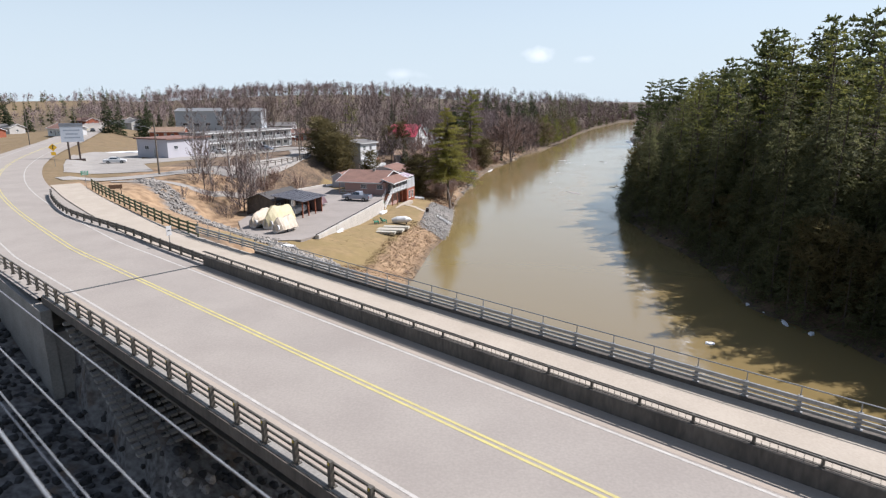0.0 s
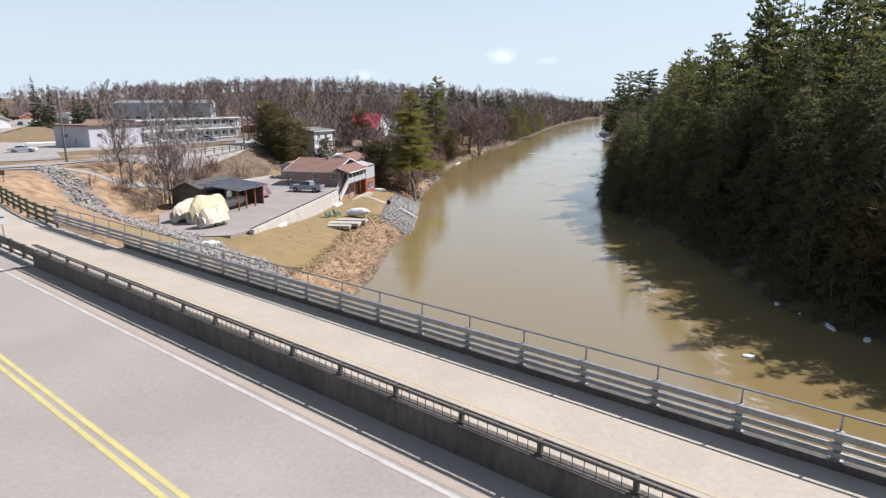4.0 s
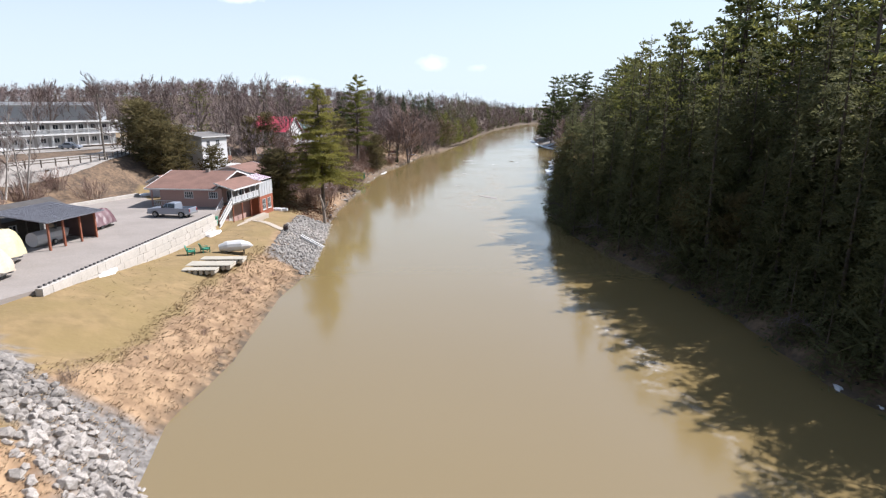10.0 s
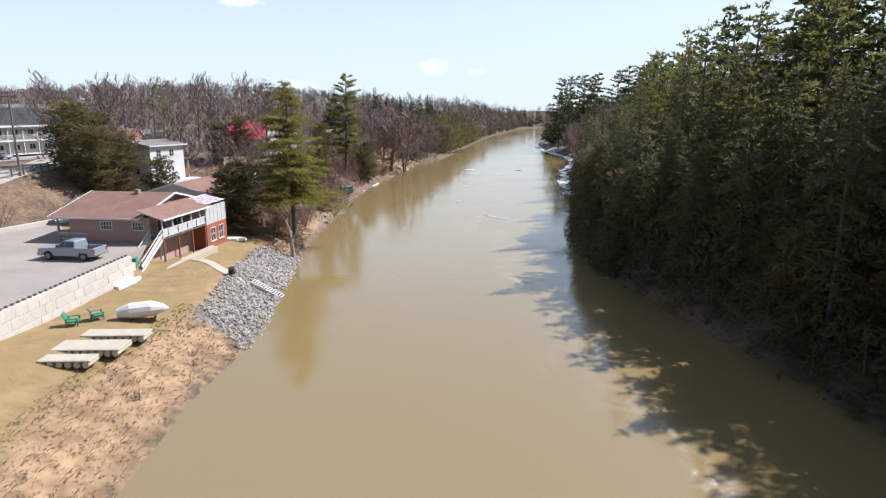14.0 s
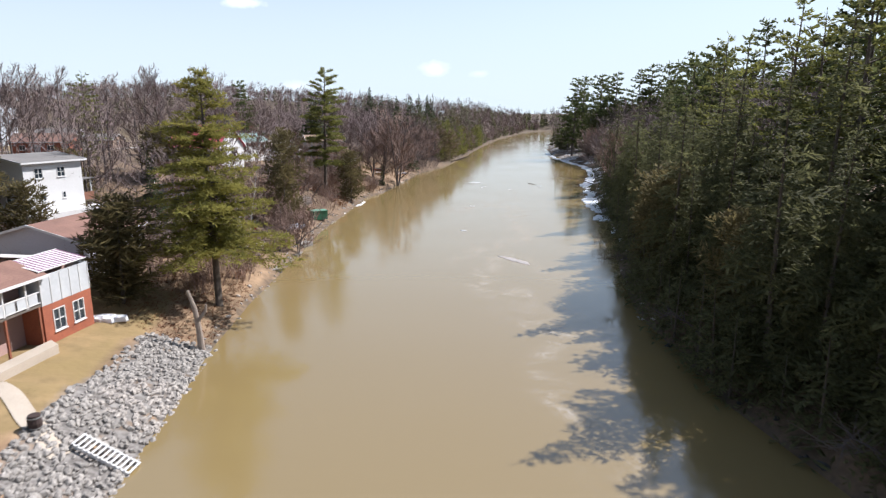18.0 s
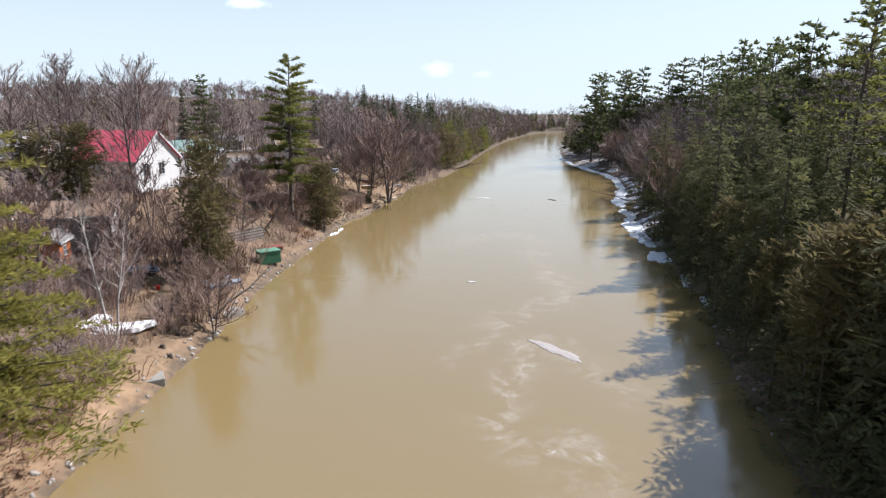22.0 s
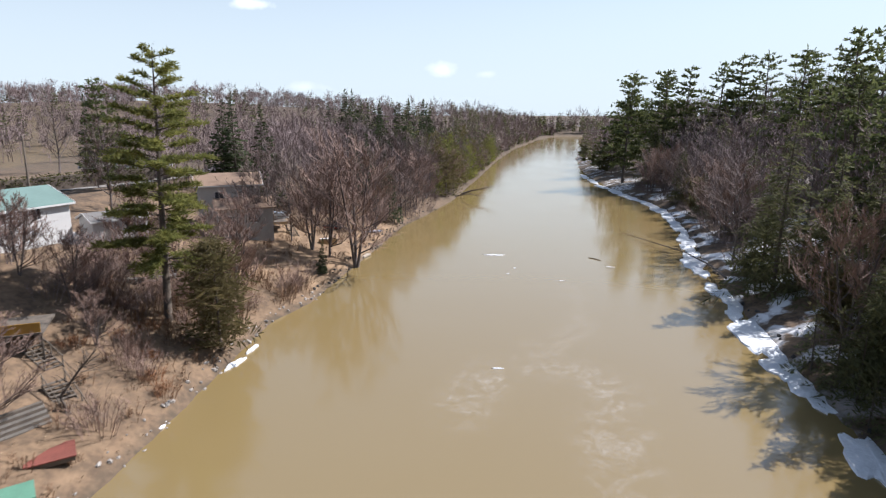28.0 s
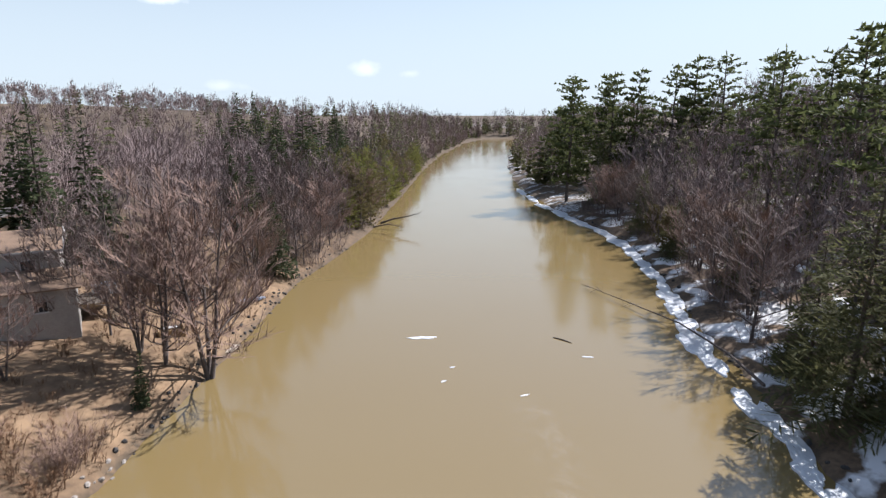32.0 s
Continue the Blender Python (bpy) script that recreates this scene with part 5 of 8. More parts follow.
def door(P, parent, u, z, w=0.95, h=2.05, m_=None):
    ob = part("door", box_uow(Geo(), P, u + 0.03, u + w - 0.03, -0.12, -0.06, z, z + h - 0.03), m_ or DOORS, parent)
    part("door_frame", box_uow(box_uow(box_uow(Geo(), P, u - 0.07, u + 0.03, -0.1, 0.03, z, z + h), P, u + w - 0.03, u + w + 0.07, -0.1, 0.03, z, z + h), P, u - 0.07, u + w + 0.07, -0.1, 0.03, z + h, z + h + 0.08), M["white_trim"], ob)
    part("handle", box_uow(Geo(), P, u + w - 0.16, u + w - 0.1, -0.058, 0.0, z + 0.95, z + 1.05), M["galv"], ob)


def storey(e, w, d, z0, z1, wall_m, win=(), doors=(), x0=0.0, y0=0.0, trim=None):
    """Four walls with windows (side, u, z, width, height, columns, rows) and doors (side, u, z)."""
    for side in "senw":
        P, L = side_map(side, w, d, x0, y0)
        if side in "ew":
            P0, L = P, L - 0.4
            P = (lambda f: lambda u, o, z: f(u + 0.2, o, z))(P0)
        holes = [(q[1], q[1] + q[3], q[2], q[2] + q[4]) for q in win if q[0] == side] + [(q[1], q[1] + 0.95, q[2], q[2] + 2.05) for q in doors if q[0] == side]
        part("wall", pierced(P, L, z0, z1, holes), wall_m, e)
        for q in win:
            if q[0] == side:
                window(P, e, *q[1:], trim=trim)
        for q in doors:
            if q[0] == side:
                door(P, e, q[1], q[2])
    part("floor_slab", Geo().box(x0 + 0.2, x0 + w - 0.2, y0 + 0.2, y0 + d - 0.2, z0, z0 + 0.1), M["concrete"], e)


def gable_roof(e, x0, x1, y0, y1, z, rise, roof_m, wall_m, over=0.45, along_x=True, t=0.14, trim=True):
    """A gable roof over a rectangle; its ridge runs along x or along y."""
    def put(a, b, c):
        return (a, b, c) if along_x else (b, a, c)
    a0, a1, b0, b1 = (x0, x1, y0, y1) if along_x else (y0, y1, x0, x1)
    mid, half = (b0 + b1) / 2, (b1 - b0) / 2
    drop = rise * over / half
    for s in (-1, 1):
        g_ = Geo()
        edge = mid + s * (half + over)
        g_.add([put(a0 - over, mid, z + rise), put(a1 + over, mid, z + rise), put(a1 + over, edge, z - drop), put(a0 - over, edge, z - drop),
                put(a0 - over, mid, z + rise + t), put(a1 + over, mid, z + rise + t), put(a1 + over, edge, z - drop + t), put(a0 - over, edge, z - drop + t)],
               [(0, 1, 2, 3), (4, 7, 6, 5), (0, 4, 5, 1), (1, 5, 6, 2), (2, 6, 7, 3), (3, 7, 4, 0)])
        ob = part("roof", g_, roof_m, e)
        if trim:
            part("fascia", Geo().bar(put(a0 - over, edge + s * 0.03, z - drop + 0.06), put(a1 + over, edge + s * 0.03, z - drop + 0.06), 0.05, 0.2), M["white_trim"], ob)
    for a, q in ((a0, 1), (a1, -1)):
        g_ = Geo().add([put(a, b0, z), put(a, b1, z), put(a, mid, z + rise), put(a + q * 0.2, b0, z), put(a + q * 0.2, b1, z), put(a + q * 0.2, mid, z + rise)],
                       [(0, 1, 2), (3, 5, 4), (0, 3, 4, 1), (1, 4, 5, 2), (2, 5, 3, 0)])
        part("gable", g_, wall_m, e)
        if trim:
            for s in (-1, 1):
                part("barge_board", Geo().bar(put(a - q * (over + 0.02), mid, z + rise + 0.08), put(a - q * (over + 0.02), mid + s * (half + over), z - drop + 0.08), 0.05, 0.22), M["white_trim"], e)


def flat_roof(e, x0, x1, y0, y1, z, roof_m, over=0.35, t=0.25):
    part("roof", Geo().box(x0 - over, x1 + over, y0 - over, y1 + over, z + 0.003, z + t), roof_m, e)


shingle = mat("brown_shingles", (0.222, 0.122, 0.0925), 0.9, (0.148, 0.0814, 0.0629), 0.7, 9.0, 0.4)
shingle_grey = mat("grey_shingles", (0.185, 0.174, 0.167), 0.9, (0.126, 0.118, 0.111), 0.7, 9.0, 0.4)
shingle_tan = mat("tan_shingles", (0.266, 0.178, 0.122), 0.9, (0.185, 0.126, 0.0888), 0.7, 9.0, 0.4)
pink = mat("pink_stucco", (0.37, 0.244, 0.215), 0.9, (0.326, 0.211, 0.185), 0.5, 10.0, 0.15)
brick_red = mat("red_brick", (0.311, 0.0962, 0.0481), 0.9, (0.222, 0.0666, 0.037), 1.2, 9.0, 0.3)
red_metal = mat("red_metal_roof", (0.70, 0.11, 0.16), 0.45, (0.52, 0.065, 0.10), 0.4, 5.0, 0.03)
green_metal = mat("green_metal_roof", (0.148, 0.222, 0.2), 0.5, (0.122, 0.189, 0.17), 0.4, 5.0, 0.03)
grey_metal = mat("grey_metal_roof", (0.148, 0.148, 0.167), 0.5, (0.115, 0.115, 0.13), 0.6, 6.0, 0.05)
old_wood = mat("old_grey_wood", (0.148, 0.122, 0.0962), 0.9, (0.0814, 0.0666, 0.0555), 1.5, 10.0, 0.3)
red_wood = mat("red_stained_wood", (0.266, 0.0888, 0.0444), 0.8, (0.192, 0.0629, 0.0333), 2.0, 12.0, 0.2)
new_wood = mat("fresh_lumber", (0.37, 0.266, 0.148), 0.8, (0.296, 0.207, 0.111), 2.0, 12.0, 0.15)
panel_milk = mat("milky_plastic_panel", (0.459, 0.474, 0.488), 0.35, (0.4, 0.414, 0.429), 0.8, 4.0, 0.03)
lilac = mat("pale_lilac_siding", (0.444, 0.429, 0.459), 0.7, (0.392, 0.377, 0.407), 0.3, 6.0, 0.05)
rubber = mat("tyre_rubber", (0.0222, 0.0222, 0.0222), 0.85)
PAD = 5.2

# the pink house over the river
house = thing("house", "pink stuccoed riverside house with brown shingle roof and red brick basement", "house", -21.2, 129.5, 2.3, -16.6)
Z = 2.9
storey(house, 9.4, 13.6, 0.0, 5.55, pink, [("s", 3.7, 4.15, 1.35, 0.95, 4, 2), ("s", 7.4, 4.15, 1.35, 0.95, 4, 2), ("e", 1.2, 3.6, 1.6, 1.5, 2, 1), ("e", 4.4, 3.6, 1.6, 1.5, 2, 1), ("w", 3, 4.2, 1.2, 0.9, 2, 1), ("w", 8, 4.2, 1.2, 0.9, 2, 1)],
       [("e", 3.1, 3.4), ("e", 1.4, 0.1)])
gable_roof(house, -1.4, 8.0, 0, 13.6, 5.55, 1.75, shingle, pink, 0.6)
# lower roof over the balcony
g = Geo().add([(8.62, -0.7, 6.35), (8.62, 9.2, 6.35), (11.5, 9.2, 5.4), (11.5, -0.7, 5.4), (8.62, -0.7, 6.47), (8.62, 9.2, 6.47), (11.5, 9.2, 5.52), (11.5, -0.7, 5.52)],
              [(0, 1, 2, 3), (4, 7, 6, 5), (0, 4, 5, 1), (1, 5, 6, 2), (2, 6, 7, 3), (3, 7, 4, 0)])
part("porch_roof", g, shingle, house)
part("porch_fascia", Geo().box(11.5, 11.55, -0.7, 9.2, 5.33, 5.53), M["white_trim"], house)
part("porch_fascia", Geo().bar((8.62, -0.73, 6.4), (11.5, -0.73, 5.45), 0.05, 0.18), M["white_trim"], house)
deck_b = part("balcony", Geo().box(9.42, 11.1, -0.4, 8.6, Z + 0.35, Z + 0.5), old_wood, house, "wooden balcony floor along the river side")
for i in range(10):
    y = -0.3 + i * 0.97
    if i % 2 == 0:
        part("porch_post", Geo().box(10.98, 11.1, y - 0.06, y + 0.06, Z + 0.5, 5.45), M["white_trim"], house)
    part("basement_post", Geo().box(10.95, 11.09, y - 0.07, y + 0.07, 0.2, Z + 0.35), red_wood, house) if i % 3 == 0 else None
rail_b = part("balcony_rail", Geo().box(11.02, 11.1, -0.3, 8.6, Z + 1.38, Z + 1.46).box(11.02, 11.1, -0.3, 8.6, Z + 0.6, Z + 0.66), M["white_trim"], house, "white balcony rail with milky panels")
for i in range(9):
    part("rail_panel", Geo().box(11.05, 11.07, -0.22 + i * 0.98, 0.58 + i * 0.98, Z + 0.66, Z + 1.38), panel_milk, rail_b)
# brick end block with the milky upper screen
storey(house, 1.7, 5.0, 0.0, 3.2, brick_red, [("e", 0.7, 1.0, 1.2, 1.7, 2, 2), ("e", 2.7, 1.0, 1.2, 1.7, 2, 2)], (), 9.42, 8.65)
part("screen_wall", Geo().box(9.42, 11.12, 8.65, 8.72, 3.2, 5.4).box(11.05, 11.12, 8.72, 13.6, 3.2, 5.4).box(9.42, 11.05, 13.53, 13.6, 3.2, 5.4), panel_milk, house, "milky plastic wind screen")
for i in range(6):
    part("screen_mullion", Geo().box(11.12, 11.16, 8.65 + i * 0.98, 8.71 + i * 0.98, 3.2, 5.4), M["white_trim"], house)
awning = part("awning", Geo().box(8.6, 8.68, 8.7, 13.6, 6.26, 6.36).box(11.06, 11.14, 8.7, 13.6, 5.7, 5.77), M["white_trim"], house, "striped plum and white awning")
plum = mat("awning_plum", (0.192, 0.074, 0.148), 0.8)
for i in range(24):
    y = 8.75 + i * 0.2
    part("stripe", Geo().add([(8.65, y, 6.3), (8.65, y + 0.2, 6.3), (11.1, y + 0.2, 5.75), (11.1, y, 5.75), (8.65, y, 6.33), (8.65, y + 0.2, 6.33), (11.1, y + 0.2, 5.78), (11.1, y, 5.78)],
                             [(0, 1, 2, 3), (4, 7, 6, 5), (0, 4, 5, 1), (1, 5, 6, 2), (2, 6, 7, 3), (3, 7, 4, 0)]), plum if i % 2 else M["white_trim"], awning)
# entrance recess and posts on the parking side
part("porch_post", Geo().box(-1.2, -1.02, -0.35, -0.17, PAD - 2.3 - 0.1, 5.5), pink, house)
part("porch_rail", Geo().box(-1.0, 2.2, -0.3, -0.24, 3.7, 3.78).box(-1.0, 2.2, -0.3, -0.24, 3.1, 3.16), M["white_trim"], house)
for i in range(12):
    part("baluster", Geo().box(-0.9 + i * 0.27, -0.86 + i * 0.27, -0.29, -0.25, 3.16, 3.7), M["white_trim"], house)
# stairs from the lawn to the balcony
for i in range(14):
    z = 0.85 + i * (Z + 0.5 - 0.85) / 14
    y = -4.4 + i * 4.0 / 14
    part("step", Geo().box(9.75, 10.95, y, y + 0.32, z - 0.02, z + 0.05), red_wood, house)
for x in (9.7, 11.0):
    part("stringer", Geo().bar((x, -4.5, 0.75), (x, -0.4, Z + 0.4), 0.06, 0.3), M["white_trim"], house)
    part("stair_rail", Geo().bar((x, -4.4, 1.85), (x, -0.4, Z + 1.45), 0.08, 0.1), M["white_trim"], house)
    part("stair_rail", Geo().bar((x, -4.4, 1.3), (x, -0.4, Z + 0.95), 0.05, 0.35), M["white_trim"], house)
part("chimney_vent", Geo().box(4.0, 4.5, 6.0, 6.5, 7.0, 7.75), M["concrete"], house)
tagged(part("patio", Geo().slab([(-11.2, 121.8), (-10.1, 121.5), (-6.7, 133.2), (-7.6, 134.2)], 2.4, 3.12), M["concrete_walk"]), "pale concrete patio beside the house", "patio", kind="structure")
tagged(part("garden_path", ribbon(fine_line([(-8.0, 127.0), (-6.2, 125.6), (-3.6, 122.4), (-1.6, 120.6)], 0.6), -0.55, 0.55, 0.06, True, 2), M["concrete_walk"]), "narrow concrete path across the lawn", "path", kind="structure")

# garage and outbuilding behind the house
gar = thing("garage", "pale grey garage with a brown gable roof behind the house", "garage", -19.2, 150.2, 3.8, -16)
storey(gar, 9.0, 9.5, 0, 3.9, lilac, [("s", 1.5, 1.6, 1.0, 0.9, 2, 1)], [("e", 3.0, 0.1)])
gable_roof(gar, 0, 9.0, 0, 9.5, 3.9, 1.3, shingle, lilac, 0.5, False)
ann = thing("outbuilding", "small pale shed with a brown roof beside the house", "shed", -26.0, 141.0, 5.0, -16)
storey(ann, 3.6, 4.5, 0, 2.5, lilac, [("s", 1.2, 1.1, 1.0, 0.9, 2, 1)], [("e", 1.0, 0.1)])
gable_roof(ann, 0, 3.6, 0, 4.5, 2.5, 0.9, shingle, lilac, 0.3, False)

# white three-storey house
wh = thing("house", "tall white three-storey house with a low roof on the slope", "house", -22.4, 164.8, 5.3, 62)
wins = [("s", 1.3, 6.3, 1.1, 1.2, 2, 2), ("s", 4.2, 6.3, 1.1, 1.2, 2, 2), ("s", 1.6, 3.6, 0.9, 0.9, 2, 1), ("s", 4.6, 3.7, 0.5, 0.8, 1, 1), ("s", 2.6, 1.2, 0.8, 0.8, 1, 1), ("w", 1.5, 6.3, 0.9, 1.1, 1, 2), ("w", 5.5, 3.5, 0.9, 1.0, 1, 2), ("e", 2, 6.0, 1.2, 1.2, 2, 1)]
storey(wh, 7.6, 9.0, 0, 8.2, M["white_siding"], wins, [("e", 5.0, 3.0)])
gable_roof(wh, 0, 7.6, 0, 9.0, 8.2, 0.7, shingle_grey, M["white_siding"], 0.5)
part("side_porch", Geo().box(7.62, 9.4, 0.4, 5.0, 2.8, 3.0), old_wood, wh)
part("porch_rail", Geo().box(7.62, 9.4, 0.4, 0.46, 3.0, 4.0), mat("brown_rail", (0.222, 0.0962, 0.0592), 0.8), wh)
part("porch_roof", Geo().box(7.62, 9.6, 0.2, 5.2, 5.6, 5.75), shingle_grey, wh)
for x, y in ((9.2, 0.6), (9.2, 4.8)):
    part("porch_post", Geo().box(x, x + 0.14, y, y + 0.14, 0.0, 5.6), M["white_trim"], wh)
part("lower_block", Geo().box(0.3, 9.0, -2.2, -0.01, -1.4, 2.4), M["white_siding"], wh)
part("chimney", Geo().box(0.8, 1.3, 7.0, 7.5, 8.2, 9.8), M["concrete"], wh)

# motel, two storeys with an open gallery
mot = thing("motel", "long white two-storey motel with an open upper gallery", "motel", -48.9, 197.0, 10.9, 180 + 65.6)
ML = 51.5
mw, md = [], []
# the motel's own south side looks to the river
# gallery front lies on the north side of its own frame
for i in range(11):
    u = 1.2 + i * 3.35
    md += [("n", u, 0.1), ("n", u, 2.85)]
    mw += [("n", u + 1.25, 0.95, 1.4, 1.05, 2, 1), ("n", u + 1.25, 3.75, 1.4, 1.05, 2, 1)]
mot.matrix_basis = pose(-48.9, 197.0, 10.9, 0, 0, 180 + 65.6)
storey(mot, 38.0, 7.5, 0, 5.3, M["white_siding"], [("n", 38.0 - q[1] - q[3], *q[2:]) for q in mw], [("n", 38.0 - q[1] - 0.95, q[2]) for q in md], 0.0, -7.5)
flat_roof(mot, 0, 38.0, -7.5, 1.6, 5.3, shingle_grey, 0.3, 0.22)
part("fascia", Geo().box(-0.3, 38.3, 1.902, 1.96, 5.25, 5.55), M["white_trim"], mot)
part("gallery", Geo().box(0, 38.0, 0.01, 1.6, 2.6, 2.8), M["white_trim"], mot, "white gallery floor")
gr = part("gallery_rail", Geo().box(0, 38.0, 1.52, 1.58, 3.75, 3.83).box(0, 38, 1.52, 1.58, 2.9, 2.96), M["white_trim"], mot)
bal = Geo().box(0, 0.03, 1.535, 1.565, 2.96, 3.75).mesh("baluster")
bal.materials.append(M["white_trim"])
for i in range(120):
    o_ = new("baluster", bal)
    o_.parent = gr
    o_.location = (0.2 + i * 0.315, 0, 0)
for i in range(13):
    part("gallery_post", Geo().box(i * 3.13, i * 3.13 + 0.14, 1.42, 1.5, 0, 5.3), M["white_trim"], mot)
blk = thing("motel_office", "windowless pale lilac motel block with a flat brown roof", "building", -64.65, 162.4, 10.9, 180 + 65.6)
storey(blk, 13.5, 10.5, 0, 4.6, lilac, [("n", 2.0, 2.2, 1.2, 0.9, 2, 1), ("e", 2.5, 2.0, 1.4, 1.0, 2, 1)], [("e", 5.5, 0.1)], 0, -7.5)
flat_roof(blk, 0, 13.5, -7.5, 3.0, 4.6, shingle, 0.5, 0.3)

# buildings behind the motel and along the far road
ware = thing("warehouse", "large pale blue-white metal warehouse behind the motel", "warehouse", -122, 280, 9.4, 8)
storey(ware, 38, 16, 0, 11.0, mat("blue_white_cladding", (0.385, 0.414, 0.444), 0.6, (0.333, 0.363, 0.392), 0.2, 4.0, 0.03), [("s", 3 + 5 * i, 4.5, 2.2, 1.2, 2, 1) for i in range(7)])
gable_roof(ware, 0, 38, 0, 16, 11.0, 1.2, M["galv"], lilac, 0.3)


def cottage(label, x, y, rz, w, d, h, rise, wall_m, roof_m, wins=None, along_x=True, dz=0.0, z=None):
    zz = (ground_at(x, y) if z is None else z) + dz
    e = thing("house", label, "house", x, y, zz, rz, "houses in the village")
    wins = wins if wins is not None else [("s", w * 0.15, 1.0, 1.3, 1.1, 2, 1), ("s", w * 0.62, 1.0, 1.3, 1.1, 2, 1), ("e", d * 0.4, 1.0, 1.2, 1.1, 2, 1)]
    storey(e, w, d, -1.2, h, wall_m, wins, [("s", w * 0.42, 0.1)])
    gable_roof(e, 0, w, 0, d, h, rise, roof_m, wall_m, 0.45, along_x)
    return e


# river gardens
cottage("white house with a bright red metal roof among bare trees", -19.3, 213.1, -20, 10.4, 9.6, 3.4, 3.8, M["white_siding"], red_metal, [("s", 1.5, 1.2, 1.3, 1.2, 2, 1), ("s", 5.5, 1.2, 1.3, 1.2, 2, 1), ("e", 1.2, 1.0, 1.4, 1.8, 2, 2), ("e", 4.6, 1.0, 1.4, 1.8, 2, 2)], True, z=9.6)
gh = cottage("white two-storey house with a green metal roof above the river", -10.0, 227.6, 59, 12.4, 7.5, 3.8, 1.6, M["white_siding"], green_metal, [("s", 4.0, 2.3, 1.4, 1.2, 2, 1), ("s", 8.0, 2.3, 1.1, 1.3, 2, 1), ("s", 1.0, 2.3, 1.2, 1.2, 2, 1), ("e", 1.5, 1.4, 1.1, 1.4, 2, 1), ("e", 5.0, 1.4, 1.1, 1.4, 2, 1)], z=9.2)
part("garden_deck", Geo().box(12.45, 14.6, -2.0, 3.0, -1.2, -0.3), M["white_trim"], gh)
ws = thing("garden_shed", "small white shed with a grey roof beside the green-roofed house", "shed", -1.2, 237.6, 8.3, 40)
storey(ws, 6.2, 4.0, 0, 2.4, M["white_siding"], [("s", 3.6, 1.0, 1.0, 0.9, 2, 1)], [("s", 1.2, 0.05)])
gable_roof(ws, 0, 6.2, 0, 4.0, 2.4, 0.7, shingle_grey, M["white_siding"], 0.3)
cottage("low grey cottage with a brown roof behind bare brush", -14.7, 188.2, 10, 8.5, 6.5, 2.6, 1.2, mat("grey_siding", (0.296, 0.296, 0.303), 0.8), shingle_tan, z=5.9)
ora = thing("garden_shed", "small orange wooden shed with a white window", "shed", -11.4, 182.6, 4.4, 5)
storey(ora, 2.6, 3.2, -0.5, 2.5, mat("orange_boards", (0.459, 0.148, 0.0444), 0.8, (0.37, 0.111, 0.037), 1.0, 9.0, 0.1), [("e", 0.8, 1.0, 0.9, 1.0, 2, 2)])
gable_roof(ora, 0, 2.6, 0, 3.2, 2.5, 0.8, shingle_grey, M["white_siding"], 0.25, False)
lh = thing("house", "pale two-level house with tan roofs stepping down to the river", "house", 4.3, 263.5, 4.6, 14)
cream = mat("pale_cream_siding", (0.407, 0.385, 0.359), 0.8, (0.326, 0.311, 0.289), 0.5, 6.0, 0.05)
storey(lh, 9.5, 7.5, -1.5, 7.2, cream, [("s", 6.0, 5.0, 1.4, 1.2, 2, 1), ("s", 2.5, 5.0, 1.4, 1.2, 2, 1), ("e", 4.5, 5.2, 1.4, 1.1, 2, 1)])
gable_roof(lh, 0, 9.5, 0, 7.5, 7.2, 1.5, shingle_tan, cream, 0.5)
storey(lh, 8.2, 4.2, -2.2, 3.9, cream, [("s", 1.2, 1.6, 1.3, 1.2, 3, 1), ("s", 4.4, 1.6, 1.3, 1.2, 3, 1), ("e", 1.4, 1.5, 1.0, 1.3, 2, 1)], (), 2.6, -4.4)
g = Geo().add([(2.2, -5.0, 3.85), (11.3, -5.0, 3.85), (11.3, -0.02, 5.0), (2.2, -0.02, 5.0), (2.2, -5.0, 4.0), (11.3, -5.0, 4.0), (11.3, -0.02, 5.15), (2.2, -0.02, 5.15)],
              [(3, 2, 1, 0), (4, 5, 6, 7), (0, 1, 5, 4), (1, 2, 6, 5), (2, 3, 7, 6), (3, 0, 4, 7)])
part("lower_roof", g, shingle_tan, lh)
dk = thing("wooden_deck", "weathered timber deck on posts with a yellowish skirt board", "deck", 12.2, 265.2, 3.6, 14)
part("deck_floor", Geo().box(0, 5.6, 0, 5.0, 1.6, 1.75), old_wood, dk)
part("skirt_board", Geo().box(0, 5.6, -0.06, -0.005, 1.35, 1.76), new_wood, dk)
for x in (0.2, 2.7, 5.3):
    for y in (0.2, 4.7):
        part("deck_post", Geo().box(x, x + 0.14, y, y + 0.14, -2.2, 1.6), old_wood, dk)
part("deck_rail", Geo().box(0, 5.6, 0.0, 0.06, 2.6, 2.7).box(5.54, 5.6, 0.06, 5.0, 2.6, 2.7), old_wood, dk)
pool = thing("hot_tub", "round pale blue covered tub on the deck", "tub", 16.2, 270.5, 5.4)
part("tub_wall", Geo().tube([(0, 0, 0), (0, 0, 0.9)], [1.3, 1.3], 20), panel_milk, pool)
part("cover", Geo().tube([(0, 0, 0.9), (0, 0, 1.0)], [1.36, 1.30], 20), mat("tub_cover", (0.259, 0.311, 0.37), 0.6), pool)
st = thing("garden_stairs", "worn wooden stairs leading down the bank", "stairs", 17.3, 268.3, 2.4, -60)
for i in range(12):
    part("step", Geo().box(i * 0.3, i * 0.3 + 0.28, -0.6, 0.6, 2.5 - i * 0.2, 2.56 - i * 0.2), old_wood, st)
for y in (-0.62, 0.62):
    part("stringer", Geo().bar((0, y, 2.45), (3.6, y, 0.15), 0.06, 0.24), old_wood, st)
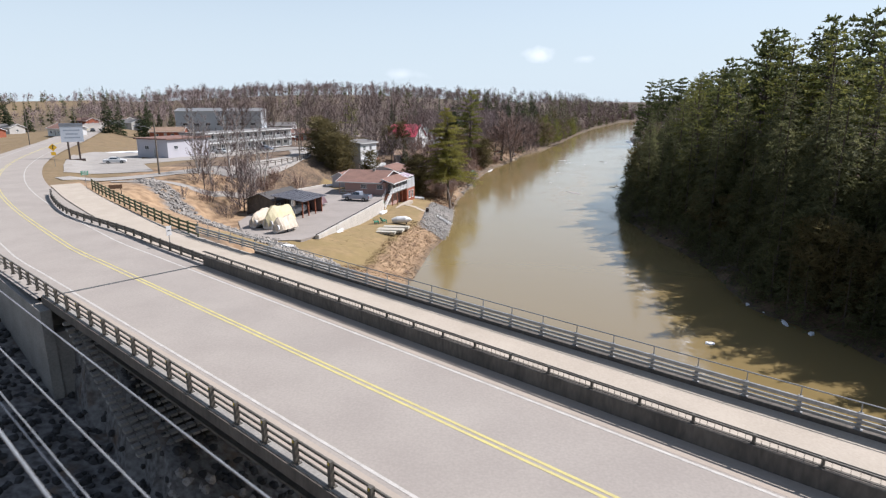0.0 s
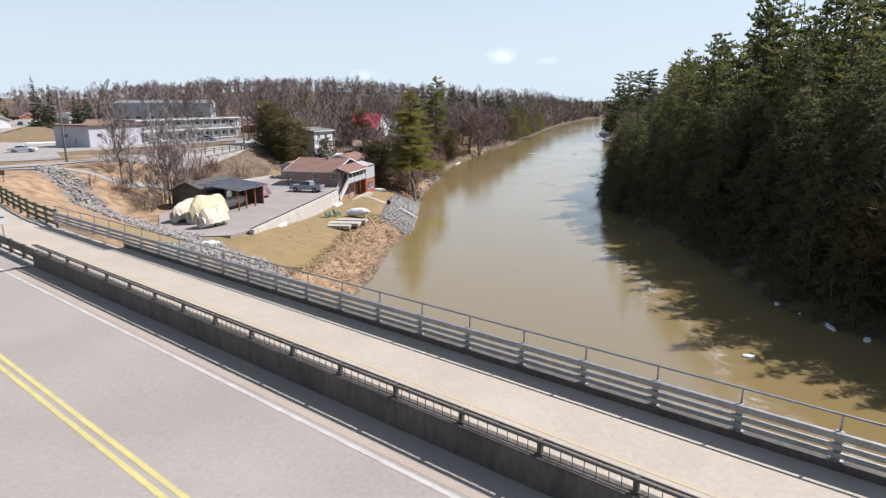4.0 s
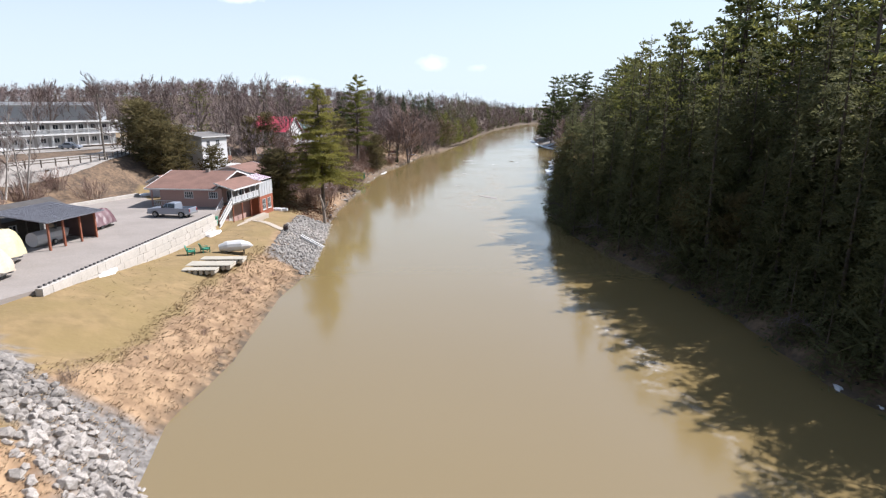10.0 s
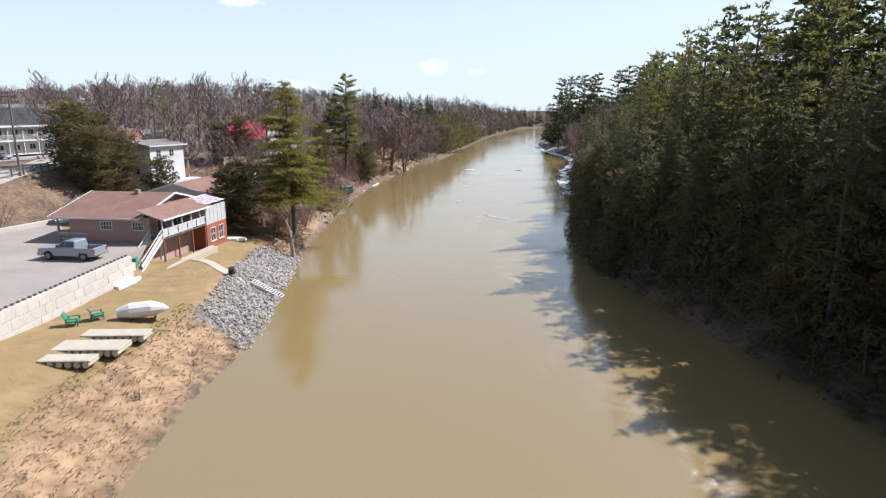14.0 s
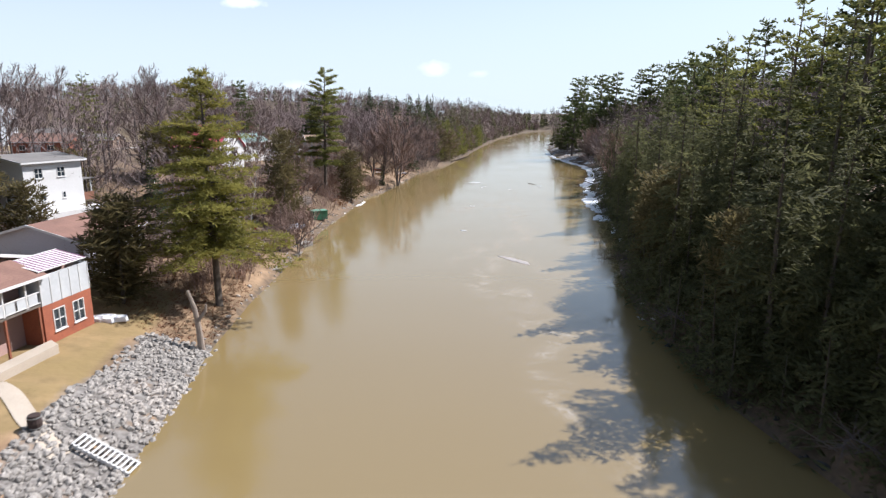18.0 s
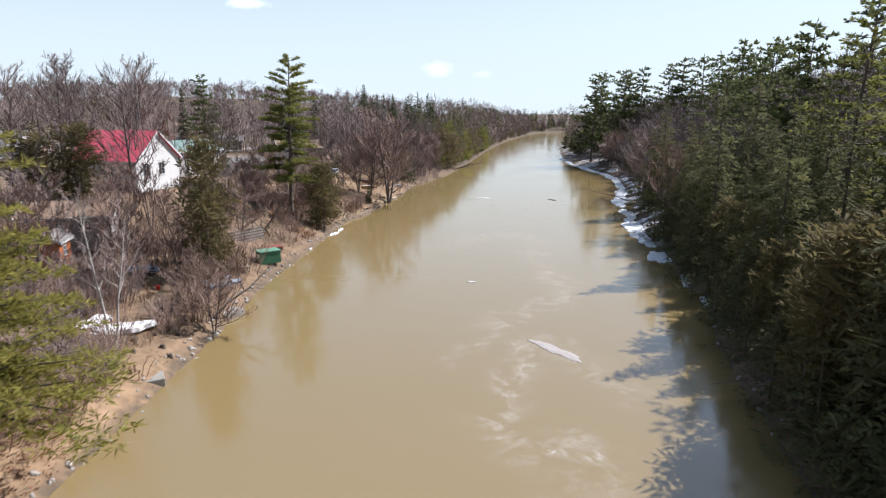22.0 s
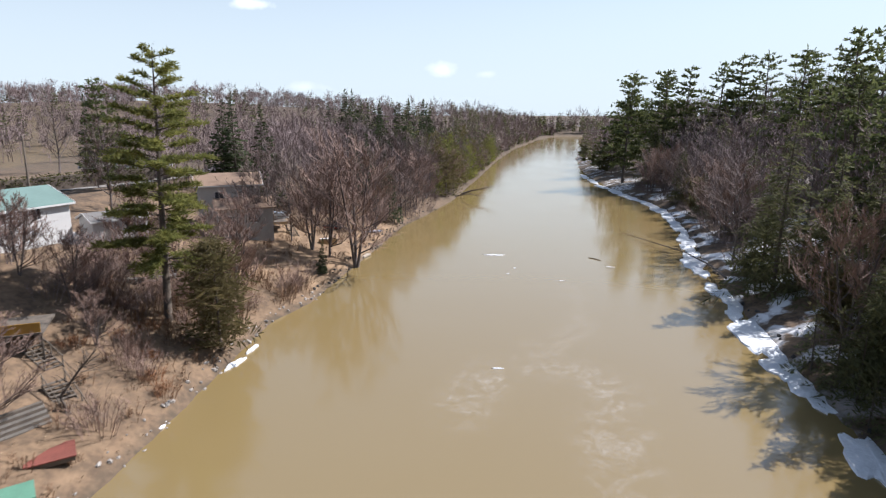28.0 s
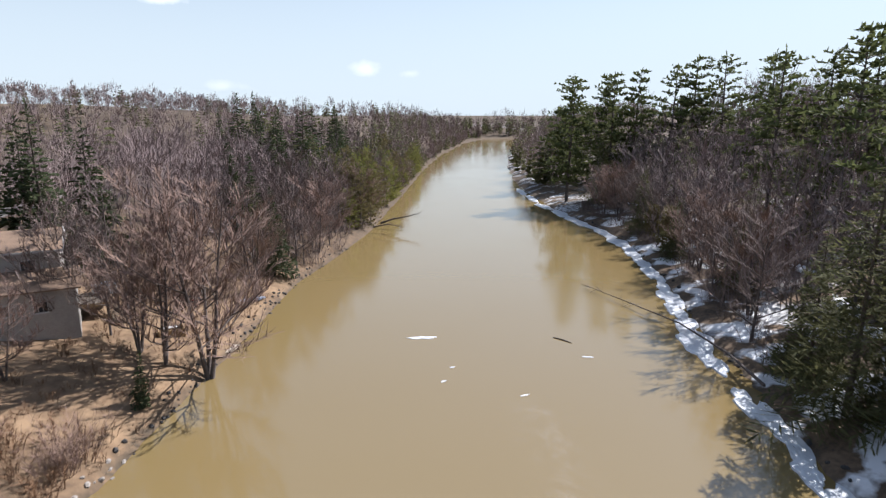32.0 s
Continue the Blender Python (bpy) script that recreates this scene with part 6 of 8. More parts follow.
cottage("long low bungalow with a grey roof beyond the road", -27.0, 300.0, 6, 17, 9, 2.6, 1.4, mat("brown_siding", (0.222, 0.174, 0.155), 0.8), shingle_grey)
cottage("low brown bungalow beyond the hedge", -62.0, 268.0, 0, 14, 8, 2.5, 1.3, mat("tan_brick", (0.296, 0.207, 0.155), 0.85), shingle_grey)
for x, y, rz, w, wm, rm in ((-205, 262, -20, 13, brick_red, shingle), (-222, 300, -15, 12, cream, shingle_grey), (-150, 232, -30, 11, M["white_siding"], shingle), (-193, 352, -25, 14, cream, shingle_tan),
                            (-225, 372, -25, 13, brick_red, shingle), (-176, 330, -25, 12, cream, shingle_grey), (-240, 240, 0, 14, lilac, shingle_grey), (-120, 250, 10, 13, brick_red, shingle_tan), (-60, 240, 5, 12, brick_red, shingle), (-95, 330, 0, 14, lilac, shingle_grey)):
    cottage("modest village house beyond the road", x, y, rz, w, 8.5, 2.9, 1.7, wm, rm)


# ---- the parking pad and what stands on it ----
pad_ring = [(-20.5, 84.5), (-18.9, 87.2), (-12.5, 120.0), (-12.2, 127.0), (-20.5, 129.2), (-27.0, 140.5), (-31.0, 140.5), (-33.8, 132.0), (-34.5, 118.0), (-34.0, 98.0), (-30.0, 88.0), (-25.0, 84.0)]
tagged(part("parking_lot", Geo().slab(pad_ring, 3.2, PAD), M["asphalt_dark"]), "pale grey gravelly asphalt parking lot beside the house", "parking lot", kind="structure")

block_mat = mat("concrete_block", (0.488, 0.451, 0.407), 0.9, (0.4, 0.366, 0.326), 1.0, 8.0, 0.2, vary=0.1)
rw = thing("retaining_wall", "low wall of large pale concrete blocks along the lot", "wall", -18.6, 86.6, 3.0, math.degrees(math.atan2(33.0, 6.4)))
bme = Geo().box(0.01, 1.19, -0.3, 0.3, 0.01, 0.79).mesh("block")
bme.materials.append(block_mat)
half = Geo().box(0.01, 0.59, -0.3, 0.3, 0.01, 0.79).mesh("block")
half.materials.append(block_mat)
for r_ in range(3):
    x = 0.0
    first = r_ % 2 == 1
    while x < 33.4:
        o_ = new("block", half if first else bme)
        o_.parent = rw
        o_.location = (x, random.uniform(-0.02, 0.02), r_ * 0.8)
        x += 0.6 if first else 1.2
        first = False
edge_st = mat("dark_edge_stone", (0.118, 0.111, 0.107), 0.9)
cme = Geo().box(-0.1, 0.1, -0.1, 0.1, 0, 0.14).mesh("coping_stone")
cme.materials.append(edge_st)
for i in range(56):
    o_ = new("coping_stone", cme)
    o_.parent = rw
    o_.location = (0.3 + i * 0.6, 0.12, 2.4)
bw = thing("retaining_wall", "long pale concrete kerb wall at the foot of the slope", "wall", -34.2, 129.5, PAD - 0.3, 61)
for i in range(11):
    o_ = new("block", bme)
    o_.parent = bw
    o_.location = (i * 1.2, 0, 0.0)

# carport and the old shed behind it
cp = thing("carport", "open carport with a dark grey sheet roof on red posts", "carport", -24.1, 101.2, PAD, math.degrees(math.atan2(6.6, 2.2)))
for i, x in enumerate((0.25, 2.2, 4.5, 6.7)):
    part("post", Geo().box(x - 0.09, x + 0.09, -0.09, 0.09, -0.05, 2.72), red_wood, cp)
for x in (0.25, 3.4, 6.7):
    part("rear_post", Geo().box(x - 0.09, x + 0.09, 5.2, 5.38, -0.05, 3.3), old_wood, cp)
part("beam", Geo().box(0.0, 7.0, -0.1, 0.1, 2.72, 2.9), old_wood, cp)
g = Geo().add([(-0.6, -0.7, 2.86), (7.5, -0.7, 2.86), (7.5, 5.8, 3.62), (-0.6, 5.8, 3.62), (-0.6, -0.7, 2.94), (7.5, -0.7, 2.94), (7.5, 5.8, 3.70), (-0.6, 5.8, 3.70)],
              [(3, 2, 1, 0), (4, 5, 6, 7), (0, 1, 5, 4), (1, 2, 6, 5), (2, 3, 7, 6), (3, 0, 4, 7)])
part("roof_sheet", g, grey_metal, cp)
for i in range(27):
    x = -0.5 + i * 0.3
    part("rib", Geo().bar((x, -0.7, 2.955), (x, 5.8, 3.715), 0.04, 0.03), grey_metal, cp)
part("side_wall", Geo().box(7.0, 7.1, 0.2, 5.4, 0, 2.9), mat("brown_tarp", (0.111, 0.0666, 0.0629), 0.6), cp)
osd = thing("old_shed", "low old dark shed with a sagging tar roof", "shed", -29.6, 104.0, PAD, math.degrees(math.atan2(6.6, 2.2)))
storey(osd, 9.5, 5.5, 0, 2.5, old_wood, [("s", 1.0, 1.1, 1.0, 0.8, 2, 1)], [("s", 5.0, 0.02)], 0, 0)
gable_roof(osd, 0, 9.5, 0, 5.5, 2.5, 1.1, mat("tar_roof", (0.0814, 0.074, 0.0703), 0.9), old_wood, 0.4, True, trim=False)


def tarp(x, y, rz, L, W, Hh, col, label, z=PAD):
    """A boat under a tarpaulin: a ridge with sagging, creased sides, on a trailer."""
    e = thing("covered_boat", label, "covered boat", x, y, z, rz, "covered boats")
    r = random.Random(x)
    g_ = Geo()
    nu, nv = 12, 9
    for i in range(nu + 1):
        u = i / nu
        end = min(1, 4.5 * min(u, 1 - u)) ** 0.6
        top = Hh * (0.55 + 0.45 * end) * (1 + 0.06 * math.sin(u * 9 + x))
        for j in range(nv + 1):
            a = j / nv * 2 - 1
            w_ = W / 2 * (0.25 + 0.75 * end)
            zz = top * (1 - abs(a) ** 1.3 * 0.72) + r.uniform(-0.05, 0.05) - 0.12 * abs(math.sin(u * 22)) * abs(a)
            g_.v.append((u * L - L / 2 + r.uniform(-0.04, 0.04), a * w_ + r.uniform(-0.04, 0.04), zz))
    for i in range(nu):
        for j in range(nv):
            k = i * (nv + 1) + j
            g_.f.append((k, k + 1, k + nv + 2, k + nv + 1))
    sh = part("tarpaulin", g_, col, e)
    sh.modifiers.new("thick", "SOLIDIFY").thickness = 0.02
    hull = Geo().tube([(-L * 0.45, 0, 0.75), (0, 0, 0.7), (L * 0.3, 0, 0.75), (L * 0.47, 0, 0.95)], [W * 0.30, W * 0.34, W * 0.27, 0.05], 10)
    part("hull", hull, M["white_trim"], e)
    part("trailer_frame", Geo().box(-L * 0.42, L * 0.42, -0.5, -0.42, 0.3, 0.4).box(-L * 0.42, L * 0.42, 0.42, 0.5, 0.3, 0.4).box(-0.1, 0.1, -0.85, 0.85, 0.26, 0.36), M["galv"], e)
    for s in (-1, 1):
        wheel(e, -0.3, s * 0.9, 0.3, 0.3, 0.18)


def wheel(parent, x, y, z, r_, w):
    t_ = part("wheel", Geo().tube([(x, y - w / 2, z), (x, y - w * 0.35, z), (x, y + w * 0.35, z), (x, y + w / 2, z)], [r_ * 0.9, r_, r_, r_ * 0.9], 18), rubber, parent, "black rubber tyre")
    part("rim", Geo().tube([(x, y - w * 0.53, z), (x, y + w * 0.53, z)], [r_ * 0.62, r_ * 0.62], 12), M["galv"], t_, "silver rim")


tarp_cream = mat("cream_tarp", (0.518, 0.451, 0.266), 0.6, (0.414, 0.355, 0.215), 0.8, 5.0, 0.3)
tarp_pale = mat("pale_tarp", (0.503, 0.422, 0.326), 0.6, (0.407, 0.333, 0.252), 0.8, 5.0, 0.3)
PH = math.degrees(math.atan2(6.6, 2.2))
tarp(-29.0, 95.2, PH, 6.0, 2.6, 2.7, tarp_pale, "boat under a pale orange-white tarpaulin on a trailer")
tarp(-26.2, 94.8, PH, 7.5, 3.2, 3.4, tarp_cream, "large boat under a cream yellow tarpaulin on a trailer")
tarp(-24.2, 90.4, PH - 12, 4.6, 2.6, 2.5, tarp_pale, "small boat under a pale pinkish tarpaulin")
tarp(-23.9, 112.8, PH + 4, 6.6, 2.5, 2.2, mat("maroon_tarp", (0.118, 0.0518, 0.0592), 0.5, (0.0814, 0.037, 0.0407), 0.8, 5.0, 0.3), "boat under a shiny dark maroon tarpaulin")
bt = thing("boat", "small white motor boat on a trailer under the carport", "boat", -25.6, 105.3, PAD, PH)
part("hull", Geo().tube([(-2.4, 0, 0.8), (0.5, 0, 0.75), (1.8, 0, 0.85), (2.6, 0, 1.05)], [0.75, 0.8, 0.6, 0.06], 10), M["white_trim"], bt)
part("windshield", Geo().bar((0.3, -0.6, 1.75), (0.3, 0.6, 1.75), 0.05, 0.5), M["glass"], bt)
part("trailer_frame", Geo().box(-2.2, 2.8, -0.06, 0.06, 0.3, 0.4).box(-0.6, -0.4, -0.9, 0.9, 0.26, 0.36), M["galv"], bt)
for s in (-1, 1):
    wheel(bt, -0.5, s * 0.95, 0.3, 0.3, 0.18)


def car_body(profile, w, tuck=0.0):
    """A closed side profile (x, z) drawn across the width, drawn in a little towards its top."""
    zs = [z for x, z in profile]
    lo, hi = min(zs), max(zs)
    g_ = Geo()
    m = len(profile)
    for s in (-1, 1):
        g_.v += [(x, s * (w / 2 - tuck * (z - lo) / (hi - lo)), z) for x, z in profile]
    g_.f += [tuple(range(m)), tuple(reversed(range(m, 2 * m)))] + [(i, m + i, m + (i + 1) % m, (i + 1) % m) for i in range(m)]
    return g_


def arch(cx, r_, z0, n=6):
    return [(cx + r_ * math.cos(a), z0 + r_ * math.sin(a)) for a in [math.pi * (1 - i / n) for i in range(n + 1)]]


def pickup(x, y, z, rz, paint, label):
    e = thing("pickup_truck", label, "truck", x, y, z, rz, "parked vehicles")
    zb = 0.42
    prof = [(-2.85, zb)] + arch(-1.75, 0.48, zb) + arch(1.85, 0.48, zb) + [(2.85, zb), (2.9, 0.75), (2.82, 1.12), (1.55, 1.2), (0.9, 1.25), (-0.95, 1.25), (-0.95, 0.8), (-2.72, 0.8), (-2.72, 1.22), (-2.88, 1.22), (-2.9, 0.7)]
    part("body", car_body(prof, 1.95), paint, e, bevel=0.03)
    for s in (-1, 1):
        part("bed_side", Geo().box(-2.72, -0.95, s * 0.93 - 0.045, s * 0.93 + 0.045, 0.8, 1.22), paint, e)
    part("bed_liner", Geo().box(-2.7, -0.97, -0.88, 0.88, 0.805, 0.83), rubber, e)
    cab = part("cab", car_body([(1.0, 1.23), (0.35, 1.8), (0.1, 1.87), (-0.75, 1.87), (-0.93, 1.8), (-0.96, 1.23)], 1.86, 0.18), paint, e, bevel=0.03)
    part("windshield", Geo().add([(1.0, -0.76, 1.3), (1.0, 0.76, 1.3), (0.42, 0.68, 1.78), (0.42, -0.68, 1.78), (1.02, -0.76, 1.3), (1.02, 0.76, 1.3), (0.44, 0.68, 1.78), (0.44, -0.68, 1.78)],
                                 [(0, 1, 2, 3), (7, 6, 5, 4), (0, 4, 5, 1), (1, 5, 6, 2), (2, 6, 7, 3), (3, 7, 4, 0)]), M["glass"], cab)
    for s in (-1, 1):
        for a, b in ((0.08, 0.62), (-0.85, 0.02)):
            part("side_window", Geo().add([(a, s * 0.925, 1.3), (b, s * 0.925, 1.3), (min(b, 0.3), s * 0.80, 1.76), (a + 0.03, s * 0.80, 1.76), (a, s * 0.945, 1.3), (b, s * 0.945, 1.3), (min(b, 0.3), s * 0.82, 1.76), (a + 0.03, s * 0.82, 1.76)],
                                          [(0, 1, 2, 3), (7, 6, 5, 4), (0, 4, 5, 1), (1, 5, 6, 2), (2, 6, 7, 3), (3, 7, 4, 0)]), M["glass"], cab)
        part("headlight", Geo().box(2.83, 2.92, s * 0.75 - 0.17, s * 0.75 + 0.17, 0.85, 1.05), panel_milk, e)
        part("taillight", Geo().box(-2.92, -2.86, s * 0.88 - 0.07, s * 0.88 + 0.07, 0.75, 1.15), mat("tail_red", (0.296, 0.0148, 0.0148), 0.3) if s < 0 else bpy.data.materials["tail_red"], e)
        part("mirror", Geo().box(0.62, 0.8, s * 1.0 - 0.02 * s, s * 1.0 + 0.16 * s, 1.3, 1.5), rubber, e)
    part("bumper", Geo().box(2.86, 3.0, -0.95, 0.95, 0.45, 0.68), M["galv"], e)
    part("bumper", Geo().box(-3.02, -2.9, -0.92, 0.92, 0.48, 0.66), M["galv"], e)
    for wx in (-1.75, 1.85):
        for s in (-1, 1):
            wheel(e, wx, s * 0.86, 0.4, 0.4, 0.26)


def sedan(x, y, z, rz, paint, label):
    e = thing("car", label, "car", x, y, z, rz, "parked vehicles")
    zb = 0.3
    prof = [(-2.25, zb)] + arch(-1.35, 0.36, zb) + arch(1.4, 0.36, zb) + [(2.3, zb), (2.35, 0.55), (2.2, 0.78), (1.1, 0.92), (-1.6, 0.95), (-2.25, 0.9), (-2.32, 0.55)]
    part("body", car_body(prof, 1.8), paint, e, bevel=0.04)
    cab = part("cabin", car_body([(1.05, 0.9), (0.3, 1.38), (-0.8, 1.42), (-1.65, 0.93)], 1.6, 0.18), paint, e)
    for s in (-1, 1):
        part("side_window", Geo().add([(-1.2, s * 0.775, 0.98), (0.8, s * 0.775, 0.98), (0.25, s * 0.665, 1.32), (-0.75, s * 0.665, 1.33), (-1.2, s * 0.80, 0.98), (0.8, s * 0.80, 0.98), (0.25, s * 0.69, 1.32), (-0.75, s * 0.69, 1.33)],
                                      [(0, 1, 2, 3), (7, 6, 5, 4), (0, 4, 5, 1), (1, 5, 6, 2), (2, 6, 7, 3), (3, 7, 4, 0)]), M["glass"], cab)
        part("headlight", Geo().box(2.2, 2.34, s * 0.65 - 0.15, s * 0.65 + 0.15, 0.58, 0.72), panel_milk, e)
    part("windshield", Geo().add([(1.03, -0.66, 0.96), (1.03, 0.66, 0.96), (0.36, 0.58, 1.36), (0.36, -0.58, 1.36), (1.06, -0.66, 0.97), (1.06, 0.66, 0.97), (0.39, 0.58, 1.37), (0.39, -0.58, 1.37)],
                                 [(0, 1, 2, 3), (7, 6, 5, 4), (0, 4, 5, 1), (1, 5, 6, 2), (2, 6, 7, 3), (3, 7, 4, 0)]), M["glass"], cab)
    for wx in (-1.35, 1.4):
        for s in (-1, 1):
            wheel(e, wx, s * 0.8, 0.32, 0.32, 0.2)


silver = mat("silver_blue_paint", (0.311, 0.34, 0.4), 0.3, (0.296, 0.326, 0.385), 0.5, 3.0, 0, metal=0.4)
white_car = mat("white_car_paint", (0.592, 0.592, 0.592), 0.3, (0.577, 0.577, 0.577), 0.5, 3.0, 0)
dark_car = mat("dark_car_paint", (0.0296, 0.0333, 0.037), 0.3, (0.0259, 0.0296, 0.0333), 0.5, 3.0, 0)
pickup(-17.3, 120.2, PAD, 163, silver, "silver-blue pickup truck parked beside the house")
sedan(-73.5, 135.5, ground_at(-73.5, 135.5) + 0.05, 20, white_car, "white sedan parked at the edge of the motel lot")
sedan(-52.5, 180.0, ground_at(-52.5, 180) + 0.05, -20, silver, "grey car parked in front of the motel")
sedan(-60.0, 165.0, ground_at(-60, 165) + 0.05, -25, white_car, "white car parked in front of the motel")
sedan(-150, 262, DECK - 0.01, 120, dark_car, "dark car standing on the far road")

# ---- lawn ----
foam_cream = mat("cream_plastic_float", (0.444, 0.407, 0.333), 0.6, (0.355, 0.318, 0.259), 1.5, 8.0, 0.1)
green_plastic = mat("green_plastic", (0.0222, 0.222, 0.141), 0.45, (0.0148, 0.185, 0.115), 1.0, 5.0, 0)


def float_dock(x, y, rz, L, W, label, lift=0.0):
    e = thing("floating_dock", label, "dock", x, y, ground_at(x, y) - 0.02 + lift, rz, "stored floating docks")
    part("platform", Geo().box(-L / 2, L / 2, -W / 2, W / 2, 0.38, 0.5), foam_cream, e, bevel=0.04)
    k = int(L / 0.5)
    for i in range(k):
        px = -L / 2 + (i + 0.5) * L / k
        part("float", Geo().tube([(px, -W / 2 - 0.03, 0.2), (px, W / 2 + 0.03, 0.2)], [0.215, 0.215], 10), foam_cream, e)


float_dock(-9.0, 101.2, -8, 4.6, 1.9, "cream plastic floating dock stored on the lawn")
float_dock(-9.6, 99.0, -8, 3.4, 1.2, "narrow cream floating dock stored on the lawn")
float_dock(-8.2, 103.6, -8, 4.6, 1.4, "cream floating dock stored on the lawn")
ub = thing("rowing_boat", "upturned white rowing boat on a rack on the lawn", "boat", -7.6, 107.4, ground_at(-7.6, 107.4), 12)
part("hull", Geo().tube([(-1.7, 0, 0.75), (-0.8, 0, 0.85), (0.7, 0, 0.86), (1.6, 0, 0.8), (2.0, 0, 0.72)], [0.35, 0.62, 0.64, 0.35, 0.04], 12), M["white_trim"], ub)
part("rack", Geo().box(-1.0, -0.9, -0.6, 0.6, 0, 0.4).box(0.9, 1.0, -0.6, 0.6, 0, 0.4), old_wood, ub)
for x, y, rz in ((-10.8, 107.2, 30), (-12.0, 105.9, 10)):
    ch = thing("garden_chair", "bright green plastic garden armchair on the lawn", "chair", x, y, ground_at(x, y), rz, "green garden chairs")
    part("seat", Geo().box(-0.4, 0.45, -0.4, 0.4, 0.32, 0.42), green_plastic, ch)
    part("backrest", Geo().add([(-0.4, -0.4, 0.4), (-0.4, 0.4, 0.4), (-0.62, 0.38, 1.05), (-0.62, -0.38, 1.05), (-0.34, -0.4, 0.4), (-0.34, 0.4, 0.4), (-0.56, 0.38, 1.05), (-0.56, -0.38, 1.05)],
                               [(0, 1, 2, 3), (7, 6, 5, 4), (0, 4, 5, 1), (1, 5, 6, 2), (2, 6, 7, 3), (3, 7, 4, 0)]), green_plastic, ch)
    for s in (-1, 1):
        part("armrest", Geo().box(-0.4, 0.45, s * 0.44 - 0.07, s * 0.44 + 0.07, 0.6, 0.65), green_plastic, ch)
        for lx in (-0.35, 0.38):
            part("leg", Geo().box(lx - 0.04, lx + 0.04, s * 0.42 - 0.04, s * 0.42 + 0.04, 0, 0.6), green_plastic, ch)
br = thing("barrel", "dark wooden barrel with pale hoops on the path", "barrel", -3.2, 121.9, ground_at(-3.2, 121.9))
part("staves", Geo().tube([(0, 0, 0), (0, 0, 0.45), (0, 0, 0.9)], [0.3, 0.37, 0.3], 14), mat("barrel_wood", (0.0444, 0.0259, 0.0222), 0.8), br)
for z in (0.16, 0.74):
    part("hoop", Geo().tube([(0, 0, z), (0, 0, z + 0.06)], [0.36, 0.36], 14), M["galv"], br)
gw = thing("gangway", "white slatted wooden gangway lying on the rocks", "gangway", -1.1, 121.8, ground_at(-1.1, 121.8) + 0.35, -14)
for s in (-0.5, 0.5):
    part("side_beam", Geo().bar((0, s, 0), (3.0, s, -1.6), 0.09, 0.16), M["white_trim"], gw)
for i in range(13):
    q = i / 12
    part("slat", Geo().box(3.0 * q - 0.07, 3.0 * q + 0.07, -0.55, 0.55, -1.6 * q + 0.09, -1.6 * q + 0.13), M["white_trim"], gw)
gb = thing("waste_bin", "green wheeled bin beside the stairs", "bin", -12.3, 121.2, ground_at(-12.3, 121.2))
part("bin_body", Geo().box(-0.3, 0.3, -0.35, 0.35, 0.05, 1.0), green_plastic, gb, bevel=0.03)
part("bin_lid", Geo().box(-0.33, 0.33, -0.38, 0.4, 1.003, 1.08), green_plastic, gb)
for s in (-1, 1):
    wheel(gb, -0.1, s * 0.38, 0.1, 0.1, 0.06)
fp = thing("fire_pit", "dark iron fire drum lying beside a bed of earth", "fire pit", -14.6, 107.9, ground_at(-14.6, 107.9) + 0.25, 70)
part("drum", Geo().tube([(-0.6, 0, 0.1), (0.6, 0, 0.1)], [0.35, 0.35], 14), mat("rusty_iron", (0.0518, 0.037, 0.037), 0.8), fp)
fb = thing("flower_bed", "bare brown earth bed at the foot of the wall", "flower bed", -15.6, 104.5, ground_at(-15.6, 104.5) - 0.05, 72)
part("soil", Geo().slab([(1.2 * math.cos(a) * (1 + 0.15 * math.sin(3 * a)), 0.6 * math.sin(a)) for a in [i * 0.45 for i in range(14)]], 0, 0.16), mat("garden_soil", (0.163, 0.0888, 0.0518), 0.95), fb)
# dead trunk by the water
dt_ = thing("dead_trunk", "pale broken dead tree trunk at the water's edge", "tree trunk", 1.7, 138.3, ground_at(1.7, 138.3) - 0.2)
part("stem", Geo().tube([(0, 0, 0), (-0.1, 0, 2.0), (-0.3, 0.1, 3.6), (-0.75, 0.1, 5.2)], [0.3, 0.24, 0.19, 0.12], 9), mat("dead_wood", (0.296, 0.244, 0.2), 0.9, (0.207, 0.163, 0.133), 2.0, 9.0, 0.4), dt_)
part("branch", Geo().tube([(-0.15, 0, 2.6), (0.5, 0, 3.4), (0.6, 0, 4.0)], [0.17, 0.12, 0.08], 7), bpy.data.materials["dead_wood"], dt_)

# ---- poles, signs, wires ----
pole_wood = mat("pole_wood", (0.163, 0.137, 0.111), 0.9, (0.111, 0.0925, 0.074), 1.0, 9.0, 0.3, stretch=(1, 1, 0.2))


def utility_pole(x, y, h, rz=0, arm=False, lamp=False):
    e = thing("utility_pole", "weathered wooden utility pole" + (" with a street lamp arm" if lamp else " with a short cross-arm"), "utility pole", x, y, ground_at(x, y), rz, "utility poles")
    part("shaft", Geo().tube([(0, 0, -0.5), (0, 0, h)], [0.17, 0.11], 9), pole_wood, e)
    if lamp:
        a_ = part("lamp_arm", Geo().tube([(0, 0, h - 2.6), (-1.4, 0, h - 1.9), (-2.9, 0, h - 1.7)], [0.05, 0.04, 0.035], 6), M["galv"], e)
        part("lamp_head", Geo().box(-3.5, -2.9, -0.12, 0.12, h - 1.78, h - 1.62), M["galv"], a_)
    else:
        part("cross_arm", Geo().box(-0.9, 0.9, -0.06, 0.06, h - 0.7, h - 0.56), pole_wood, e)
    return e


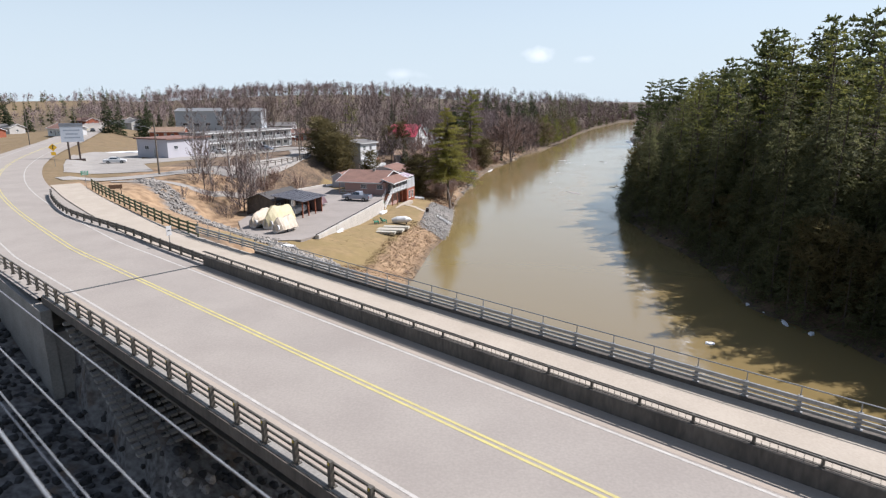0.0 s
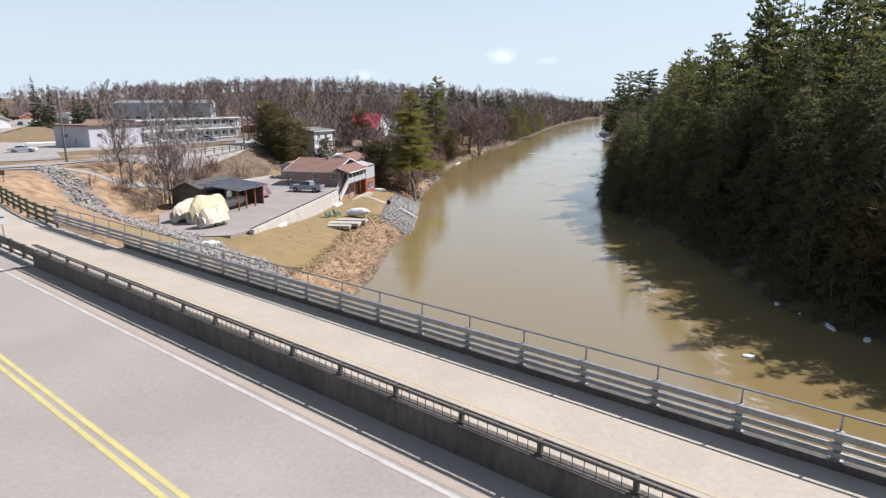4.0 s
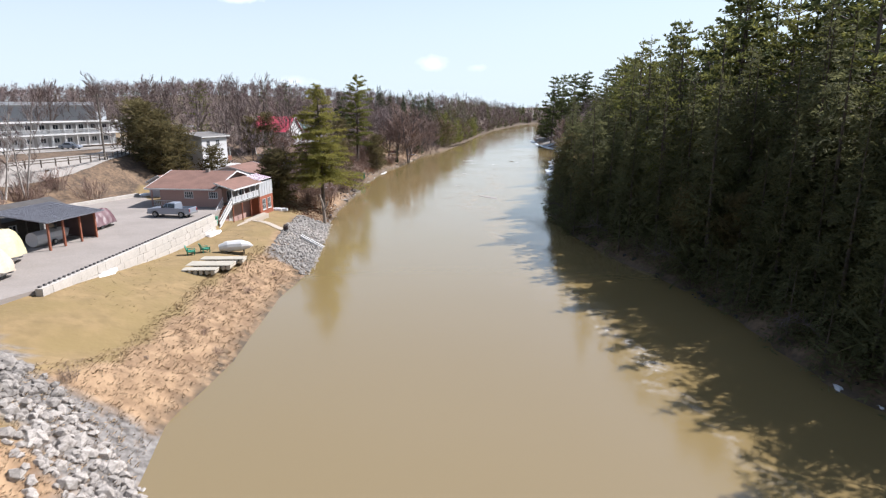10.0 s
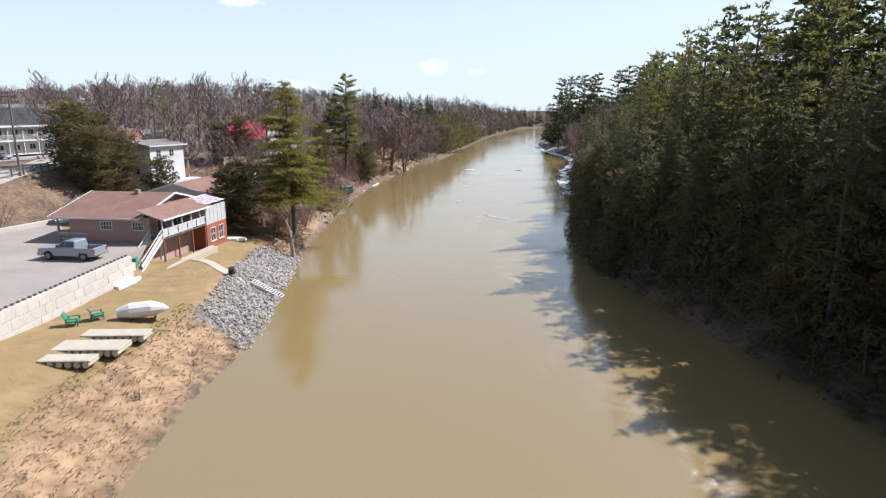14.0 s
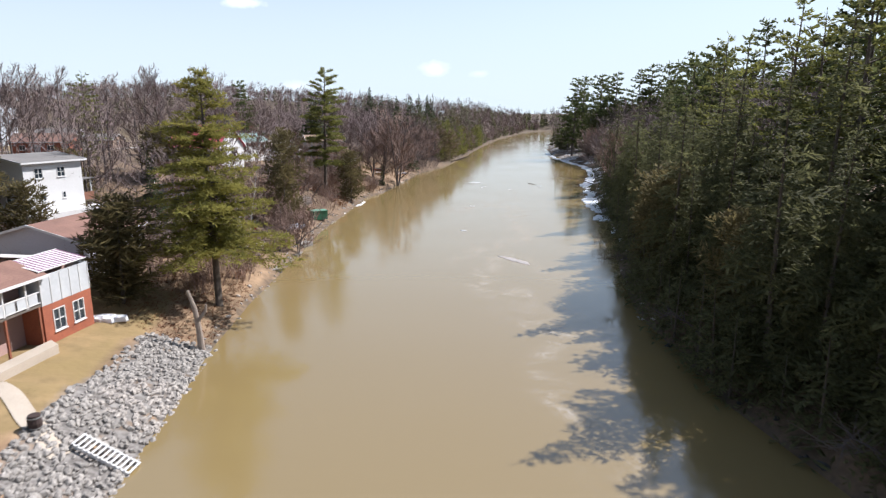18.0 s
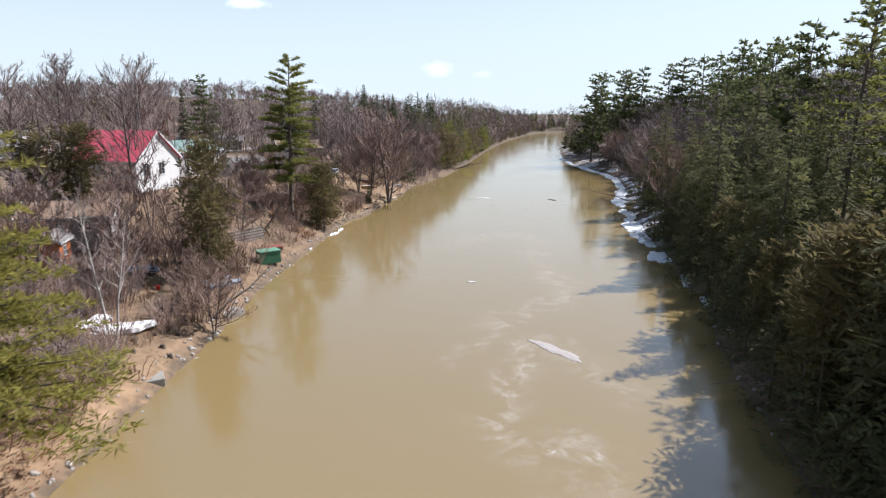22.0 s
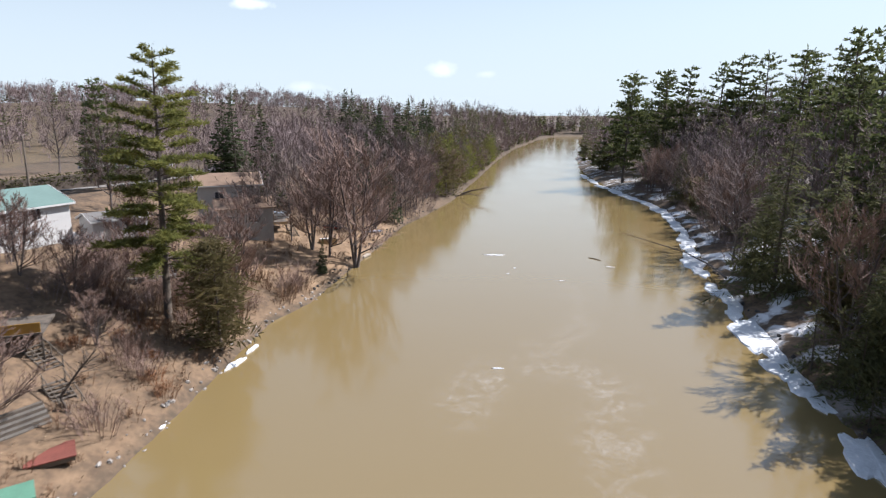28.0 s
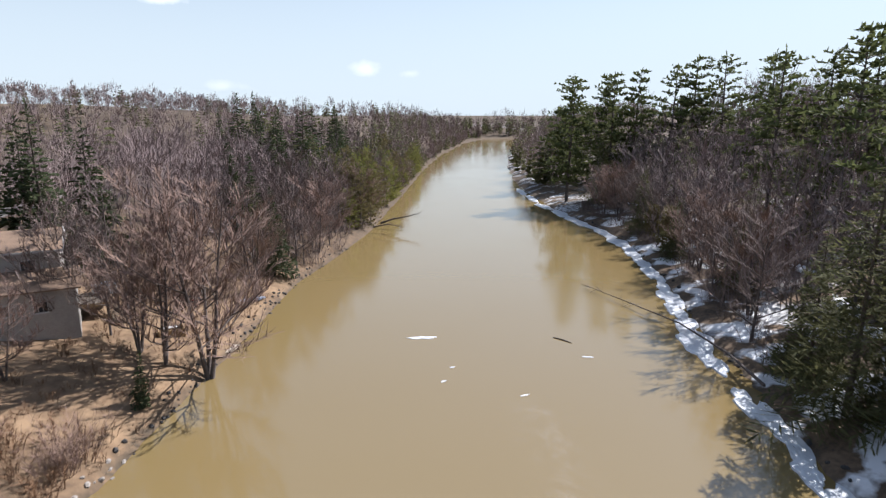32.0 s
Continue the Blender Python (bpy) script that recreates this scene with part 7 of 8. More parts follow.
utility_pole(-53.1, 112.6, 10.8, 30, lamp=True)
utility_pole(-35.9, 151.8, 11.4, 20)
utility_pole(-108, 180, 11.0, 30)
utility_pole(-129, 190, 11.0, 30)
utility_pole(-160, 205, 11.0, 30)
utility_pole(-19, 262, 10.0, 30)
for s, n in ((76.0, 3.2), (-42.0, 3.2)):
    x, y, z = at(s, n)
    e = thing("utility_pole", "wooden power line pole beside the bridge", "utility pole", x, y, min(ground_at(x, y), 12.0), BEAR + 90, "utility poles")
    hh = 19.6 - min(ground_at(x, y), 12.0)
    part("shaft", Geo().tube([(0, 0, -1), (0, 0, hh)], [0.2, 0.13], 9), pole_wood, e)
    part("cross_arm", Geo().box(-1.6, 1.6, -0.07, 0.07, hh - 0.95, hh - 0.8), pole_wood, e)
cable = mat("bright_cable", (0.407, 0.407, 0.414), 0.4, (0.333, 0.333, 0.34), 1.0, 4.0, 0, metal=0.4)
wr = thing("power_line", "five thin pale power cables running beside the bridge", "power line", 0, 0, 0)
for n, dz, r_ in ((4.25, 0.0, 0.022), (3.0, 0.0, 0.018), (2.38, 0.0, 0.014), (2.30, -0.1, 0.014), (1.95, 0.05, 0.03)):
    pts = []
    for i in range(25):
        q = i / 24
        s = -42 + 118 * q
        pts.append(at(s, n, 18.62 + dz + 0.5 * ((2 * q - 1) ** 2) - 0.12))
    part("cable", Geo().tube(pts, [r_] * 25, 5), cable, wr)

sg = thing("road_sign", "narrow white road sign on a steel post", "road sign", -23.9, 51.2, DECK, BEAR - 90)
part("sign_post", Geo().box(-0.03, 0.03, -0.03, 0.03, 0, 1.85), M["galv"], sg)
pl = part("plate", Geo().box(-0.22, 0.22, -0.06, -0.035, 1.0, 1.85), M["white_trim"], sg)
part("bar", Geo().box(-0.12, 0.12, -0.068, -0.062, 1.38, 1.46), rubber, pl)
ss = thing("street_sign", "green street name sign on a post", "street sign", -53.4, 89.6, ground_at(-53.4, 89.6), 40)
part("sign_post", Geo().box(-0.03, 0.03, -0.03, 0.03, 0, 2.6), M["galv"], ss)
gs = mat("sign_green", (0.0148, 0.244, 0.126), 0.5)
for z in (1.95, 2.3):
    b_ = part("plate", Geo().box(-0.5, 0.5, -0.05, -0.03, z, z + 0.26), gs, ss)
    part("bar", Geo().box(-0.36, 0.36, -0.058, -0.052, z + 0.09, z + 0.17), M["white_trim"], b_)
bs = thing("park_sign", "low brown wooden board on posts beside the fence", "sign", -49.0, 89.5, ground_at(-49.0, 89.5), 30)
part("board", Geo().box(-0.9, 0.9, -0.05, 0.05, 0.7, 1.3), mat("brown_board", (0.126, 0.074, 0.0444), 0.85), bs)
for x in (-0.7, 0.7):
    part("sign_post", Geo().box(x - 0.05, x + 0.05, 0.05, 0.15, -0.2, 1.3), old_wood, bs)
ys_ = thing("warning_sign", "yellow diamond warning sign with a smaller plate below", "warning sign", -77.4, 120.5, 12.0, 35)
part("sign_post", Geo().box(-0.04, 0.04, -0.04, 0.04, -0.3, 3.9), M["galv"], ys_)
yel = mat("sign_yellow", (0.629, 0.37, 0.0148), 0.5)
dm = part("diamond", Geo().add([(0, -0.07, 3.0), (0.75, -0.07, 3.75), (0, -0.07, 4.5), (-0.75, -0.07, 3.75), (0, -0.045, 3.0), (0.75, -0.045, 3.75), (0, -0.045, 4.5), (-0.75, -0.045, 3.75)],
                               [(0, 1, 2, 3), (7, 6, 5, 4), (0, 4, 5, 1), (1, 5, 6, 2), (2, 6, 7, 3), (3, 7, 4, 0)]), yel, ys_)
part("arrow", Geo().box(-0.08, 0.08, -0.08, -0.072, 3.4, 4.0).box(-0.08, 0.3, -0.08, -0.072, 4.0, 4.15), rubber, dm)
part("plate", Geo().box(-0.4, 0.4, -0.07, -0.045, 2.2, 2.85), yel, ys_)
mb = thing("motel_board", "tall pale motel sign board on two dark posts", "sign", -83.3, 137.1, 11.6, 32)
brd = part("board", Geo().box(-2.2, 2.2, -0.25, 0.25, 4.2, 7.6), mat("board_pale", (0.459, 0.488, 0.533), 0.5, (0.407, 0.437, 0.488), 0.5, 4.0, 0.02), mb)
for z, w_ in ((6.6, 1.6), (5.8, 1.2), (5.0, 1.5)):
    part("bar", Geo().box(-w_, w_, -0.262, -0.252, z, z + 0.3), mat("board_grey", (0.296, 0.333, 0.385), 0.5) if z > 6.5 else bpy.data.materials["board_grey"], brd)
part("header", Geo().box(-2.3, 2.3, -0.3, 0.3, 7.6, 8.3), mat("header_grey", (0.185, 0.2, 0.222), 0.5), mb)
for x in (-1.0, 1.0):
    part("sign_post", Geo().box(x - 0.18, x + 0.18, -0.15, 0.15, -0.3, 4.2), mat("dark_brown_post", (0.0592, 0.037, 0.0296), 0.8) if x < 0 else bpy.data.materials["dark_brown_post"], mb)
part("planter", Geo().box(-2.0, 2.0, -0.7, 0.7, -0.2, 0.35), bpy.data.materials["dark_brown_post"], mb)

# ---- lots and lanes above the slope ----
gravel = mat("pale_gravel", (0.311, 0.285, 0.259), 0.95, (0.244, 0.222, 0.2), 0.3, 6.0, 0.2)
ml = fine_line([(-74, 128), (-63, 146), (-52, 170), (-42, 195)], 3.0)
tagged(part("motel_lot", ribbon(ml, -9, 3.0, 0.07, True, 8), gravel), "pale gravel lot in front of the motel", "parking lot", kind="structure")
ml2 = fine_line([(-74, 108), (-88, 132), (-98, 158), (-92, 178)], 3.0)
tagged(part("motel_forecourt", ribbon(ml2, 5.0, 20, 0.09, True, 9), gravel), "pale worn forecourt beside the road", "parking lot", kind="structure")
lane = fine_line([(-64, 100), (-54.5, 110), (-47, 126), (-40, 143), (-38, 160), (-43, 180)], 2.0)
tagged(part("lane", ribbon(lane, -2.6, 2.6, 0.11, True, 5), gravel), "narrow pale lane above the slope", "lane", kind="structure")
trail = fine_line([(-56, 101), (-49, 103.5), (-43, 107), (-40.5, 114), (-38.5, 121), (-36, 131)], 1.5)
tagged(part("trail", ribbon(trail, -0.9, 0.9, 0.10, True, 3), gravel), "narrow gravel footpath across the slope", "path", kind="structure")
guard("lane_fence", "low grey wooden fence along the lane", [(-43.5, 131), (-38.5, 141), (-35.8, 152), (-36, 165)], 10.6, 0.9, (0.35, 0.75), old_wood, old_wood, 2.4, (0.14, 0.05))
vroad = fine_line([(-70, 250), (-45, 272), (-20, 286), (-8, 315), (-2, 345)], 3.0)
tagged(part("village_street", ribbon(vroad, -3.5, 3.5, 0.12, True, 6), gravel), "pale village street behind the gardens", "road", kind="structure")
hd = thing("hedge", "long clipped yellow-green cedar hedge along the street", "hedge", -25.5, 262, 11.2, 57)
hg = Geo()
r = random.Random(8)
for i in range(2600):
    p = Vector((r.uniform(0, 30), r.uniform(-0.8, 0.8), r.uniform(0.1, 2.0)))
    spike(hg, p, (rand_dir(r) + Vector((0, 0, 0.3))).normalized(), r.uniform(0.25, 0.5), 0.1)
part("foliage", hg.mesh("foliage"), leafy("hedge_green", (0.08, 0.0825, 0.0225), (0.045, 0.05, 0.015)), hd)
part("stems", Geo().box(0, 30, -0.35, 0.35, -0.6, 1.6), M["bark"], hd)


# ---- gardens up the river ----
def bush_model(seed, h, w, stems, m_, name="bush"):
    me = shrub(seed, h, w, stems).mesh(name)
    me.materials.append(M[m_])
    return me


M["rust"] = mat("rusty_twigs", (0.30, 0.135, 0.055), 0.95, (0.17, 0.075, 0.036), 0.6, 5.0, 0, vary=0.3)
RUSTY = bush_model(309, 1.4, 2.4, 44, "rust")
BUSH = [bush_model(300 + i, 1.5 + 0.35 * i, 1.6 + 0.3 * i, 26 + 4 * i, ("twig", "twig_red")[i % 2]) for i in range(6)]
random.seed(21)


FAR_BUSH, THIN = Geo(), [shrub(320 + i, 2.2, 2.2, 15) for i in range(3)]


def far_bush(x, y, s):
    """One of the bushes too far off to tell apart."""
    k_ = THIN[random.randrange(3)]
    m_ = pose(x, y, ground_at(x, y), 0, 0, random.uniform(0, 360)) @ Matrix.Diagonal((s, s, s, 1))
    FAR_BUSH.add([m_ @ Vector(v) for v in k_.v], k_.f)


def bush(x, y, s=1.0, k=None, label="leafless brown bush on the bank"):
    o_ = new("bush", BUSH[random.randrange(6) if k is None else k])
    o_.matrix_basis = pose(x, y, ground_at(x, y), 0, 0, random.uniform(0, 360)) @ Matrix.Diagonal((s, s, s * random.uniform(0.8, 1.2), 1))
    return tagged(o_, label, "bush", "bare bushes")


for y in row(150, 240, 1.25):
    for d0, d1 in ((1.5, 6), (6, 12), (12, 20)):
        if random.random() < (0.14 if 194 < y < 222 else 0.66):
            bush(shore_l(y) - random.uniform(d0, d1), y, random.uniform(0.8, 1.7), None if random.random() < 0.4 else random.choice((1, 3, 5)))
for i in range(34):
    y = random.uniform(100, 138)
    bush(float(np.interp(y, TOE_Y, TOE_X)) - random.uniform(1.5, 13), y, random.uniform(0.6, 1.2))
for x, y, s_ in ((13.0, 211.4, 1.0), (11.8, 213.2, 0.8), (7.4, 219.5, 0.9), (5.0, 216.0, 0.8), (9.0, 222.2, 0.9), (3.2, 228.0, 1.0), (10.6, 216.8, 0.7), (1.8, 156.0, 0.8)):
    o_ = new("bush", RUSTY)
    o_.matrix_basis = pose(x, y, ground_at(x, y), 0, 0, 57 * x) @ Matrix.Diagonal((s_, s_, s_ * 0.85, 1))
    tagged(o_, "low rust-orange leafless bush on the garden slope", "bush", "rusty bushes")
for i in range(9):
    y = random.uniform(62, 106)
    bush(shore_l(y) - random.uniform(1.0, 6.5), y, random.uniform(0.2, 0.36))
for y in row(205, 340, 1.8):
    if 218 < y < 238:
        continue
    far_bush(shore_r(y) + random.uniform(2.5, 7.0), y, random.uniform(0.7, 1.3))
for y in row(296, 330, 2.2):
    far_bush(shore_l(y) - random.uniform(0.8, 4.0), y, random.uniform(0.8, 1.5))
for i in range(80):
    y = random.choice((random.uniform(160, 194), random.uniform(220, 245)))
    far_bush(shore_l(y) - random.uniform(9, 34), y, random.uniform(1.0, 1.9))
LOW = [shrub(330 + i, 0.9, 1.3, 9) for i in range(3)]
litter = Geo()
for i in range(330):
    y = random.uniform(150, 292)
    x, s_ = shore_l(y) - random.uniform(1.0, 15), random.uniform(0.5, 1.2)
    m_ = pose(x, y, ground_at(x, y), 0, 0, random.uniform(0, 360)) @ Matrix.Diagonal((s_ * 1.3, s_ * 1.3, s_, 1))
    k_ = LOW[i % 3]
    litter.add([m_ @ Vector(v) for v in k_.v], k_.f)
for i in range(60):
    y = random.uniform(222, 243)
    x, s_ = shore_l(y) - random.uniform(2.0, 13), random.uniform(1.0, 2.0)
    m_ = pose(x, y, ground_at(x, y), 0, 0, random.uniform(0, 360)) @ Matrix.Diagonal((s_ * 1.3, s_ * 1.3, s_, 1))
    k_ = LOW[i % 3]
    litter.add([m_ @ Vector(v) for v in k_.v], k_.f)
tagged(part("low_brush", litter.mesh("low_brush"), mat("dead_brush", (0.222, 0.126, 0.0666), 0.9, (0.126, 0.0703, 0.0407), 0.7, 5.0, 0, vary=0.3)), "low rusty-brown dead brush on the garden slopes", "brush", kind="stuff")
tagged(part("thicket", FAR_BUSH.mesh("thicket"), M["twig"]), "leafless brown thicket on the banks further up", "thicket", kind="stuff")


def straw(name, spots, m_, label, lo=0.2, hi=0.55):
    """Dry grass: many leaning blades."""
    g_ = Geo()
    r_ = random.Random(name)
    for x, y in spots:
        z = ground_at(x, y)
        for i in range(5):
            p = Vector((x + r_.uniform(-0.25, 0.25), y + r_.uniform(-0.25, 0.25), z - 0.02))
            d = (Vector((0, 0, 0.42)) + rand_dir(r_) * 0.9).normalized()
            s_ = d.cross(Vector((0.4, 0.3, 0.2))).normalized() * 0.03
            k = len(g_.v)
            g_.v += [tuple(p - s_), tuple(p + s_), tuple(p + d * r_.uniform(lo, hi))]
            g_.f.append((k, k + 1, k + 2))
    return tagged(part(name, g_.mesh(name), m_), label, "grass", kind="stuff")


straw_mat = mat("dry_grass", (0.385, 0.281, 0.174), 0.9, (0.266, 0.185, 0.111), 0.6, 5.0, 0, vary=0.25)
random.seed(22)
sp = []
for i in range(4200):
    y = random.uniform(60, 112)
    sp.append((shore_l(y) - 0.3 - random.random() ** 0.8 * 6.5, y))
for i in range(700):
    a, q = random.uniform(0, 6.28), random.random() ** 0.5
    sp.append((-13 + 5 * q * math.cos(a), 61.5 + 6.3 * q * math.sin(a)))
for i in range(2400):
    y = random.uniform(150, 300)
    sp.append((shore_l(y) - 0.4 - random.random() * 16, y))
straw("dry_grass", sp, straw_mat, "pale dry matted grass on the river bank", 0.12, 0.34)
random.seed(23)
sp = []
for i in range(900):
    y = random.uniform(86, 128)
    sp.append((random.uniform(-18, shore_l(y) - 7), y))
straw("lawn_tufts", [q for q in sp if not (-13.5 < q[0] < -5 and 97 < q[1] < 110)], mat("lawn_straw", (0.274, 0.211, 0.111), 0.9, (0.2, 0.159, 0.074), 0.6, 5.0, 0, vary=0.2), "short tufts of straw-coloured lawn grass", 0.05, 0.14)


random.seed(24)
sp = []
for i in range(2600):
    a, q = random.uniform(0, 6.28), random.random() ** 0.6
    x, y = -0.6 + 6.0 * q * math.cos(a), 147.5 + 9.0 * q * math.sin(a)
    if shore_l(y) - x > 0.6:
        sp.append((x, y))
straw("needle_litter", sp, mat("rusty_needles", (0.27, 0.105, 0.045), 0.95, (0.16, 0.065, 0.032), 0.8, 6.0, 0, vary=0.3), "rust-brown fallen needles under the waterside pine", 0.12, 0.3)


# ---- loose stone ----
def stone_mesh(seed, m_):
    r_ = random.Random(seed)
    bm = bmesh.new()
    bmesh.ops.create_icosphere(bm, subdivisions=1, radius=1.0)
    f = (r_.uniform(0.8, 1.2), r_.uniform(0.6, 0.95), r_.uniform(0.45, 0.75))
    for v in bm.verts:
        k = r_.uniform(0.72, 1.12)
        v.co = Vector((v.co.x * f[0] * k, v.co.y * f[1] * k, v.co.z * f[2] * k))
    me = bpy.data.meshes.new("stone")
    bm.to_mesh(me)
    bm.free()
    me.materials.append(m_)
    return me


STONES = [stone_mesh(400 + i, M["stone"]) for i in range(8)]


def rubble(owner, spots, pieces, rest_label, material, near_key):
    """Stones at (x, y, size): the nearest ones single pieces of the owner, the others joined."""
    spots = sorted(spots, key=near_key)
    shapes = [([v.co.copy() for v in me.vertices], [tuple(p.vertices) for p in me.polygons]) for me in STONES]
    rest = Geo()
    for i, (x, y, s_) in enumerate(spots):
        m_ = pose(x, y, ground_at(x, y) + 0.12 * s_, random.uniform(-30, 30), random.uniform(-30, 30), random.uniform(0, 360)) @ Matrix.Diagonal((s_, s_, s_, 1))
        k = random.randrange(8)
        if i < pieces:
            o_ = new("stone", STONES[k])
            o_.parent = owner
            o_.matrix_basis = m_
        else:
            rest.add([m_ @ v for v in shapes[k][0]], shapes[k][1])
    if rest.v:
        tagged(part("rubble", rest.mesh("rubble"), material, owner, rest_label), kind="stuff")


random.seed(31)
band, bank2 = [], []
STRIP = [Vector(q) for q in ((-52, 104), (-41, 94.7), (-26.7, 83), (-17, 75))]
tries = np.random.default_rng(31).uniform((-62, 40), (-5, 128), (40000, 2))
tries = np.column_stack([tries, line_dist(tries[:, 0], tries[:, 1], LAND_AXIS), line_dist(tries[:, 0], tries[:, 1], STRIP)])
for x, y, rd_, strip in tries.tolist():
    if len(band) >= 3700:
        break
    s_ = x * U.x + y * U.y
    if s_ < ABUT - 6 or x * N.x + y * N.y < 20:
        continue
    dl_ = shore_l(y) - x
    if x < -20 and strip > 1.2 + 2.6 * random.random() * min(1.0, (x + 56) / 24):
        continue
    if (y > 100 and rd_ > 26) or (((x + 13) / 4.6) ** 2 + ((y - 61.5) / 6.0) ** 2 < random.uniform(0.5, 1.3) and random.random() < 0.93):
        continue
    if x < -20 or (19.5 < rd_ < 28.5 and dl_ > -0.6) or (-0.6 < dl_ < 13 and 52 < y < 73 and rd_ < 30):
        if y > 88 and random.random() < 0.4:
            continue
        band.append((x, y, random.uniform(0.2, 0.46) * (1.4 if random.random() < 0.2 else 0.95)))
rip = thing("riprap", "broad bank of pale broken rock below the road", "rocks", 0, 0, 0)
rubble(rip, band, 300, "pale broken rock of many sizes", M["stone"], lambda q: math.hypot(q[0] + 6, q[1] - 68))
while len(bank2) < 2100:
    y = random.uniform(107, 139)
    dl_ = random.uniform(-0.3, 5.2)
    if dl_ > 5.2 - max(0, 112 - y) * 0.9:
        continue
    bank2.append((shore_l(y) - dl_, y, random.uniform(0.14, 0.34)))
rip2 = thing("riprap", "sloping bank of small grey stones below the lawn", "rocks", 0, 0, 0)
rubble(rip2, bank2, 300, "small grey rounded stones", M["stone_small"], lambda q: math.hypot(q[0] - 1, q[1] - 128))
random.seed(32)
# rock colour taken near black to stand in for shade below the bridge
shade_toned_rock = mat("rock_toned_for_shade", (0.06, 0.056, 0.054), 0.9, (0.03, 0.028, 0.027), 1.5, 7.0, 0.5, vary=0.35)
south = []
while len(south) < 2600:
    s_, n_ = random.uniform(24, 62), random.uniform(-12, 20)
    x, y, z = at(s_, n_)
    if shore_l(y) - x < -0.4:
        continue
    if n_ > 9.5 and s_ > 43:
        continue
    south.append((x, y, random.uniform(0.2, 0.42)))
rip3 = thing("riprap", "broken rock below the bridge with its shade put into the colour", "rocks", 0, 0, 0)
rubble(rip3, south, 200, "broken rock coloured near black for its shade", shade_toned_rock, lambda q: math.hypot(q[0] + 10, q[1] - 20))
matx = thing("erosion_mat", "grid of small concrete blocks laid on the slope", "erosion mat", *at(33, 9.0, 0))
mat_lo, mat_hi = ground_at(*at(31, 13)[:2]) + 0.4, ground_at(*at(40.5, 13)[:2]) + 0.4
mme = Geo().box(-0.2, 0.2, -0.2, 0.2, 0, 0.16).mesh("mat_block")
mme.materials.append(M["concrete"])
for i in range(20):
    for j in range(13):
        x, y, z = at(31.0 + i * 0.5, 10.4 + j * 0.5)
        o_ = new("mat_block", mme)
        o_.parent = matx
        o_.matrix_basis = Matrix.Translation(-matx.location) @ pose(x, y, mat_lo + (mat_hi - mat_lo) * i / 19, 0, 0, BEAR)
shore = []
random.seed(33)
for i in range(300):
    y = random.uniform(139, 312)
    shore.append((shore_l(y) - random.uniform(-0.5, 1.3), y, random.uniform(0.1, 0.34)))
for i in range(120):
    y = random.uniform(45, 330)
    shore.append((shore_r(y) + random.uniform(-0.5, 1.2), y, random.uniform(0.15, 0.45)))
# shore stones reuse the rock colour that has bridge shade put in
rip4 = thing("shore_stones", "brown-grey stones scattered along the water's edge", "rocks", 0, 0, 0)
rubble(rip4, shore, 200, "brown-grey shore stones", shade_toned_rock, lambda q: math.hypot(q[0] - 8, q[1] - 185))


# ---- snow and ice ----
def patch(name, label, category, x, y, rx, ry, rz, z, t, m_, seed, group=""):
    """An irregular low slab, domed a little."""
    r_ = random.Random(seed)
    n_ = 30
    ph = [r_.uniform(0, 6.28) for i in range(4)]
    g_ = Geo()
    for q, zz in ((1.0, 0.0), (0.93, t * 0.8), (0.55, t * 1.0)):
        for i in range(n_):
            a = 6.283 * i / n_
            k = 1 + 0.22 * math.sin(2 * a + ph[0]) + 0.13 * math.sin(5 * a + ph[1]) + 0.08 * math.sin(9 * a + ph[2]) + r_.uniform(-0.05, 0.05)
            g_.v.append((rx * k * q * math.cos(a), ry * k * q * math.sin(a), zz + r_.uniform(-0.1, 0.1) * t))
    for b in (0, n_):
        g_.f += [(b + i, b + (i + 1) % n_, b + n_ + (i + 1) % n_, b + n_ + i) for i in range(n_)]
    g_.f += [tuple(range(2 * n_, 3 * n_)), tuple(reversed(range(n_)))]
    o_ = part(name, g_, m_)
    o_.matrix_basis = pose(x, y, z, 0, 0, rz)
    return tagged(o_, label, category, group)


ice = mat("grey_ice", (0.80, 0.82, 0.86), 0.45, (0.52, 0.54, 0.57), 0.6, 4.0, 0.25, contrast=0.8)
random.seed(41)
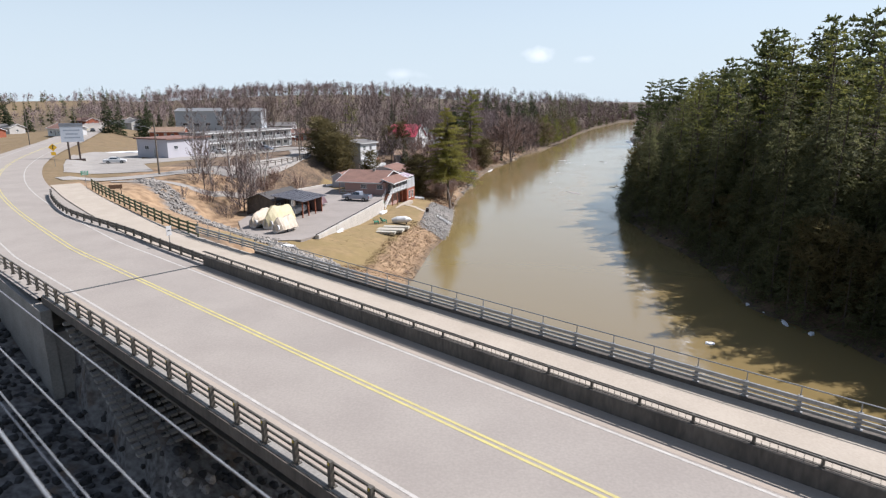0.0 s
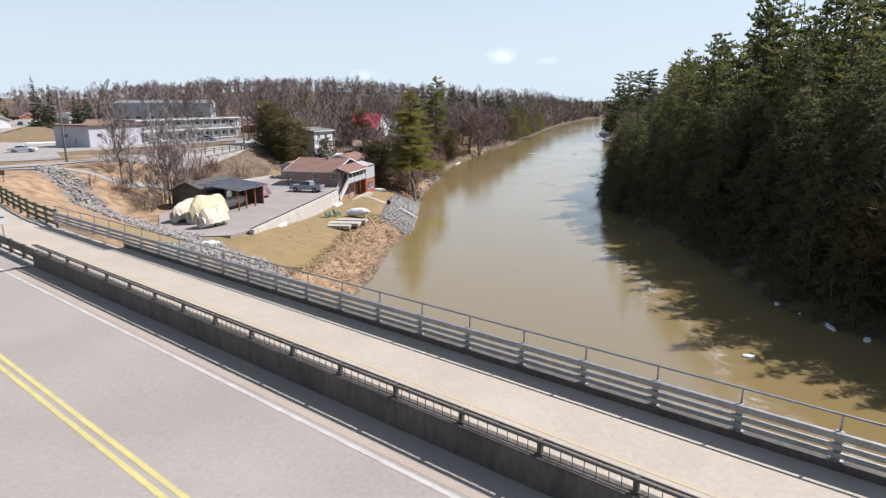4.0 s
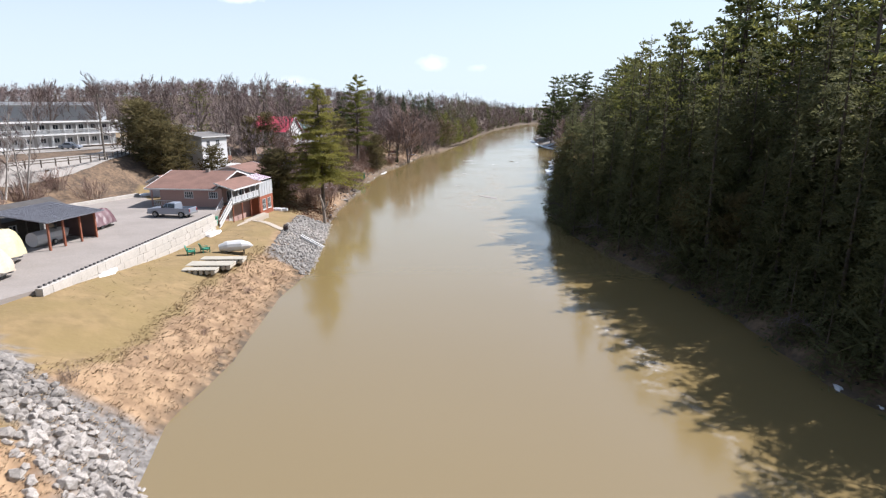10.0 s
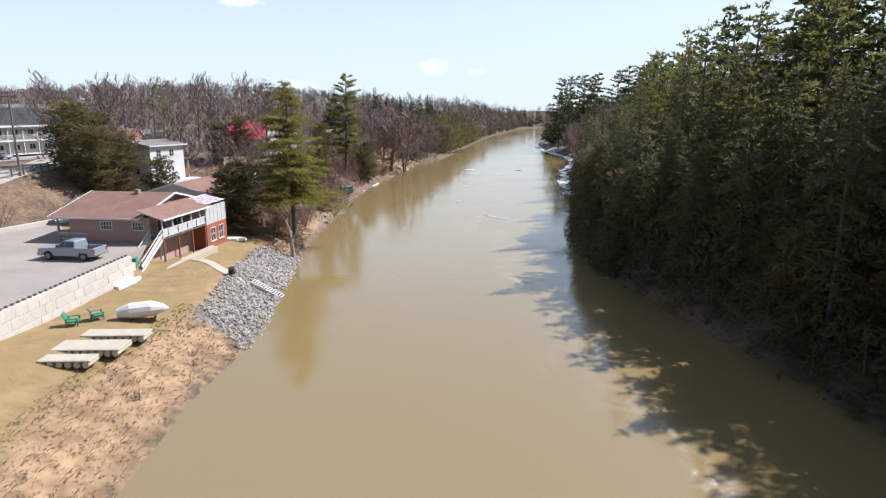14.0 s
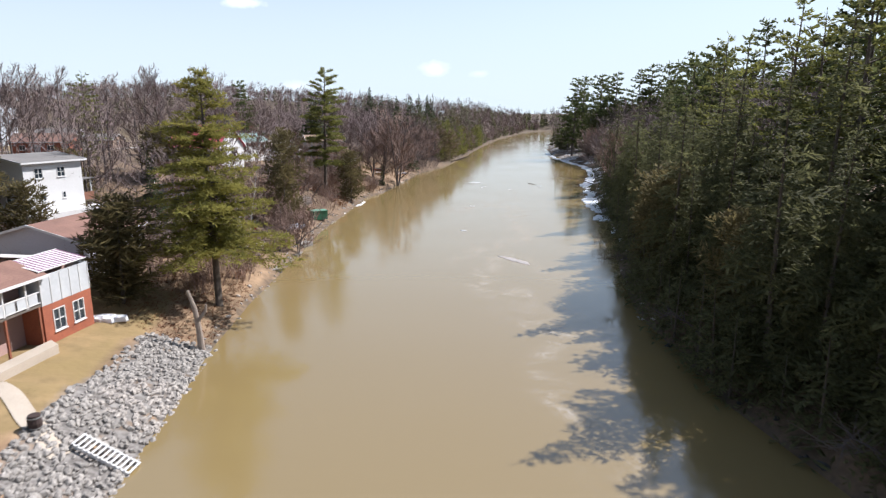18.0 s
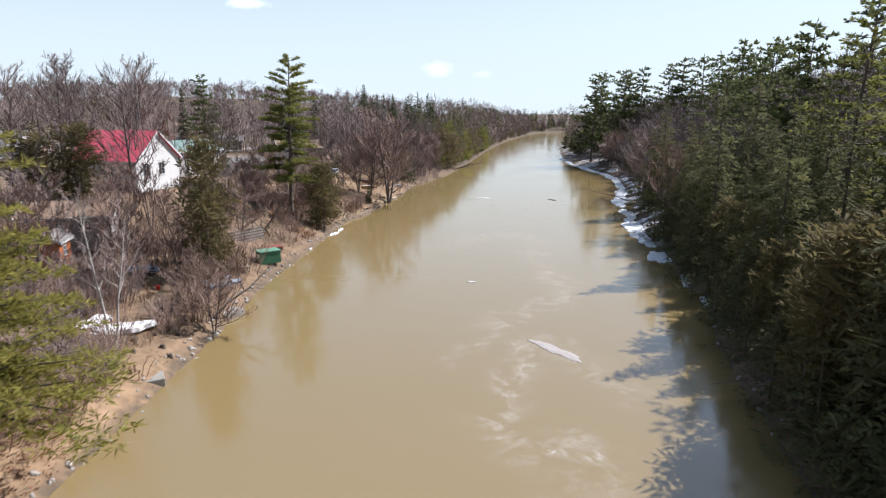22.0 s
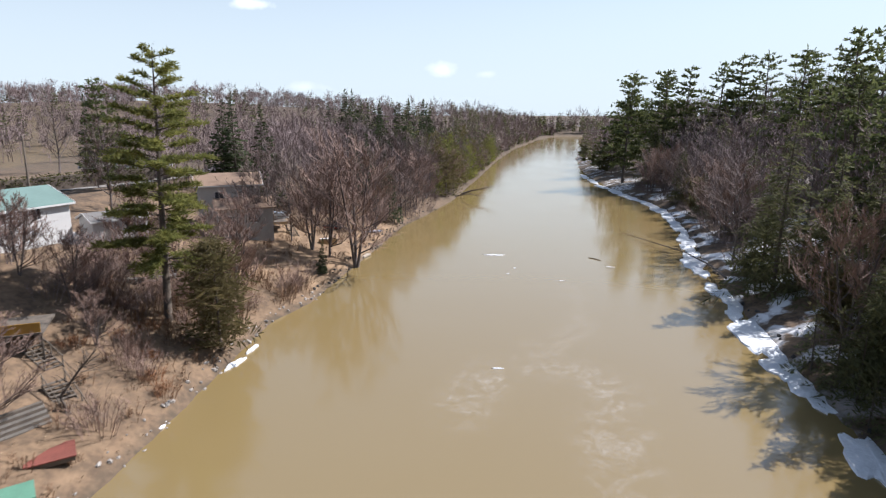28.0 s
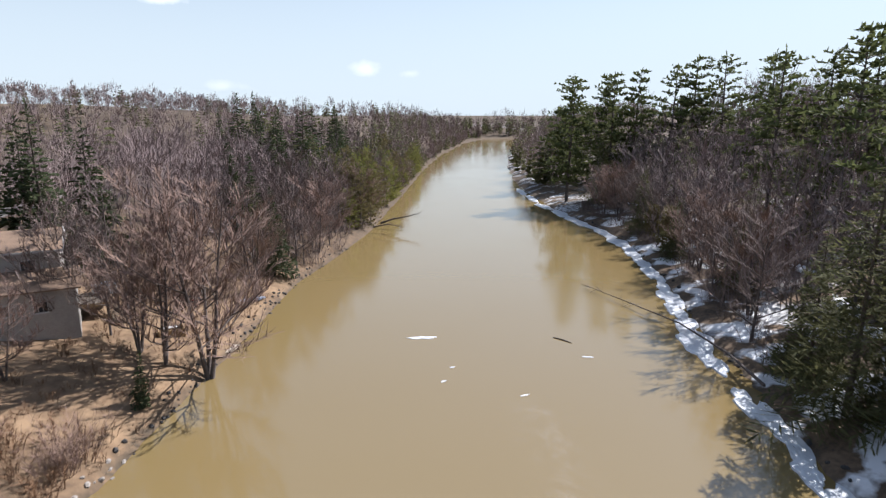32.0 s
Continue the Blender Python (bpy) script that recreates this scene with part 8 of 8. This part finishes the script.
for x, y, rx, ry, rz in ((70.0, 218.5, 6.5, 2.2, 62), (62.6, 196.5, 4.0, 1.5, 62), (60.5, 185.5, 3.6, 1.3, 60), (76.0, 236.5, 2.6, 1.0, 66), (79.5, 245, 3.4, 1.1, 66), (86.5, 260.5, 3.2, 1.2, 62), (91.5, 270, 4.5, 1.1, 62), (97.8, 285, 4.2, 1.2, 66),
                         (103.5, 302, 5.5, 1.6, 75), (107.0, 326, 7.0, 1.8, 84), (110.0, 352, 6.0, 1.4, 82), (117, 385, 7, 1.5, 75), (72.6, 226.5, 3.0, 1.0, 64), (57.0, 176, 2.0, 0.8, 60), (66.3, 206.5, 4.5, 1.5, 64), (67.5, 211, 3.4, 1.8, 62), (75.6, 232, 4.2, 1.4, 66), (81.8, 250.5, 4.6, 1.7, 66), (84.3, 255.5, 3.6, 1.3, 62), (89.6, 266, 4.4, 1.6, 62), (95.2, 278, 4.6, 1.5, 66), (100.6, 292.5, 5.0, 1.7, 68), (105.8, 312, 6.0, 1.6, 80), (108.8, 339, 6.5, 1.6, 84), (113.5, 368, 7.0, 1.5, 78), (38.0, 71.0, 0.7, 0.3, 70), (38.4, 68.2, 0.5, 0.25, 75), (38.9, 64.5, 0.9, 0.3, 80), (40.0, 61.2, 0.5, 0.3, 60)):
    patch("ice_shelf", "white snow-covered ice shelf along the bank", "ice", x, y, rx, ry, rz, -0.05, 0.24, ice, x, "shore ice")
for x, y, rx, ry, rz in ((0.2, 170.0, 2.6, 1.3, 20), (-1.8, 171, 1.6, 1.0, 70), (-6.4, 140.4, 1.7, 0.8, -10), (-26.5, 143.5, 2.6, 0.7, 40), (-11.8, 117.5, 1.6, 0.6, 75), (-14.0, 111.5, 1.8, 0.45, 78), (-90, 168, 9, 1.6, 30), (-22, 80, 1.4, 0.7, 30), (-16.7, 95.0, 1.5, 0.4, 78)):
    patch("snow_drift", "dirty melting snow pile", "snow", x, y, rx, ry, rz, ground_at(x, y) - 0.12, 0.45, M["snow"], x, "snow piles")
for i in range(34):
    y = random.uniform(205, 330)
    x = shore_r(y) + random.uniform(2, 26)
    patch("snow_drift", "thin old snow lying between the trees", "snow", x, y, random.uniform(1.0, 3.2), random.uniform(0.7, 1.8), random.uniform(0, 180), ground_at(x, y) - 0.1, 0.28, M["snow"], i, "snow in the woods")
for x, y, rx, ry, rz in ((13.2, 207.5, 1.6, 0.35, 62), (17.0, 219.5, 1.5, 0.4, 70), (18.0, 223.0, 1.0, 0.3, 70)):
    patch("ice_shelf", "narrow white strip of ice at the water's edge", "ice", x, y, rx, ry, rz, -0.04, 0.22, ice, x, "shore ice")
patch("ice_floe", "grey rotten ice plate drifting in the river", "ice", 36.3, 165.6, 2.5, 0.8, -64, -0.06, 0.12, mat("rotten_ice", (0.37, 0.34, 0.326), 0.6, (0.266, 0.237, 0.222), 1.5, 6.0, 0.5), 3, "drift ice")
patch("ice_floe", "small white ice floe drifting in the river", "ice", 27.8, 58.5, 0.5, 0.3, 10, -0.04, 0.2, ice, 5, "drift ice")
for x, y, s_ in ((51.5, 260.1, 0.9), (67.4, 249.7, 0.35), (57.2, 243.1, 0.25), (50.7, 248.0, 0.22), (41, 215, 0.3), (33.6, 187.5, 0.35), (52.5, 251, 0.2)):
    patch("ice_floe", "small white ice floe drifting in the river", "ice", x, y, s_ * 1.6, s_ * 0.5, random.uniform(-20, 20), -0.03, 0.09, ice, x, "drift ice")
lg = thing("drift_log", "dark drifting log in the river", "log", 67.0, 255.0, 0.0, -60)
part("stem", Geo().tube([(-1.2, 0, 0), (0, 0.1, 0.03), (1.3, 0, 0.02)], [0.09, 0.11, 0.06], 7), M["bark"], lg)


# ---- foam on the water ----
def foam_material():
    """Thin scum: torn and curled where the film is thin, white where it gathers."""
    m = mat("river_foam", (0.56, 0.52, 0.46), 0.8, (0.46, 0.41, 0.34), 2.0, 8.0, 0)
    n, l = m.node_tree.nodes, m.node_tree.links
    tc, at_ = n.new("ShaderNodeTexCoord"), n.new("ShaderNodeAttribute")
    at_.attribute_name = "film"
    total = at_.outputs["Fac"]
    for scale, warp, low, high in ((0.28, 2.2, 0.40, 0.66), (1.6, 1.2, 0.30, 0.72)):
        t = n.new("ShaderNodeTexNoise")
        t.inputs["Scale"].default_value, t.inputs["Detail"].default_value, t.inputs["Distortion"].default_value = scale, 8, warp
        l.new(tc.outputs["Object"], t.inputs["Vector"])
        r = n.new("ShaderNodeMapRange")
        r.inputs[1].default_value, r.inputs[2].default_value, r.inputs[3].default_value = low, high, 0.04
        l.new(t.outputs[0], r.inputs[0])
        x = n.new("ShaderNodeMath")
        x.operation, x.use_clamp = "MULTIPLY", True
        l.new(total, x.inputs[0]), l.new(r.outputs[0], x.inputs[1])
        total = x.outputs[0]
    l.new(total, n["Principled BSDF"].inputs["Alpha"])
    return m


def foam(name, lines, label):
    """One sheet of film on the water, thick along drifting lines: (points, spread, strength)."""
    fx, fy = np.arange(18, 66, 0.5), np.arange(36, 252, 0.5)
    X, Y = np.meshgrid(fx, fy)
    wob = 0.9 * np.sin(X * 0.9 + 1.7 * np.sin(Y * 0.31)) + 0.6 * np.sin(Y * 1.3 + X * 0.5)
    film = np.zeros_like(X)
    for pts, spread, strength in lines:
        d = line_dist(X + 0.5 * wob, Y + 0.4 * np.sin(X * 1.1), fine_line(pts, 3.0))
        film = np.maximum(film, strength * np.exp(-(d / spread) ** 2))
    num = np.arange(film.size).reshape(film.shape)
    q = np.stack([num[:-1, :-1], num[:-1, 1:], num[1:, 1:], num[1:, :-1]], -1)
    keep = np.maximum(np.maximum(film[:-1, :-1], film[1:, 1:]), np.maximum(film[1:, :-1], film[:-1, 1:])) > 0.015
    q = q[keep]
    used = np.unique(q)
    back = np.zeros(film.size, int)
    back[used] = np.arange(len(used))
    me = bpy.data.meshes.new(name)
    me.from_pydata(np.stack([X.ravel()[used], Y.ravel()[used], np.full(len(used), 0.012)], -1).tolist(), [], back[q].tolist())
    me.attributes.new("film", "FLOAT", "POINT").data.foreach_set("value", film.ravel()[used].astype(np.float32))
    tagged(part(name, me, foam_material()), label, "foam", kind="stuff")


foam("foam_streaks", [
    ([(28.4, 116), (26.5, 106), (26.8, 98.9), (26.4, 93.6)], 1.6, 0.27),
    ([(26.4, 93.6), (27.0, 90.9), (28.2, 87.5), (27.0, 85.6), (27.4, 80.8)], 1.0, 0.49),
    ([(26.6, 84.5), (27.6, 82.5), (27.4, 80.8), (26.8, 76)], 0.9, 1.1),
    ([(26.8, 76), (25.6, 72.7), (26.2, 69.5), (25.7, 59.2), (24.0, 52.5), (25.6, 47), (29, 40)], 0.75, 0.7),
    ([(23.7, 99.2), (25.5, 103), (26.8, 107.1), (29, 122)], 1.6, 0.24),
    ([(30.8, 140.2), (33.1, 137.6), (29.5, 133.5), (28.3, 131.2), (27.9, 124.3), (29.5, 117)], 1.1, 0.7),
    ([(27.7, 153.7), (30.2, 150), (30.8, 140.2)], 1.8, 0.38),
    ([(34.8, 167.8), (31.5, 161), (28.2, 153.6), (29.5, 151), (32.1, 151.0), (32.5, 148.5)], 1.7, 0.65),
    ([(32.5, 148.5), (35, 143), (37, 136)], 2.6, 0.27),
    ([(27, 163.4), (28.4, 166.5), (32.4, 170.3)], 0.7, 0.54),
    ([(32.5, 171.5), (34.8, 174.6), (38.6, 176.8), (43.4, 182), (43.9, 187.3), (44.8, 197.4), (47.2, 204.6)], 2.0, 0.54),
    ([(36.5, 168.5), (37.4, 162.5), (39, 156)], 1.4, 0.43),
    ([(36, 207.2), (41, 214.8), (44.1, 214.2), (49.1, 212.3), (47.8, 204.3), (46, 200)], 2.0, 0.59),
    ([(41, 214.8), (47, 219), (53.1, 225.4), (57, 240)], 1.8, 0.32)], "thin pale foam drifting in curls on the river")

# ---- clutter in the gardens ----
gx_ = thing("green_box", "green painted wooden box with a flat lid by the water", "box", 9.2, 196.6, ground_at(9.2, 196.6), 28)
part("box_body", Geo().box(-1.3, 1.3, -0.9, 0.9, 0, 1.5), mat("green_paint", (0.0333, 0.141, 0.0703), 0.7, (0.0222, 0.104, 0.0518), 1.0, 6.0, 0.1), gx_)
part("lid", Geo().box(-1.38, 1.38, -0.98, 0.98, 1.503, 1.6), mat("pale_green_lid", (0.118, 0.266, 0.185), 0.6), gx_)
part("label_plate", Geo().box(1.302, 1.312, -0.5, 0.1, 0.7, 1.1), mat("label_yellow", (0.37, 0.311, 0.0592), 0.6), gx_)
rm_ = thing("platform", "low platform covered with red-brown boards", "platform", 8.9, 202.2, ground_at(8.9, 202.2), 25)
for i in range(8):
    part("board", Geo().box(-1.4, 1.4, -1.1 + i * 0.28, -0.84 + i * 0.28, 0.12, 0.2), mat("red_boards", (0.222, 0.0666, 0.0481), 0.8) if i == 0 else bpy.data.materials["red_boards"], rm_)
part("frame", Geo().box(-1.3, 1.3, -1.0, 1.0, -0.2, 0.118), old_wood, rm_)


def plank_stairs(x, y, rz, run, drop, w, label):
    e = thing("garden_stairs", label, "stairs", x, y, 0, rz)
    z1 = ground_at(x, y) + 0.4
    n_ = max(4, int(drop / 0.19))
    for i in range(n_):
        q = i / n_
        part("step", Geo().box(q * run, q * run + 0.28, -w / 2, w / 2, z1 - q * drop - 0.05, z1 - q * drop), old_wood, e)
    for s_ in (-1, 1):
        part("stringer", Geo().bar((0, s_ * w / 2, z1 - 0.05), (run, s_ * w / 2, z1 - drop - 0.05), 0.06, 0.25), old_wood, e)
        part("stair_rail", Geo().bar((0, s_ * w / 2, z1 + 0.9), (run, s_ * w / 2, z1 - drop + 0.9), 0.06, 0.08), old_wood, e)
        for q in (0.05, 0.5, 0.95):
            part("rail_post", Geo().box(q * run - 0.04, q * run + 0.04, s_ * w / 2 - 0.04, s_ * w / 2 + 0.04, z1 - q * drop - 0.6, z1 - q * drop + 0.9), old_wood, e)


plank_stairs(2.6, 214.0, -35, 3.0, 1.4, 1.4, "weathered wooden stairs between the terraces")
plank_stairs(6.0, 209.7, -45, 5.4, 2.7, 1.5, "weathered wooden stairs with rails down to the water")
ter = thing("terrace_wall", "pale stacked stone and timber terrace wall", "wall", 3.0, 200.2, ground_at(4.5, 202.0) - 0.5, 48)
for i in range(9):
    part("timber", Geo().box(0.02 * i, 7.0 - 0.05 * i, -0.15, 0.15, i * 0.2, i * 0.2 + 0.18), (old_wood, M["concrete"])[i % 2], ter)
dkk = thing("wooden_deck", "garden deck with an orange-yellow rail panel", "deck", -5.0, 210.8, 5.1, 14)
part("deck_floor", Geo().box(0, 9.4, 0, 5, 0.9, 1.05), old_wood, dkk)
for x in (0.1, 3.1, 6.2, 9.2):
    part("deck_post", Geo().box(x, x + 0.14, 0.05, 0.19, -2.6, 0.9), old_wood, dkk)
part("rail_panel", Geo().box(6.6, 9.3, 0.02, 0.08, 1.1, 1.9), mat("ochre_panel", (0.407, 0.222, 0.037), 0.7), dkk)
for i in range(4):
    part("rail_bar", Geo().box(0, 6.5, 0.02, 0.07, 1.2 + i * 0.2, 1.27 + i * 0.2), mat("red_rail", (0.244, 0.0814, 0.0592), 0.7) if i == 0 else bpy.data.materials["red_rail"], dkk)
pt = thing("pontoon_raft", "pile of blue-grey pontoon drums and boards", "raft", 5.6, 184.3, ground_at(5.6, 184.3), 40)
drum_mat = mat("blue_grey_drum", (0.222, 0.281, 0.348), 0.5, (0.163, 0.207, 0.266), 1.0, 5.0, 0.05)
for x, y in ((-1.1, -0.9), (0.2, -0.9), (1.4, -0.9), (-1.1, 0.9), (0.2, 0.9), (1.4, 0.9)):
    part("drum", Geo().tube([(x - 0.5, y, 0.32), (x + 0.5, y, 0.32)], [0.3, 0.3], 12), drum_mat, pt)
for i in range(5):
    part("board", Geo().box(-1.5, 1.7, -0.5 + i * 0.22, -0.32 + i * 0.22, 0.3, 0.36), M["concrete_walk"], pt)
bn = thing("bench", "plank bench of pale weathered boards", "bench", 6.4, 190.8, ground_at(6.4, 190.8), -8)
part("seat", Geo().box(-1.5, 1.5, -0.2, 0.2, 0.42, 0.5), M["concrete_walk"], bn)
for x in (-1.2, 1.2):
    part("leg", Geo().box(x - 0.1, x + 0.1, -0.18, 0.18, 0, 0.42), M["concrete_walk"], bn)
wp = thing("wood_pile", "heap of dark logs under a bluish plastic sheet", "wood pile", -2.4, 184.6, ground_at(-2.4, 184.6), 25)
r = random.Random(61)
for i in range(22):
    x, z = r.uniform(-1.6, 1.6), 0.2 + 0.3 * (i // 8)
    part("log", Geo().tube([(x, -0.7 + r.uniform(-0.2, 0.2), z), (x + r.uniform(-0.1, 0.1), 0.7, z)], [0.16, 0.15], 7), M["bark"], wp)
g = Geo()
for i in range(9):
    for j in range(6):
        g.v.append((-1.9 + i * 0.475, -0.9 + j * 0.36, 1.15 - 0.14 * ((i - 4) / 4) ** 2 * 3 - 0.35 * abs((j - 2.5) / 2.5) ** 2 + r.uniform(-0.07, 0.07)))
g.f = [(i * 6 + j, i * 6 + j + 1, i * 6 + j + 7, i * 6 + j + 6) for i in range(8) for j in range(5)]
part("plastic_sheet", g, mat("blue_sheet", (0.222, 0.259, 0.326), 0.4, (0.163, 0.192, 0.252), 1.5, 6.0, 0.4), wp).modifiers.new("thick", "SOLIDIFY").thickness = 0.02
pf = thing("slat_fence", "short green-tinged slatted fence", "fence", -3.6, 180.6, ground_at(-2, 181.2) - 0.1, 22)
for i in range(20):
    part("slat", Geo().box(i * 0.24, i * 0.24 + 0.12, -0.02, 0.02, 0, 1.1), wood_green, pf)
part("rail", Geo().box(0, 4.8, 0.022, 0.07, 0.8, 0.9), wood_green, pf)
for x, y, w_, rz in ((4.0, 163.2, 3.4, 22), (7.6, 178.5, 2.4, 50)):
    sl = thing("landing_slab", "pale concrete landing slab at the water", "landing", x, y, 0.0, rz)
    part("slab", Geo().box(-w_ / 2, w_ / 2, -0.8, 0.8, -0.6, 0.62), M["concrete"], sl, bevel=0.04)
bk = thing("bucket", "small bright red bucket on the ground", "bucket", 0.4, 181.4, ground_at(0.4, 181.4))
part("bucket_body", Geo().tube([(0, 0, 0), (0, 0, 0.4)], [0.17, 0.22], 12), mat("red_plastic", (0.481, 0.0296, 0.0148), 0.5), bk)
for x, y in ((2.2, 168.4), (3.2, 170.0), (4.4, 168.0), (2.8, 166.2), (4.9, 170.8), (1.0, 166.5), (5.2, 167.0), (3.8, 172.0)):
    sm = thing("stump", "low dark tree stump", "stump", x, y, ground_at(x, y), 0, "stumps on the bank")
    part("stem", Geo().tube([(0, 0, -0.2), (0, 0, 0.28)], [0.24, 0.18], 8), M["bark"], sm)
rb = thing("rowing_boat", "dark canoe with a red stripe pulled up on the bank", "boat", 24.6, 274.5, ground_at(24.6, 274.5) + 0.1, -35)
part("hull", Geo().tube([(-2.3, 0, 0.45), (-1.3, 0, 0.32), (1.2, 0, 0.32), (2.3, 0, 0.45)], [0.06, 0.42, 0.42, 0.06], 10), dark_car, rb)
part("stripe", Geo().box(-1.4, 1.4, -0.45, -0.41, 0.3, 0.42), bpy.data.materials["red_plastic"], rb)
cr = thing("crate_dock", "square timber crib with pale boards on the bank", "dock", 24.2, 262.6, ground_at(24.2, 262.6), 15)
for a in ((-1.3, 1.3, -0.9, -0.82), (-1.3, 1.3, 0.82, 0.9), (-1.3, -1.22, -0.82, 0.82), (1.22, 1.3, -0.82, 0.82)):
    part("side_board", Geo().box(*a, -0.3, 0.75), new_wood, cr)
part("cover_board", Geo().box(-1.2, 0.6, -0.3, 0.4, 0.753, 0.82), M["white_trim"], cr)
fd = thing("floating_dock", "small grey floating dock moored at the bank", "dock", 29.9, 262.0, 0.0, 60)
part("platform", Geo().box(-1.2, 1.2, -0.8, 0.8, 0.12, 0.3), M["concrete_walk"], fd)
for s_ in (-0.55, 0.55):
    part("float", Geo().tube([(-1.1, s_, 0.05), (1.1, s_, 0.05)], [0.16, 0.16], 8), drum_mat, fd)
patch("tarp_heap", "crumpled silver-blue tarpaulin lying on the bank", "tarpaulin", 31.8, 276.3, 1.7, 0.6, 20, ground_at(31.8, 276.3) - 0.03, 0.3, bpy.data.materials["blue_sheet"], 8)
rk = thing("rock_wall", "curved low wall of dark stacked stones", "wall", 4.5, 231.5, ground_at(4.5, 231.5), 15)
for i in range(46):
    o_ = new("stone", STONES[i % 8])
    o_.parent = rk
    o_.matrix_basis = pose(-5 + (i % 23) * 0.42, 0.3 * math.sin((i % 23) * 0.3), 0.15 + 0.32 * (i // 23) - 0.05 * (i % 3), 10 * (i % 5), 8 * (i % 7), 47 * i) @ Matrix.Diagonal((0.32, 0.32, 0.32, 1))


def fallen(x, y, z, pts, r0, m_, label):
    e = thing("fallen_tree", label, "fallen tree", x, y, z)
    part("stem", Geo().tube(pts, [r0 * (1 - 0.85 * i / (len(pts) - 1)) for i in range(len(pts))], 7), m_, e)
    r_ = random.Random(x)
    tw = Geo()
    for i in range(34):
        t = r_.uniform(0.35, 1.0) * (len(pts) - 1)
        k = min(len(pts) - 2, int(t))
        p = Vector(pts[k]).lerp(Vector(pts[k + 1]), t - k)
        d = (Vector(pts[-1]) - Vector(pts[0])).normalized() * 0.6 + rand_dir(r_)
        tw.tube([p, p + d * r_.uniform(0.5, 2.0)], [0.035, 0.008], 3, False)
    tagged(part("twigwork", tw, m_, e), kind="stuff")


fallen(78.0, 236.5, 0.5, [(0, 0, 0.9), (3.0, 8.0, 0.5), (4.5, 18, 0.3), (3.5, 28, 0.1), (2.0, 38, 0.0)], 0.17, M["bark_grey"], "long pale fallen trunk lying along the ice")
fallen(59.0, 330.5, 0.6, [(0, 0, 0.6), (2.6, -1.0, 1.6), (5.5, -2.0, 2.2), (8.5, -3.6, 3.2)], 0.28, M["bark_grey"], "bare tree leaning far out over the water")
fallen(56.5, 326, 0.6, [(0, 0, 0.6), (3.0, -1.5, 1.4), (6.0, -3.5, 1.0)], 0.2, M["bark_grey"], "bare fallen branch reaching into the water")
fallen(6.6, 175.6, 0.7, [(0, 0, 0.0), (1.4, 0.8, 1.4), (3.2, 2.2, 2.4), (5.2, 4.4, 4.2)], 0.16, M["bark"], "slender tree leaning out over the water")
fallen(8.5, 206.5, 2.0, [(0, 0, 0.0), (-0.8, 0.4, 1.5), (0.4, 0.9, 3.2), (1.6, 1.2, 4.6)], 0.15, M["bark"], "crooked bare tree on the terrace")
for y, rz in ((75, 0), (96, 0), (112, 0), (131, 0), (151, 0)):
    fallen(shore_r(y) + 2.5, y, 1.0, [(0, 0, 0), (-1.8, 0.5, 1.8), (-3.6, 0.3, 2.8), (-5.0, -0.4, 2.6)], 0.1, M["bark_grey"], "pale bare branch hanging over the dark water")
